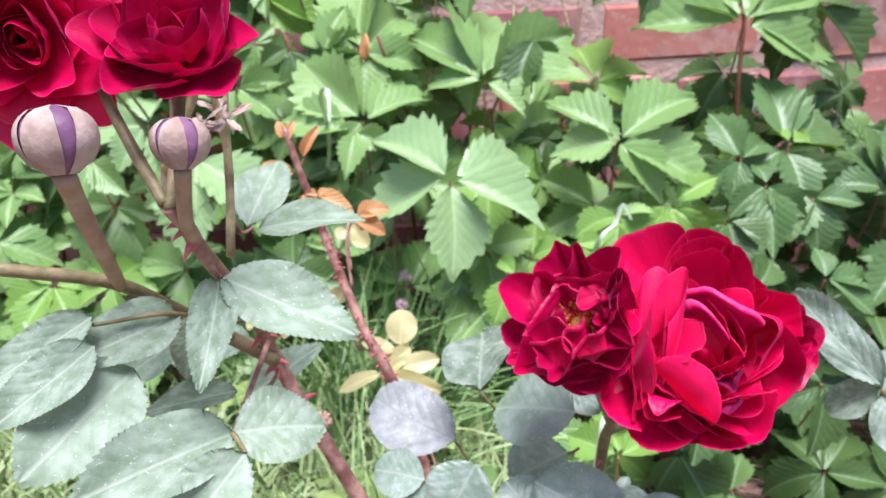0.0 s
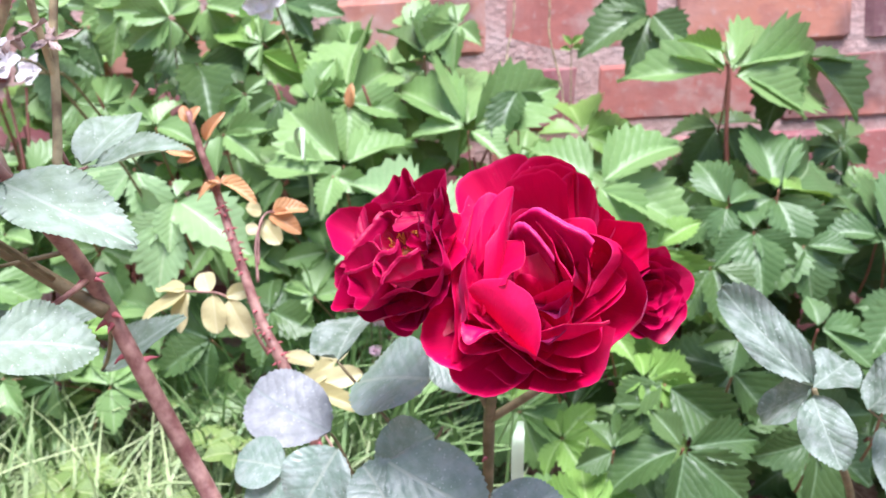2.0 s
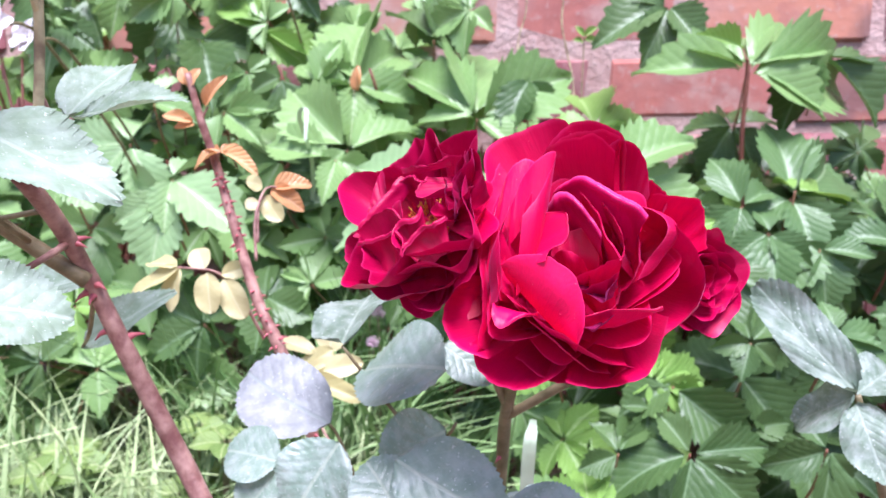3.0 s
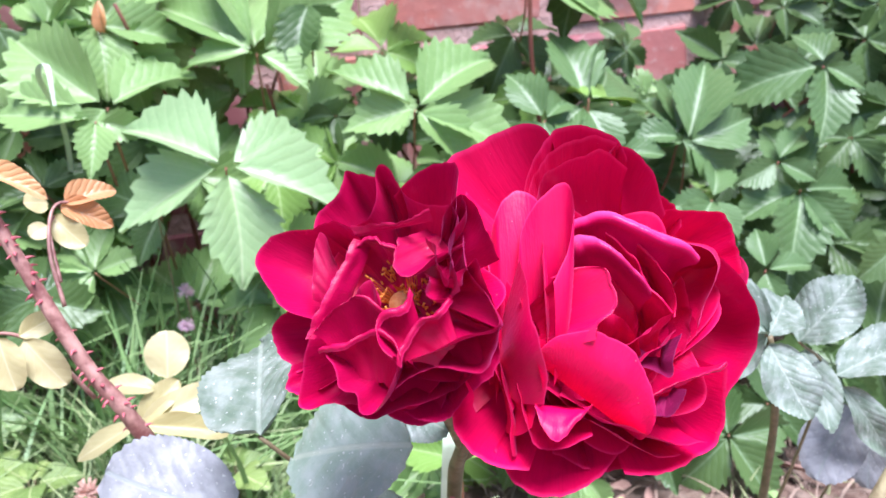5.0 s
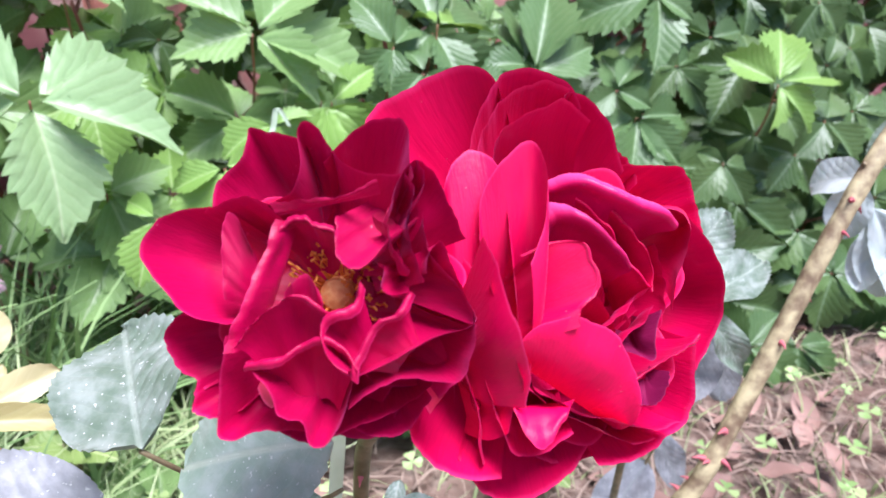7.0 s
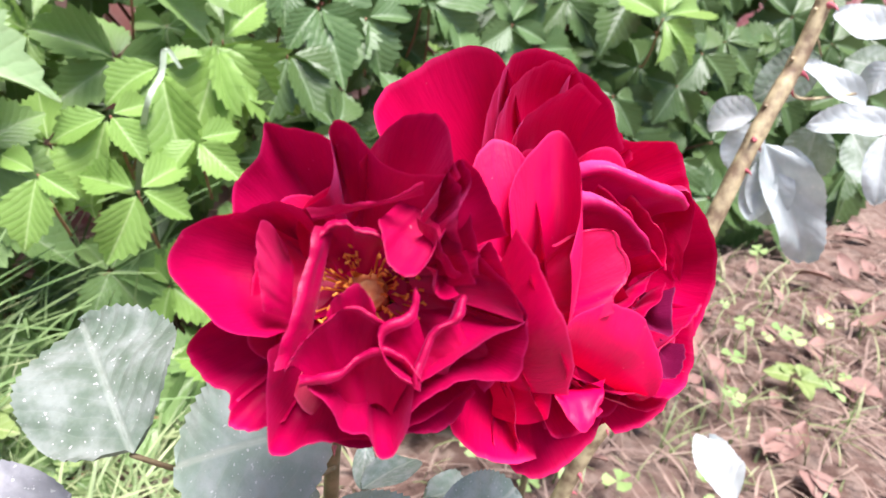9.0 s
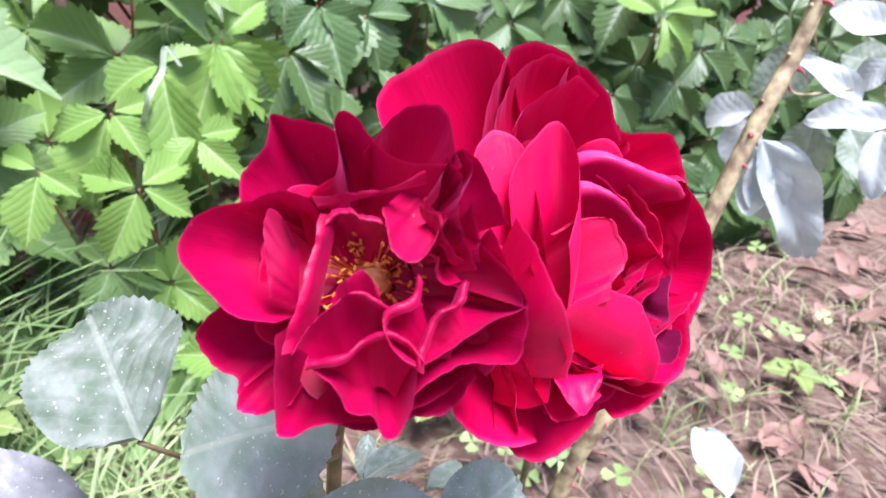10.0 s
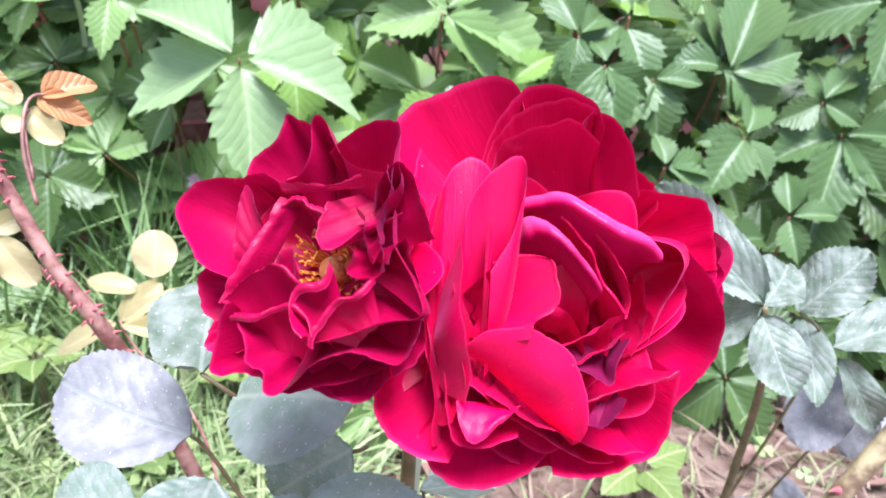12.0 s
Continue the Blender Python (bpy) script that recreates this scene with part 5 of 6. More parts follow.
def rose_bud(bush, at, up, size, *stalk):
    """a round closed bud: a swollen stalk, a purple body and five pale sepals clasping it"""
    stem("stem", [*stalk, at], size * 0.13, size * 0.17, BUD_STEM, bush)
    u = Vector(up).normalized()
    x = u.orthogonal().normalized()
    m = Matrix((x, u.cross(x), u)).transposed().to_4x4()
    m.translation = Vector(at) - Vector(bush.location)
    prof = [(0.0, 0.17), (0.06, 0.24), (0.16, 0.38), (0.30, 0.48), (0.46, 0.52), (0.62, 0.51), (0.76, 0.45), (0.87, 0.33), (0.94, 0.18), (0.97, 0.06)]

    def radius(h):
        for (h0, r0), (h1, r1) in zip(prof, prof[1:]):
            if h <= h1:
                return r0 + (r1 - r0) * (h - h0) / (h1 - h0)
        return prof[-1][1]

    v, f, s = [], [], 20
    for h, rr in prof:
        for k in range(s):
            a = 2 * math.pi * k / s
            q = rr * (1 + 0.04 * math.sin(3 * a + h * 5)) * size
            v.append((math.cos(a) * q, math.sin(a) * q, h * size * 1.02))
    for i in range(len(prof) - 1):
        for k in range(s):
            f.append((i * s + k, i * s + (k + 1) % s, (i + 1) * s + (k + 1) % s, (i + 1) * s + k))
    f.append(tuple((len(prof) - 1) * s + k for k in range(s)))
    f.append(tuple(range(s - 1, -1, -1)))
    bud = child("bud", mesh_of("bud", v, f, BUD), bush, m, "closed purple-grey rose bud in pale sepals")
    for k in range(5):
        r = random.Random(900 + k)
        az, half, nh = radians(72 * k + 20 + r.uniform(-5, 5)), radians(31 + r.uniform(-4, 2)), 12
        sv, sf = [], []
        for i in range(nh + 1):
            h = min(i / nh, 0.975)
            wide = half * (1.0 - 0.30 * h ** 1.5) if h < 0.9 else half * 0.6
            for c in range(7):
                q = -1 + c / 3
                a = az + q * wide
                rr = (radius(h * 0.97) * (1.05 - 0.02 * q * q) + 0.02 + 0.012 * math.cos(q * 9 + k)) * size
                if i == nh:
                    a, rr = az + q * 0.25, 0.05 * size
                sv.append((math.cos(a) * rr, math.sin(a) * rr, h * 1.02 * size))
        for i in range(nh):
            for c in range(6):
                a = i * 7 + c
                sf.append((a, a + 1, a + 8, a + 7))
        child("sepal", mesh_of("sepal", sv, sf, SEPAL), bud)


rose_bud(near_bush, (-0.0029, 0.1720, 0.3650), (-0.02, 0.1, 1), 0.0105, (-0.0078, 0.1880, 0.3450), (-0.0064, 0.1800, 0.3520))
rose_bud(near_bush, (-0.0199, 0.1590, 0.3658), (-0.10, 0.1, 1), 0.0128, (-0.0316, 0.1965, 0.3302), (-0.0255, 0.1800, 0.3430), (-0.0228, 0.1690, 0.3550))

# the young red shoot with orange and yellow leaves
shoot = thing("rose_shoot", (0.082, 0.330, 0.0), "young red prickly rose shoot with orange and yellow leaves", "rose shoot")
SHOOT = [(0.082, 0.330, -0.01), (0.062, 0.328, 0.10), (0.0342, 0.3220, 0.2105), (0.0200, 0.3180, 0.2508), (0.0093, 0.3220, 0.2681), (-0.0040, 0.3290, 0.2972), (-0.0133, 0.3330, 0.3202), (-0.0189, 0.3310, 0.3376), (-0.0238, 0.3300, 0.3546)]
stem("cane", SHOOT, 0.0032, 0.0013, CANE_RED, shoot)
thorns(shoot, SHOOT[1:7], 110, 0.0023, 12, 0.0032, 0.0017)
FRONT = (0, -0.9, 0.4)
compound_leaf(shoot, [(-0.0128, 0.3330, 0.3190), (-0.0110, 0.3300, 0.3252)], 0.0007,
    [((-0.0108, 0.3300, 0.3252), (-0.0200, 0.3250, 0.3211), (0, -0.5, 0.85), 0.007), ((-0.0103, 0.3300, 0.3252), (0.0055, 0.3250, 0.3231), (0, -0.5, 0.85), 0.007), ((-0.0103, 0.3300, 0.3252), (-0.0038, 0.3350, 0.3278), (0, -0.5, 0.85), 0.006), ((-0.0108, 0.3300, 0.3247), (-0.0207, 0.3350, 0.3264), (0, -0.5, 0.85), 0.006)], ROSE_ORANGE_BLADES, CANE_RED)
compound_leaf(shoot, [(-0.0189, 0.3310, 0.3364), (-0.0155, 0.3300, 0.3424)], 0.0006,
    [((-0.0165, 0.3300, 0.3423), (-0.0112, 0.3300, 0.3552), FRONT, 0.005), ((-0.0238, 0.3300, 0.3500), (-0.0272, 0.3300, 0.3572), FRONT, 0.005), ((-0.0214, 0.3300, 0.3363), (-0.0339, 0.3280, 0.3398), FRONT, 0.006), ((-0.0209, 0.3300, 0.3351), (-0.0290, 0.3280, 0.3347), FRONT, 0.005), ((-0.0233, 0.3300, 0.3489), (-0.0209, 0.3300, 0.3570), FRONT, 0.005)], ROSE_ORANGE_BLADES, CANE_RED)
compound_leaf(shoot, [(0.0025, 0.3370, 0.2817), (-0.0012, 0.3450, 0.2979), (-0.0004, 0.3550, 0.3097), (0.0067, 0.3600, 0.3097)], 0.0007,
    [((0.0020, 0.3580, 0.3096), (0.0158, 0.3620, 0.3159), (0, -0.7, 0.7), 0.010), ((0.0007, 0.3580, 0.3090), (0.0156, 0.3550, 0.3050), (0, -0.7, 0.7), 0.010)], ROSE_ORANGE_BLADES, CANE_RED)
compound_leaf(shoot, [(0.0018, 0.3400, 0.2887), (-0.0016, 0.3500, 0.3024), (-0.0009, 0.3550, 0.3066)], 0.0006,
    [((-0.0018, 0.3560, 0.3064), (0.0077, 0.3500, 0.2974), FRONT, 0.010), ((-0.0024, 0.3560, 0.3108), (-0.0070, 0.3500, 0.3127), FRONT, 0.008), ((-0.0024, 0.3520, 0.3042), (-0.0066, 0.3480, 0.3022), FRONT, 0.007)], ROSE_YELLOW_BLADES, CANE_RED)
compound_leaf(shoot, [(0.0055, 0.3400, 0.2481), (-0.0031, 0.3350, 0.2666), (-0.0113, 0.3300, 0.2770), (-0.0253, 0.3250, 0.2789)], 0.0008,
    [((-0.0241, 0.3250, 0.2785), (-0.0436, 0.3200, 0.2673), (0, -0.6, 0.8), 0.010), ((-0.0246, 0.3250, 0.2784), (-0.0271, 0.3200, 0.2618), (-0.3, -0.8, 0.5), 0.012), ((-0.0253, 0.3250, 0.2794), (-0.0405, 0.3300, 0.2798), (0, -0.6, 0.8), 0.009),
     ((-0.0142, 0.3280, 0.2772), (-0.0107, 0.3220, 0.2621), FRONT, 0.012), ((-0.0154, 0.3280, 0.2781), (-0.0222, 0.3350, 0.2858), FRONT, 0.010), ((-0.0083, 0.3300, 0.2748), (0.0021, 0.3250, 0.2605), FRONT, 0.012), ((-0.0093, 0.3300, 0.2759), (0.0005, 0.3350, 0.2799), FRONT, 0.008)], ROSE_YELLOW_BLADES, CANE_RED)
compound_leaf(shoot, [(0.050, 0.329, 0.150), (0.040, 0.345, 0.190), (0.0115, 0.3690, 0.2215), (0.0180, 0.4020, 0.2237)], 0.0007,
    [((0.0180, 0.4020, 0.2237), (0.0191, 0.4080, 0.2428), (0.11, -0.64, 0.76), 0.019),
     ((0.0183, 0.3750, 0.2320), (0.0004, 0.3750, 0.2379), (0.14, -0.62, 0.77), 0.010),
     ((0.0120, 0.3700, 0.2203), (0.0411, 0.3700, 0.2326), (0.10, -0.61, 0.79), 0.012),
     ((0.0113, 0.3700, 0.2214), (0.0257, 0.3750, 0.2352), (0.11, -0.61, 0.78), 0.011),
     ((0.0112, 0.3650, 0.2238), (-0.0103, 0.3600, 0.2159), (0.16, -0.59, 0.80), 0.010),
     ((0.0126, 0.3650, 0.2226), (0.0438, 0.3600, 0.2191), (0.09, -0.60, 0.80), 0.009)], ROSE_YELLOW_BLADES, CANE_RED)

# ---- the creeper against the wall ----
def petiole_mesh():
    v, f = tube([(0, 0, 0), (0, -0.10, -0.18), (0.03, -0.30, -0.55), (0.05, -0.45, -1.0)], 0.014, 0.020, 6, 4)
    return mesh_of("leaf", v, f, PETIOLE)


PETIOLES = petiole_mesh()
FANS = {"fan": ((0, 1.0), (55, 0.92), (-55, 0.92), (112, 0.66), (-112, 0.66)), "star": ((0, 1.0), (70, 0.96), (-70, 0.96), (140, 0.85), (-140, 0.85))}


def creeper_leaf(vine, knot, tip, facing, fan="fan", wide=0.5, young=False, seed=0):
    """a five-fingered leaf: knot where the fingers meet, tip of the middle finger"""
    r = random.Random(seed)
    m, size = frame_to(knot, tip, facing)
    m.translation = m.translation - Vector(vine.location)
    leaf = child("leaf", PETIOLES, vine, m @ Matrix.Scale(size * 0.8, 4))
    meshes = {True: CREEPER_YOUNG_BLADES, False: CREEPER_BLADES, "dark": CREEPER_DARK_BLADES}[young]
    for ang, ln in FANS[fan]:
        a = ang + r.uniform(-9, 9)
        l = ln * r.uniform(0.9, 1.08) / 0.8
        t = pose(0, 0, 0, r.uniform(-20, 6), r.uniform(-16, 16), -a)
        child("leaflet", meshes[r.randrange(len(meshes))], leaf, t @ Matrix.Translation((0, 0.05, 0)) @ Matrix.Diagonal((l * wide * r.uniform(0.9, 1.12) * 1.12, l, l, 1)))
    return leaf


def top_of_hedge(x):
    if x < -0.28:
        return 0.50
    if x < 0.07:
        return 0.505
    if x < 0.13:
        return 0.42
    if x < 0.56:
        return 0.36
    return 0.36 + min(0.12, (x - 0.56) * 0.6)


vines, XS = [], (-0.60, -0.36, -0.16, 0.02, 0.18, 0.34, 0.50, 0.68, 0.90, 1.12, 1.38)
for i in range(10):
    xc = (XS[i] + XS[i + 1]) / 2
    v = thing("creeper_vine", (xc, 0.86, 0.0), "climbing vine with green toothed five-fingered leaves before the brick wall", "creeper", "creeper vines along the wall")
    vines.append(v)
    for k in range(4):
        x0 = xc + rnd.uniform(-0.09, 0.09)
        top = top_of_hedge(x0) * 0.78
        y1 = 0.66 + 0.2 * rnd.random()
        stem("stem", [(x0, 0.80 + rnd.uniform(-0.1, 0.06), -0.01), (x0 + rnd.uniform(-0.03, 0.03), 0.79, top * 0.35), (x0 + rnd.uniform(-0.05, 0.05), 0.79, top * 0.7), (x0 + rnd.uniform(-0.06, 0.06), y1 + 0.06, top)], 0.0026, 0.0014, VINE, v, 0.1)


def vine_at(x):
    for i in range(10):
        if x < XS[i + 1]:
            return vines[i]
    return vines[-1]


DEEP = [creeper_blade("creeper_deep_leaflet", CREEPER_DEEP, 120 + k) for k in range(4)]
GREEN, PALE, DARK, YOUNG = CREEPER_BLADES, CREEPER_PALE_BLADES, CREEPER_DARK_BLADES, CREEPER_YOUNG_BLADES
spot = random.Random(5)


def placed_leaf(knot, facing, blades, *fingers):
    """a leaf that can be told apart: where its fingers meet, the way it faces, its age or tone, and each finger's turn
    from upright and length in mm
    """
    vine = vine_at(knot[0])
    f = Vector(facing).normalized()
    up = (Vector((0, 0, 1)) - f * f.z).normalized()
    m = Matrix((up.cross(f), up, f)).transposed().to_4x4()
    m.translation = Vector(knot) - Vector(vine.location)
    size = 0.055
    leaf = child("leaf", PETIOLES, vine, m @ Matrix.Scale(size, 4))
    for turn, ln in fingers:
        long = ln / 1000 / size
        t = pose(0, 0, 0, spot.uniform(-20, 8), spot.uniform(-24, 24), -turn)
        child("leaflet", blades[spot.randrange(len(blades))], leaf, t @ Matrix.Translation((0, long * 0.07, 0.03)) @ Matrix.Diagonal((long * spot.uniform(0.52, 0.64), long * 0.94, long * 0.94, 1)))


placed_leaf((-0.168, 0.795, 0.429), (0.00, -0.78, 0.62), YOUNG, (-54, 60), (-36, 74), (-4, 67), (88, 69), (120, 61))
placed_leaf((-0.228, 0.784, 0.417), (0.00, -0.78, 0.62), DARK, (156, 88), (88, 65), (-178, 56))
placed_leaf((-0.243, 0.721, 0.348), (0.00, -0.78, 0.62), GREEN, (-71, 54), (-33, 57), (23, 40), (109, 48))
placed_leaf((-0.056, 0.748, 0.377), (0.00, -0.78, 0.62), GREEN, (-6, 126), (-47, 93), (-78, 67), (33, 89), (94, 67), (169, 60))
placed_leaf((0.015, 0.796, 0.430), (0.00, -0.78, 0.62), DARK, (-43, 78), (-7, 65), (23, 62), (103, 37))
placed_leaf((-0.046, 0.694, 0.317), (0.00, -0.78, 0.62), GREEN, (-45, 100), (46, 81), (-139, 35))
placed_leaf((-0.054, 0.685, 0.308), (0.00, -0.78, 0.62), GREEN, (-77, 71), (-176, 46), (107, 40))
placed_leaf((0.038, 0.632, 0.276), (0.00, -0.78, 0.62), PALE, (-50, 90), (-102, 87), (173, 86), (112, 89), (62, 88))
placed_leaf((0.067, 0.742, 0.353), (0.00, -0.78, 0.62), GREEN, (-101, 61), (-44, 112), (-5, 129), (55, 106), (134, 54))
placed_leaf((0.186, 0.672, 0.307), (0.00, -0.78, 0.62), GREEN, (-50, 82), (-103, 59), (115, 88), (53, 94), (147, 67))
placed_leaf((0.183, 0.800, 0.352), (0.00, -0.78, 0.62), YOUNG, (-6, 89), (60, 73), (111, 51), (-82, 46))
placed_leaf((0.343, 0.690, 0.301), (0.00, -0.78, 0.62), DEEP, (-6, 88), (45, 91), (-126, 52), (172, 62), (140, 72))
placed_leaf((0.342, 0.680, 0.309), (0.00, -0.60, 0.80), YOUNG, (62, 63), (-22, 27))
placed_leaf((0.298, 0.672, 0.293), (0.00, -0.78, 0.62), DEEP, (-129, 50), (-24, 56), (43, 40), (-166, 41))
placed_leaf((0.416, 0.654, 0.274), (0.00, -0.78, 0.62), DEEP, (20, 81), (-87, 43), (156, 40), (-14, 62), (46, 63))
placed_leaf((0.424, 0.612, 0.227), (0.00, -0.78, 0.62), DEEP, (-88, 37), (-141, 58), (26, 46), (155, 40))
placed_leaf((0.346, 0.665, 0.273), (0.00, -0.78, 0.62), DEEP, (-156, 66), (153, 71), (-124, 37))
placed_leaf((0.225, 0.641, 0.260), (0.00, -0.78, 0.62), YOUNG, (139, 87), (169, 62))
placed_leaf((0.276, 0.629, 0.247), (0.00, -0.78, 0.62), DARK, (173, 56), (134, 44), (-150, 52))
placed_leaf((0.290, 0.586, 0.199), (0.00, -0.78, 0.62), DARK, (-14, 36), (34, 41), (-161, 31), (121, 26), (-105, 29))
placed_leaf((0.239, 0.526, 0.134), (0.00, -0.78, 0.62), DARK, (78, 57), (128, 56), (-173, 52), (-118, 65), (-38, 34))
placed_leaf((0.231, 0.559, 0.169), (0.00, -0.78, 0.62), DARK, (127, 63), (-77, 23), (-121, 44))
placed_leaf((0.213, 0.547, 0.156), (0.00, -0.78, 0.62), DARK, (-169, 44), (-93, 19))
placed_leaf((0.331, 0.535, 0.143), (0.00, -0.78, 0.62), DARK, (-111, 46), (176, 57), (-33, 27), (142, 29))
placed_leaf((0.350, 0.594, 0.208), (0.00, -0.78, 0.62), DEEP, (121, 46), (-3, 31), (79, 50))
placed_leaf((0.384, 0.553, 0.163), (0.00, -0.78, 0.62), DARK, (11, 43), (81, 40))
placed_leaf((0.173, 0.500, 0.094), (0.00, -0.60, 0.80), YOUNG, (-3, 47), (60, 41), (-61, 44))
placed_leaf((0.310, 0.745, 0.411), (0.0, -0.80, 0.60), GREEN, (-80, 100), (-42, 78), (2, 92), (46, 112), (78, 140), (116, 80))
placed_leaf((0.396, 0.800, 0.433), (0.00, -0.78, 0.62), DARK, (140, 81), (91, 60), (-148, 84))
placed_leaf((0.244, 0.800, 0.474), (0.00, -0.78, 0.62), DARK, (-122, 83), (-161, 68), (150, 58), (-68, 59))
placed_leaf((0.469, 0.860, 0.352), (0.00, -0.78, 0.62), DARK, (31, 46), (-35, 37), (85, 31), (138, 33), (-143, 35))
placed_leaf((-0.248, 0.686, 0.309), (0.00, -0.78, 0.62), PALE, (-85, 83), (-9, 52), (-151, 54), (144, 70))
placed_leaf((-0.195, 0.661, 0.282), (0.00, -0.78, 0.62), PALE, (120, 89), (14, 37), (171, 51))
placed_leaf((-0.172, 0.717, 0.344), (0.00, -0.78, 0.62), GREEN, (73, 48), (125, 52), (-172, 44))
placed_leaf((-0.192, 0.649, 0.269), (0.00, -0.78, 0.62), PALE, (-178, 72), (-125, 51), (-78, 60))
placed_leaf((0.072, 0.660, 0.204), (0.00, -0.78, 0.62), GREEN, (168, 66), (112, 51), (69, 49), (-109, 48))
placed_leaf((-0.129, 0.752, 0.382), (0.00, -0.78, 0.62), DARK, (154, 63), (-132, 34))
placed_leaf((-0.291, 0.659, 0.279), (0.00, -0.78, 0.62), GREEN, (-82, 53), (-171, 46), (131, 49))
placed_leaf((0.114, 0.763, 0.394), (0.00, -0.78, 0.62), DARK, (-167, 66), (141, 37))
placed_leaf((-0.020, 0.700, 0.230), (0.00, -0.78, 0.62), DARK, (-54, 63), (49, 41), (-155, 42))
placed_leaf((-0.082, 0.720, 0.200), (0.00, -0.78, 0.62), DARK, (-131, 41), (132, 54), (-28, 36))
placed_leaf((0.522, 0.625, 0.226), (-0.30, -0.72, 0.62), DEEP, (78, 61), (-117, 63), (-170, 77), (140, 57), (-19, 71))
placed_leaf((0.645, 0.575, 0.255), (-0.30, -0.72, 0.62), YOUNG, (16, 71), (64, 79), (-50, 56), (-166, 46), (132, 57))
placed_leaf((0.553, 0.650, 0.331), (-0.30, -0.72, 0.62), DEEP, (-175, 74), (-102, 88), (127, 39), (-22, 50))
placed_leaf((0.679, 0.644, 0.263), (-0.30, -0.72, 0.62), DARK, (-143, 73), (-81, 51), (24, 53))
placed_leaf((0.420, 0.649, 0.269), (-0.30, -0.72, 0.62), DEEP, (14, 87), (61, 66), (127, 58), (-10, 51), (-76, 38))
placed_leaf((0.588, 0.575, 0.187), (-0.30, -0.72, 0.62), DARK, (-133, 52), (158, 45), (-56, 26), (95, 34))
placed_leaf((0.687, 0.573, 0.185), (-0.30, -0.72, 0.62), DARK, (155, 46), (-141, 46), (-69, 34))
placed_leaf((0.850, 0.696, 0.320), (-0.30, -0.72, 0.62), DARK, (-75, 58), (-150, 61), (156, 42))
placed_leaf((0.446, 0.566, 0.177), (-0.30, -0.72, 0.62), DEEP, (167, 36), (-6, 37), (75, 39))
placed_leaf((0.316, 0.654, 0.274), (-0.30, -0.72, 0.62), DEEP, (169, 66), (-144, 43), (123, 41), (-27, 29))
placed_leaf((0.354, 0.646, 0.265), (-0.30, -0.72, 0.62), DEEP, (154, 49), (83, 40))
placed_leaf((0.233, 0.641, 0.259), (-0.30, -0.72, 0.62), YOUNG, (143, 55), (-160, 77), (46, 44), (-78, 32))
placed_leaf((0.145, 0.611, 0.226), (-0.30, -0.72, 0.62), YOUNG, (-149, 57), (149, 35), (-107, 39), (63, 28))
placed_leaf((0.145, 0.575, 0.188), (-0.30, -0.72, 0.62), YOUNG, (-63, 41), (107, 36), (-157, 48), (51, 39))
placed_leaf((0.186, 0.630, 0.248), (-0.30, -0.72, 0.62), YOUNG, (-121, 42), (176, 74), (67, 29))
placed_leaf((0.503, 0.634, 0.251), (-0.30, -0.72, 0.62), DEEP, (-121, 42), (120, 35), (33, 40))
placed_leaf((0.096, 0.591, 0.204), (-0.30, -0.72, 0.62), YOUNG, (-52, 26), (128, 26), (-167, 44))
placed_leaf((0.191, 0.593, 0.207), (-0.30, -0.72, 0.62), YOUNG, (-138, 29), (139, 39), (69, 29))
placed_leaf((0.754, 0.594, 0.208), (-0.30, -0.72, 0.62), DARK, (138, 56), (-137, 61), (34, 49))
placed_leaf((0.923, 0.477, 0.079), (-0.30, -0.72, 0.62), DARK, (120, 65), (178, 77), (-146, 49))
placed_leaf((0.216, 0.561, 0.171), (0.00, -0.78, 0.62), YOUNG, (-6, 27), (52, 40), (76, 53), (103, 43), (171, 22), (-114, 22))
placed_leaf((0.191, 0.523, 0.130), (0.00, -0.78, 0.62), DARK, (31, 37), (-37, 29), (-118, 29))
placed_leaf((-0.431, 0.830, 0.484), (0.00, -0.86, 0.50), DEEP, (-174, 75), (-115, 68), (134, 56), (-71, 54), (74, 53))
placed_leaf((-0.384, 0.840, 0.461), (0.00, -0.86, 0.50), DEEP, (155, 65), (-148, 65), (90, 59), (-100, 53), (50, 44))
placed_leaf((-0.333, 0.830, 0.486), (0.00, -0.86, 0.50), GREEN, (-177, 72), (-122, 56), (142, 59), (-67, 54), (87, 46))
placed_leaf((-0.283, 0.840, 0.454), (0.00, -0.86, 0.50), DEEP, (-161, 73), (-112, 71), (146, 72), (-46, 46), (85, 44))
placed_leaf((-0.237, 0.830, 0.484), (0.00, -0.86, 0.50), GREEN, (148, 66), (-145, 56), (105, 61), (-98, 52), (46, 46))
placed_leaf((-0.199, 0.850, 0.463), (0.00, -0.86, 0.50), DEEP, (178, 62), (-121, 56), (124, 70), (-87, 52), (61, 49))
placed_leaf((-0.152, 0.840, 0.490), (0.00, -0.86, 0.50), DEEP, (141, 64), (-145, 59), (100, 71), (-92, 46), (37, 49))
placed_leaf((-0.414, 0.830, 0.437), (0.00, -0.86, 0.50), DEEP, (-179, 74), (-110, 70), (124, 71), (-71, 46), (80, 53))
placed_leaf((-0.113, 0.850, 0.458), (0.00, -0.86, 0.50), DEEP, (175, 71), (-141, 61), (105, 57), (-92, 51), (66, 44))
stem("stem", [(0.3280, 0.7500, 0.2630), (0.3130, 0.7420, 0.3410), (0.3082, 0.7380, 0.4102), (0.3041, 0.7350, 0.4213)], 0.0022, 0.0018, VINE, vine_at(0.315))

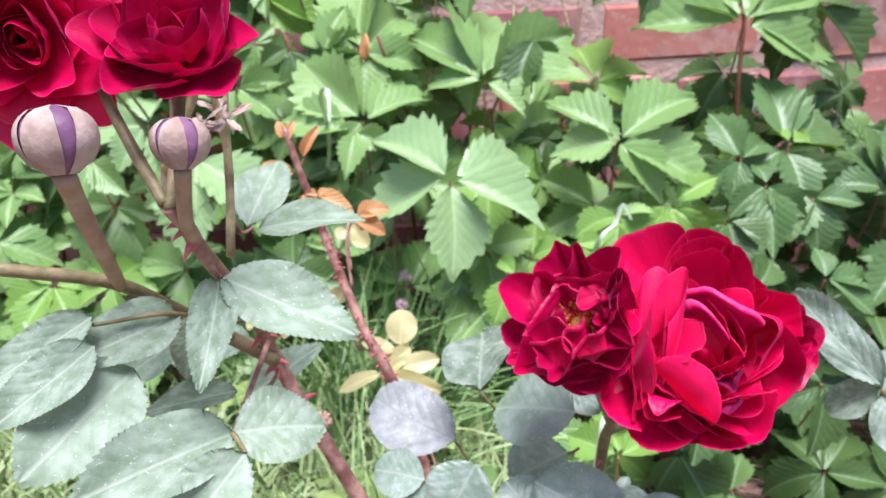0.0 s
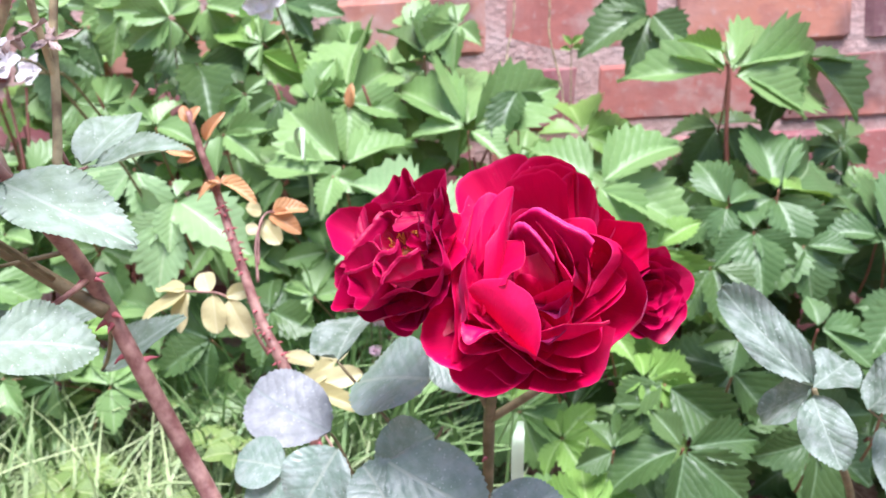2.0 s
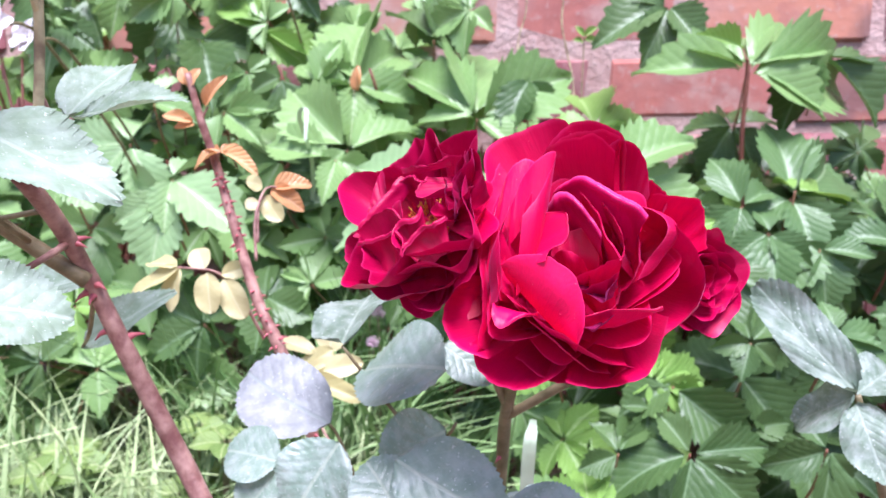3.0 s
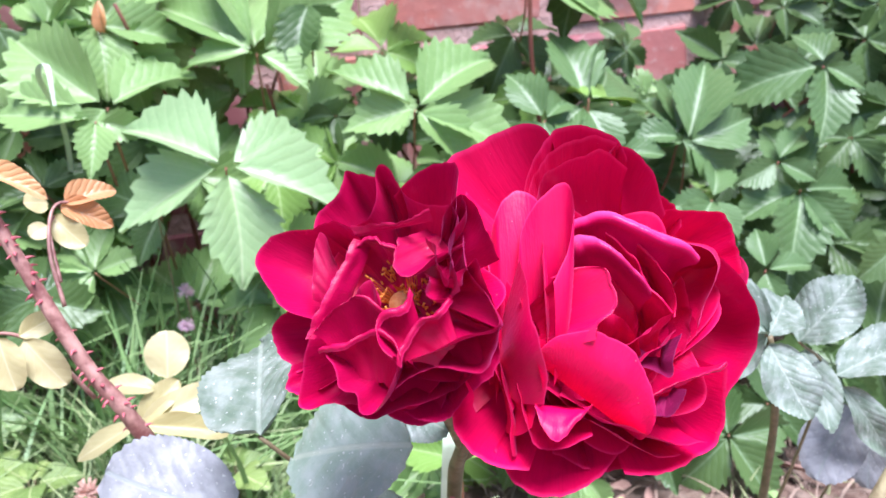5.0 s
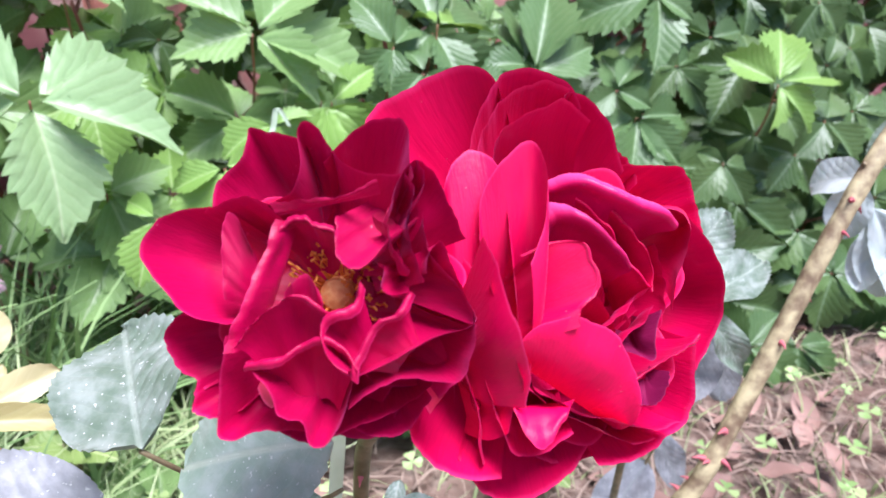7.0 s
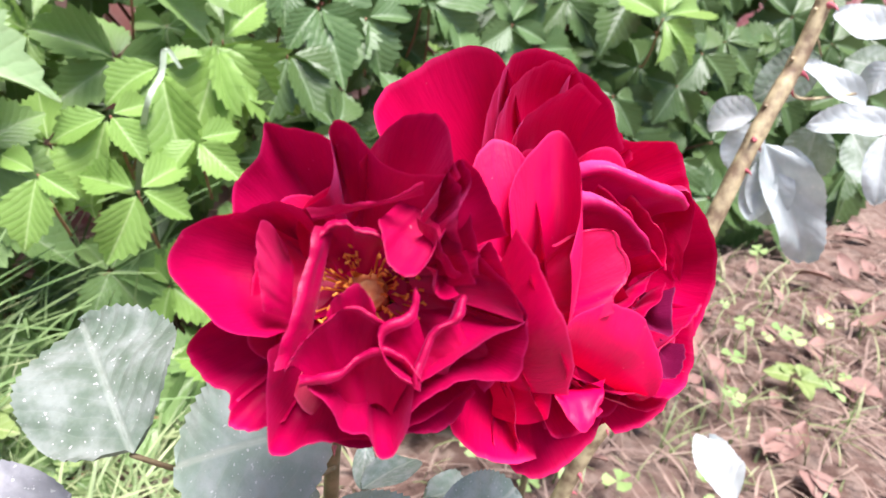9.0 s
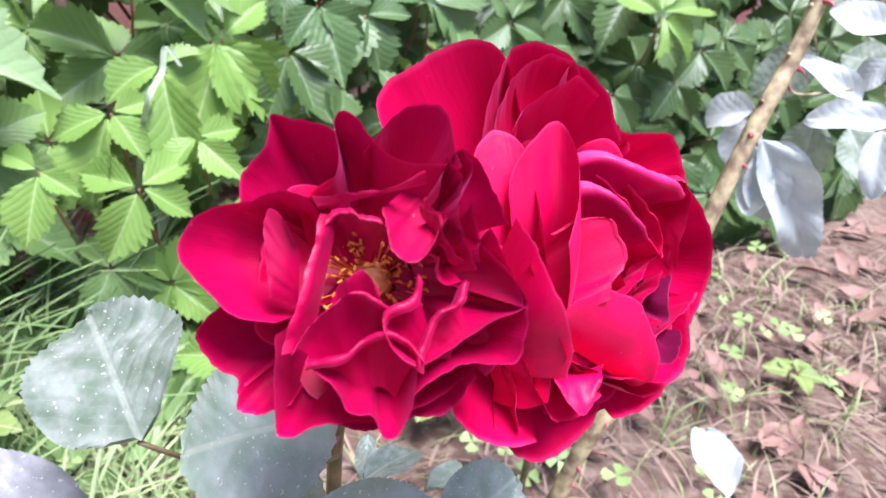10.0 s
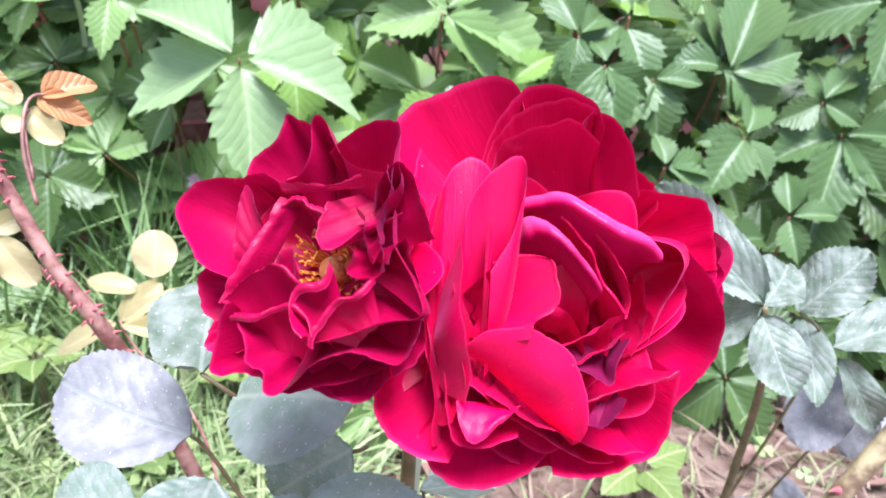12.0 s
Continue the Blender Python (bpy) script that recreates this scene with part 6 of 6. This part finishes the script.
# a dry tendril, a sprout on the bricks, a folded young leaf and a lime-green finger
stem("stem", [(0.1433, 0.9120, 0.5379), (0.1472, 0.9120, 0.4996), (0.1479, 0.9100, 0.4701), (0.1568, 0.9080, 0.4372), (0.1653, 0.9000, 0.4071), (0.1700, 0.8800, 0.3600)], 0.0010, 0.0012, CANE_TAN, vine_at(0.15), 0.05)
stem("stem", [(0.1050, 0.9120, 0.5246), (0.1054, 0.9120, 0.4794), (0.0998, 0.9100, 0.4495), (0.1010, 0.8800, 0.4000)], 0.0008, 0.0010, CANE_TAN, vine_at(0.10), 0.05)
sprout = stem("stem", [(0.1760, 0.8800, 0.3700), (0.1745, 0.9000, 0.4369), (0.1734, 0.9000, 0.4570)], 0.0009, 0.0006, CANE_GREEN, vine_at(0.175), 0.0)
for base, tip in (((0.1734, 0.9000, 0.4558), (0.1644, 0.8950, 0.4667)), ((0.1734, 0.9000, 0.4558), (0.1862, 0.8950, 0.4683)), ((0.1736, 0.9000, 0.4519), (0.1897, 0.8950, 0.4543)), ((0.1731, 0.9000, 0.4493), (0.1625, 0.8950, 0.4525))):
    blade(sprout, YOUNG, base, tip, (-0.08, -0.86, 0.50), 0.0075)
bud_stalk = stem("stem", [(-0.0560, 0.7480, 0.3500), (-0.0521, 0.7420, 0.3723)], 0.0008, 0.0007, PETIOLE, vine_at(-0.05), 0.0)
blade(bud_stalk, ROSE_ORANGE_BLADES, (-0.0521, 0.7420, 0.3723), (-0.0494, 0.7350, 0.3942), (0.17, -0.82, 0.55), 0.011)
blade(bud_stalk, ROSE_ORANGE_BLADES, (-0.0478, 0.7380, 0.3723), (-0.0529, 0.7300, 0.3906), (-0.4, -0.80, 0.40), 0.009)
lime_stalk = stem("stem", [(0.3041, 0.7350, 0.4213), (0.3018, 0.7400, 0.4302)], 0.0009, 0.0008, PETIOLE, vine_at(0.30), 0.0)
blade(lime_stalk, YOUNG, (0.3018, 0.7400, 0.4302), (0.2615, 0.7150, 0.4428), (-0.21, -0.83, 0.51), 0.017)

fill = random.Random(21)
def leaf_tone(x, z):
    """young, ordinary or dark leaf: darker green low and further along the wall, where hedge shade is put into the
    colour
    """
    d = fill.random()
    # old: share of leaves given the darker green that stands for shade
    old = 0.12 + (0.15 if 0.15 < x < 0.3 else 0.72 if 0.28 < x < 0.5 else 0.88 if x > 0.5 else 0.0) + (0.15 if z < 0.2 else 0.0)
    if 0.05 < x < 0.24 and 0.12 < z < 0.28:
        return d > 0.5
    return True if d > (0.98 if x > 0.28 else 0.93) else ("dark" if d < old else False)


def open_ground(x, y):
    return (x < 0.06 and y < 0.60) or (-0.15 < x < 0.05 and y < 0.66)

for layer, (gap, back) in enumerate(((0.058, 0.060), (0.064, 0.110))):
    x = -0.58
    while x < 1.34:
        y = 0.50 if x < 0.5 else 0.46
        while y < 0.88:
            px, py = x + fill.uniform(-0.02, 0.02), y + fill.uniform(-0.02, 0.02)
            z = 1.1 * (py - 0.43) if x < 0.5 else 1.1 * (py - 0.43 + min(0.05, (x - 0.5) * 0.3))
            py, z = py + back * 0.8, z - back * 0.5
            y += gap if px < 0.5 else gap * 1.1
            if z > top_of_hedge(px) + fill.uniform(-0.04, 0.02) or py > 0.90 or z < 0.02 or open_ground(px, py):
                continue
            size = fill.uniform(0.044, 0.064) * (1.12 if px < 0.12 else 0.95 if px < 0.5 else 1.18)
            az = fill.uniform(-2.6, 2.6)
            face = Vector((fill.uniform(-0.35, 0.35), -0.72 + fill.uniform(-0.2, 0.2), 0.66 + fill.uniform(-0.3, 0.25))).normalized()
            if px > 0.4:
                face = (face + Vector((-0.45, 0, 0))).normalized()
            down = Vector((math.sin(az), 0, -math.cos(az)))
            down = (down - face * down.dot(face)).normalized()
            creeper_leaf(vine_at(px), (px, py, z), Vector((px, py, z)) + down * size, face, "star" if fill.random() < 0.22 else "fan", fill.uniform(0.48, 0.6), leaf_tone(px, z), fill.randrange(10 ** 6))
        x += gap

# leaves deep in the hedge, close to the wall; the dark ones hold its shade in their colour
x = -0.58
while x < 1.34:
    z = 0.03
    while z < top_of_hedge(x) + (0.025 if x < 0.06 else -0.05):
        px, py, pz = x + fill.uniform(-0.02, 0.02), 0.80 + fill.uniform(-0.05, 0.05), z + fill.uniform(-0.02, 0.02)
        if px < 0.06 and pz < 0.24:
            z += 0.085
            continue
        az = fill.uniform(-2.0, 2.0)
        face = Vector((fill.uniform(-0.4, 0.4), -0.9, 0.4 + fill.uniform(-0.3, 0.3))).normalized()
        down = Vector((math.sin(az), 0, -math.cos(az)))
        down = (down - face * down.dot(face)).normalized()
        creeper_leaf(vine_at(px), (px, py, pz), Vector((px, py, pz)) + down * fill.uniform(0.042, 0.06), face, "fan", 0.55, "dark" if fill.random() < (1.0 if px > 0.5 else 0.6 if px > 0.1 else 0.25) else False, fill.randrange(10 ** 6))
        z += 0.085
    x += 0.07

# ---- low growth on the bed ----
def strips(name, count, region, height, width, lean, material, label, category, seed, flat=0.0):
    r = random.Random(seed)
    verts, faces = [], []
    for k in range(count):
        x, y = region(r)
        h, w, a = r.uniform(*height), r.uniform(*width), r.uniform(0, 6.28)
        d = Vector((math.cos(a), math.sin(a), 0))
        s = Vector((-d.y, d.x, 0))
        l = r.uniform(*lean) * h
        z0 = r.uniform(0, flat)
        n0, n = len(verts), 5
        for i in range(n + 1):
            t = i / n
            p = Vector((x, y, z0 - 0.004)) + d * (l * t * t) + Vector((0, 0, h * (t - (0.35 if lean[1] > 0.6 else 0.1) * t * t * min(1.5, l / h))))
            if flat:
                p = Vector((x, y, z0)) + d * (h * t) + s * (l * 0.3 * math.sin(t * 3)) + Vector((0, 0, 0.006 * math.sin(t * 3.1)))
            q = s * (w * (1 - t ** 2 * 0.95)) * 0.5
            verts += [p - q, p + q + Vector((0, 0, w * 0.15))]
        for i in range(n):
            b = n0 + 2 * i
            faces.append((b, b + 1, b + 3, b + 2))
    ob = new(name, mesh_of(name, verts, faces, material))
    return tagged(ob, label, category, kind="stuff")


strips("grass_tuft", 520, lambda r: (r.gauss(-0.03, 0.06), r.gauss(0.66, 0.045)), (0.12, 0.24), (0.0028, 0.0058), (0.2, 0.9), TUFT, "green tuft of long thin grass before the creeper", "grass", 1)
strips("lawn_grass", 5200, lambda r: (r.uniform(-0.45, 0.12), r.uniform(0.34, 0.72)), (0.03, 0.10), (0.0014, 0.0042), (0.3, 1.4), GRASS, "short mixed grass on the bed", "grass", 2)
strips("tall_grass", 950, lambda r: (r.uniform(-0.42, 0.04), r.uniform(0.46, 0.74)), (0.07, 0.17), (0.0022, 0.0050), (0.2, 1.0), GRASS, "tall pale grass between the bushes and the creeper", "grass", 12)
strips("sparse_grass", 620, lambda r: (r.uniform(0.10, 0.75), r.uniform(0.25, 0.52)), (0.015, 0.05), (0.0012, 0.003), (0.3, 1.2), DULL_GRASS, "sparse short grass between dry litter", "grass", 3)
strips("straw", 3200, lambda r: (r.uniform(-0.45, 0.95), r.uniform(0.12, 0.72)), (0.02, 0.08), (0.0010, 0.0026), (0.0, 0.3), STRAW, "dry straw and grass litter on the soil", "straw", 4, 0.012)


def clover_leaves(count, region, seed):
    r = random.Random(seed)
    verts, faces = [], []
    for k in range(count):
        x, y = region(r)
        z, s, a0 = r.uniform(0.008, 0.045), r.uniform(0.005, 0.011), r.uniform(0, 6.28)
        tilt = Vector((r.uniform(-0.4, 0.4), r.uniform(-0.6, 0.2), 1)).normalized()
        u = tilt.orthogonal().normalized()
        v = tilt.cross(u)
        for j in range(3):
            a = a0 + 2.094 * j
            d = u * math.cos(a) + v * math.sin(a)
            e = tilt.cross(d)
            n0 = len(verts)
            c = Vector((x, y, z))
            verts.append(c)
            for i in range(7):
                t = -0.95 + 1.9 * i / 6
                verts.append(c + d * s * (1.0 - 0.35 * t * t - (0.12 if i == 3 else 0)) + e * s * 0.62 * t + tilt * s * 0.18 * abs(t))
            for i in range(6):
                faces.append((n0, n0 + 1 + i, n0 + 2 + i))
    ob = new("clover_patch", mesh_of("clover_patch", verts, faces, CLOVER))
    return tagged(ob, "low clover and small weeds among the grass", "clover", kind="stuff")


clover_leaves(900, lambda r: (r.uniform(-0.42, 0.08), r.uniform(0.36, 0.64)), 5)
clover_leaves(45, lambda r: (r.uniform(0.15, 0.7), r.uniform(0.28, 0.50)), 6)


def dead_leaves(count, region, seed):
    r = random.Random(seed)
    verts, faces = [], []
    for k in range(count):
        x, y = region(r)
        s, a = r.uniform(0.010, 0.026), r.uniform(0, 6.28)
        m = pose(x, y, r.uniform(0.006, 0.016), r.uniform(-25, 25), r.uniform(-25, 25), math.degrees(a))
        n0 = len(verts)
        for i in range(6):
            t = i / 5
            w = 0.42 * math.sin(math.pi * min(0.97, t * 0.9 + 0.06)) * r.uniform(0.7, 1.1)
            c = 0.35 * math.sin(t * 3 + a)
            for q in (-1, 0, 1):
                verts.append(m @ Vector((q * w * s, (t - 0.5) * s * 1.5, (abs(q) * 0.3 + c) * s * 0.5)))
        for i in range(5):
            for q in range(2):
                b = n0 + 3 * i + q
                faces.append((b, b + 1, b + 4, b + 3))
    ob = new("leaf_litter", mesh_of("leaf_litter", verts, faces, DRY_LEAF))
    return tagged(ob, "curled dead leaves lying on the soil", "leaf litter", kind="stuff")


dead_leaves(150, lambda r: (r.uniform(0.15, 0.95), r.uniform(0.25, 0.70)), 8)


def clover_flower(at, material, label, size=0.011):
    at = Vector(at)
    t = thing("clover", (at.x, at.y, 0), label, "clover")
    stem("stem", [(at.x, at.y, -0.005), (at.x + 0.006, at.y + 0.004, at.z * 0.5), at], 0.0009, 0.0007, CANE_GREEN, t, 0.0, "", 6)
    r = random.Random(int(at.x * 9999))
    verts, faces = [], []
    for k in range(70):
        h, a = r.uniform(-0.5, 1), r.uniform(0, 6.28)
        q = math.sqrt(max(0.0, 1 - h * h))
        d = Vector((q * math.cos(a), q * math.sin(a), h))
        v, f = tube([d * size * 0.15, d * size * 0.42, d * size * 0.62 + Vector((0, 0, size * 0.08))], size * 0.07, size * 0.03, 4, 2)
        n0 = len(verts)
        verts += v
        faces += [tuple(i + n0 for i in g) for g in f]
    child("flower_head", mesh_of("flower_head", verts, faces, material), t, Matrix.Translation((0, 0, at.z)))


clover_flower((-0.0030, 0.6550, 0.1780), PINK, "pink clover flower standing in the grass tuft")
clover_flower((-0.0045, 0.6450, 0.1536), PINK, "small pink clover flower low in the grass tuft", 0.010)
clover_flower((-0.0163, 0.6600, 0.2447), DULL_PINK, "fading brownish pink clover flower", 0.013)
clover_flower((-0.0628, 0.8000, 0.3846), DULL_PINK, "withered pinkish flower head among the creeper", 0.018)
clover_flower((-0.1022, 0.7800, 0.3984), WHITE, "small whitish flower head among the creeper", 0.011)
clover_flower((-0.0502, 0.5000, 0.1144), DULL_PINK, "low faded clover flower in the grass", 0.012)


def weed(at, size, label, seed):
    r = random.Random(seed)
    at = Vector(at)
    t = thing("weed", (at.x, at.y, 0), label, "weed")
    for k in range(5):
        a = 6.28 * k / 5 + r.uniform(-0.4, 0.4)
        d = Vector((math.cos(a), math.sin(a), 0.15))
        base = at + d * size * 0.15
        lf = stem("leaf", [(at.x, at.y, -0.003), (at + base) / 2 - Vector((0, 0, at.z * 0.3)), base], 0.0007, 0.0005, CANE_GREEN, t, 0.0, "", 5)
        blade(lf, WEED_BLADES, base, at + d * size * r.uniform(0.8, 1.1), (0, -0.4, 0.9), size * 0.7)


bed = random.Random(77)
for k in range(9):
    weed((bed.uniform(-0.26, 0.03), bed.uniform(0.46, 0.60), bed.uniform(0.04, 0.085)), bed.uniform(0.024, 0.036), "low broad-leaved weed in the short grass", 40 + k)
weed((-0.3248, 0.6409, 0.0500), 0.036, "low broad-leaved weed in the short grass", 7)
weed((-0.2508, 0.6191, 0.0300), 0.030, "low broad-leaved weed in the short grass", 8)
weed((-0.2313, 0.7253, 0.0500), 0.032, "low broad-leaved weed in the short grass", 9)
weed((-0.1879, 0.5821, 0.0300), 0.026, "low broad-leaved weed in the short grass", 10)
weed((-0.1661, 0.6636, 0.0500), 0.030, "low yellow-green weed with rounded leaves", 1)
weed((-0.3160, 0.6345, 0.0300), 0.034, "low yellow-green weed with rounded leaves", 2)
weed((0.4068, 0.5958, 0.0300), 0.040, "low yellow-green weed with rounded leaves", 3)
weed((0.5588, 0.3282, 0.0200), 0.026, "low yellow-green weed with rounded leaves", 4)
weed((0.2986, 0.4608, 0.0400), 0.040, "low yellow-green weed with rounded leaves", 6)
for k, (x, y) in enumerate(((-0.129, 0.572), (-0.096, 0.550), (-0.280, 0.654), (-0.188, 0.654))):
    weed((x, y, 0.095), 0.026 + 0.004 * (k % 3), "low yellow-green weed with rounded leaves", 60 + k)

# wide pale grass blades and white blossoms
def wide_blade(points, width, label):
    t = thing("grass_blade", points[0], label, "grass blade")
    line = smooth_line([Vector(p) - Vector(points[0]) for p in points], 6)
    v, f = [], []
    for i, p in enumerate(line):
        w = width * (1 - (i / (len(line) - 1)) ** 6 * 0.5)
        v += [p + Vector((-w / 2, 0, 0)), p + Vector((0, w * 0.18, 0)), p + Vector((w / 2, 0, 0))]
    for i in range(len(line) - 1):
        for q in range(2):
            f.append((3 * i + q, 3 * i + q + 1, 3 * i + q + 4, 3 * i + q + 3))
    child("blade", mesh_of("blade", v, f, PALE_GRASS), t)


wide_blade([(0.1288, 0.3967, -0.0050), (0.1190, 0.3200, 0.2009), (0.1189, 0.3150, 0.2343)], 0.0052, "broad pale green grass blade beside the rose stem")
wide_blade([(-0.1294, 0.7747, -0.0050), (-0.1000, 0.7600, 0.2149), (-0.0830, 0.7150, 0.2950), (-0.0744, 0.6400, 0.3422), (-0.0659, 0.6300, 0.3499), (-0.0629, 0.6200, 0.3250)], 0.004, "bent pale grass blade among creeper leaves")
wide_blade([(0.1925, 0.8508, -0.0050), (0.1597, 0.6000, 0.2174), (0.1760, 0.6000, 0.2499), (0.1809, 0.6000, 0.2661), (0.1888, 0.6000, 0.2530)], 0.004, "bent pale grass blade among creeper leaves")


def white_blossom(at, facing, size, label):
    b = thing("white_rose_bloom", (at[0], at[1], 0.0), label, "rose bloom")
    stem("stem", [(at[0], at[1] + 0.20, -0.005), (at[0] + 0.01, at[1] + 0.19, at[2] * 0.6), (at[0], at[1] + 0.06, at[2] * 0.97), at], 0.0016, 0.0011, CANE_GREEN, b)
    f = Vector(facing).normalized()
    x = Vector((0, 0, 1)).cross(f).normalized()
    m = Matrix((x, f.cross(x), f)).transposed().to_4x4()
    m.translation = Vector((0, 0, at[2]))
    for k in range(9):
        inner = k > 4
        me = petal_mesh(WHITE, 72 * k + (36 if inner else 0), 0.001, 0, 82, 30 if inner else 58, 30 if inner else 70, size * (0.7 if inner else 1), size * 0.95, size * 0.5, size * 0.05, 3.0, k, 1.0, 60 + k)
        child("petal", me, b, m)


white_blossom((-0.1250, 0.7000, 0.4680), (0.2, -0.8, -0.4), 0.019, "white rose bloom hanging before the wall")
white_blossom((-0.2353, 0.5000, 0.3903), (0.2, -0.9, 0.1), 0.014, "white rose bloom beside the creeper")
white_blossom((-0.2547, 0.5600, 0.3874), (-0.2, -0.9, 0.3), 0.013, "white rose bloom beside the creeper")

def nettle(x, y, height, pairs, seed):
    r = random.Random(seed)
    at = Vector((x, y, 0))
    t = thing("nettle", (at.x, at.y, 0), "upright nettle-like weed with pale toothed leaves in pairs", "weed")
    stem("stem", [(at.x, at.y, -0.005), (at.x + 0.01, at.y, height * 0.5), (at.x, at.y - 0.01, height)], 0.0016, 0.0010, CANE_GREEN, t, 0.0, "", 7)
    for k in range(pairs):
        z = height * (1 - 0.10 * k)
        a0 = r.uniform(0, 3.1)
        for side in (0, math.pi):
            a, l = a0 + side, r.uniform(0.028, 0.042) * (0.6 + 0.15 * k)
            base = Vector((at.x, at.y - 0.01 * z / height, z))
            tip = base + Vector((math.cos(a) * 0.85, math.sin(a) * 0.6 - 0.3, -0.35)) * l
            blade(t, CREEPER_YOUNG_BLADES if k % 2 else CREEPER_BLADES, base, tip, (0, -0.7, 0.7), l * 0.6, "leaf")


nettle(-0.2468, 0.7848, 0.4343, 4, 4)
nettle(-0.2661, 0.7772, 0.4039, 3, 9)

# ---- bricks ----
def brick_mesh(seed):
    r = random.Random(seed)
    bm = bmesh.new()
    bmesh.ops.create_cube(bm, size=1.0)
    bmesh.ops.bevel(bm, geom=list(bm.edges), offset=0.045, segments=1, affect="EDGES")
    for v in bm.verts:
        v.co += Vector((r.uniform(-0.022, 0.022), r.uniform(-0.02, 0.02), r.uniform(-0.055, 0.055)))
    me = bpy.data.meshes.new("brick")
    bm.to_mesh(me)
    bm.free()
    me.materials.append(BRICK)
    return me


BRICKS = [brick_mesh(s) for s in range(10)]
br = random.Random(3)
rest_v, rest_f = [], []
ROW_Z = 0.3865
for row in range(-5, 14):
    zc = ROW_Z + PITCH * row
    if zc < -0.1 or zc > 1.40:
        continue
    if row == 0:
        edges = [0.010, 0.221, 0.431, 0.640]
    elif row == 1:
        edges = [-0.100, 0.111, 0.320, 0.530]
    else:
        e0 = 0.01 + (0.10 if row % 2 else 0.0) + br.uniform(-0.02, 0.02)
        edges = [e0, e0 + 0.21, e0 + 0.42]
    while edges[-1] < 2.2:
        edges.append(edges[-1] + br.choice((0.200, 0.208, 0.214, 0.105)))
    while edges[0] > -1.3:
        edges.insert(0, edges[0] - br.choice((0.200, 0.208, 0.214, 0.105)))
    for a, b in zip(edges, edges[1:]):
        w = b - a - JOINT - br.uniform(0, 0.006)
        m = COURSE_TILT @ Matrix.Translation(((a + b) / 2, WALL_Y + 0.055 + br.uniform(-0.003, 0.003), zc + br.uniform(-0.002, 0.002))) @ pose(0, 0, 0, 0, br.uniform(-0.6, 0.6), br.uniform(-0.6, 0.6)) @ Matrix.Diagonal((w, 0.11, BRICK_H * br.uniform(0.96, 1.04), 1))
        me = BRICKS[br.randrange(10)]
        if -0.55 < a < 1.15 and 0.2 < zc < 0.95:
            child("brick", me, wall_north, m)
        else:
            n0 = len(rest_v)
            rest_v += [m @ v.co for v in me.vertices]
            rest_f += [tuple(i + n0 for i in p.vertices) for p in me.polygons]
far_bricks = child("brickwork", mesh_of("brickwork", rest_v, rest_f, BRICK, False), wall_north)
far_bricks["kind"] = "stuff"
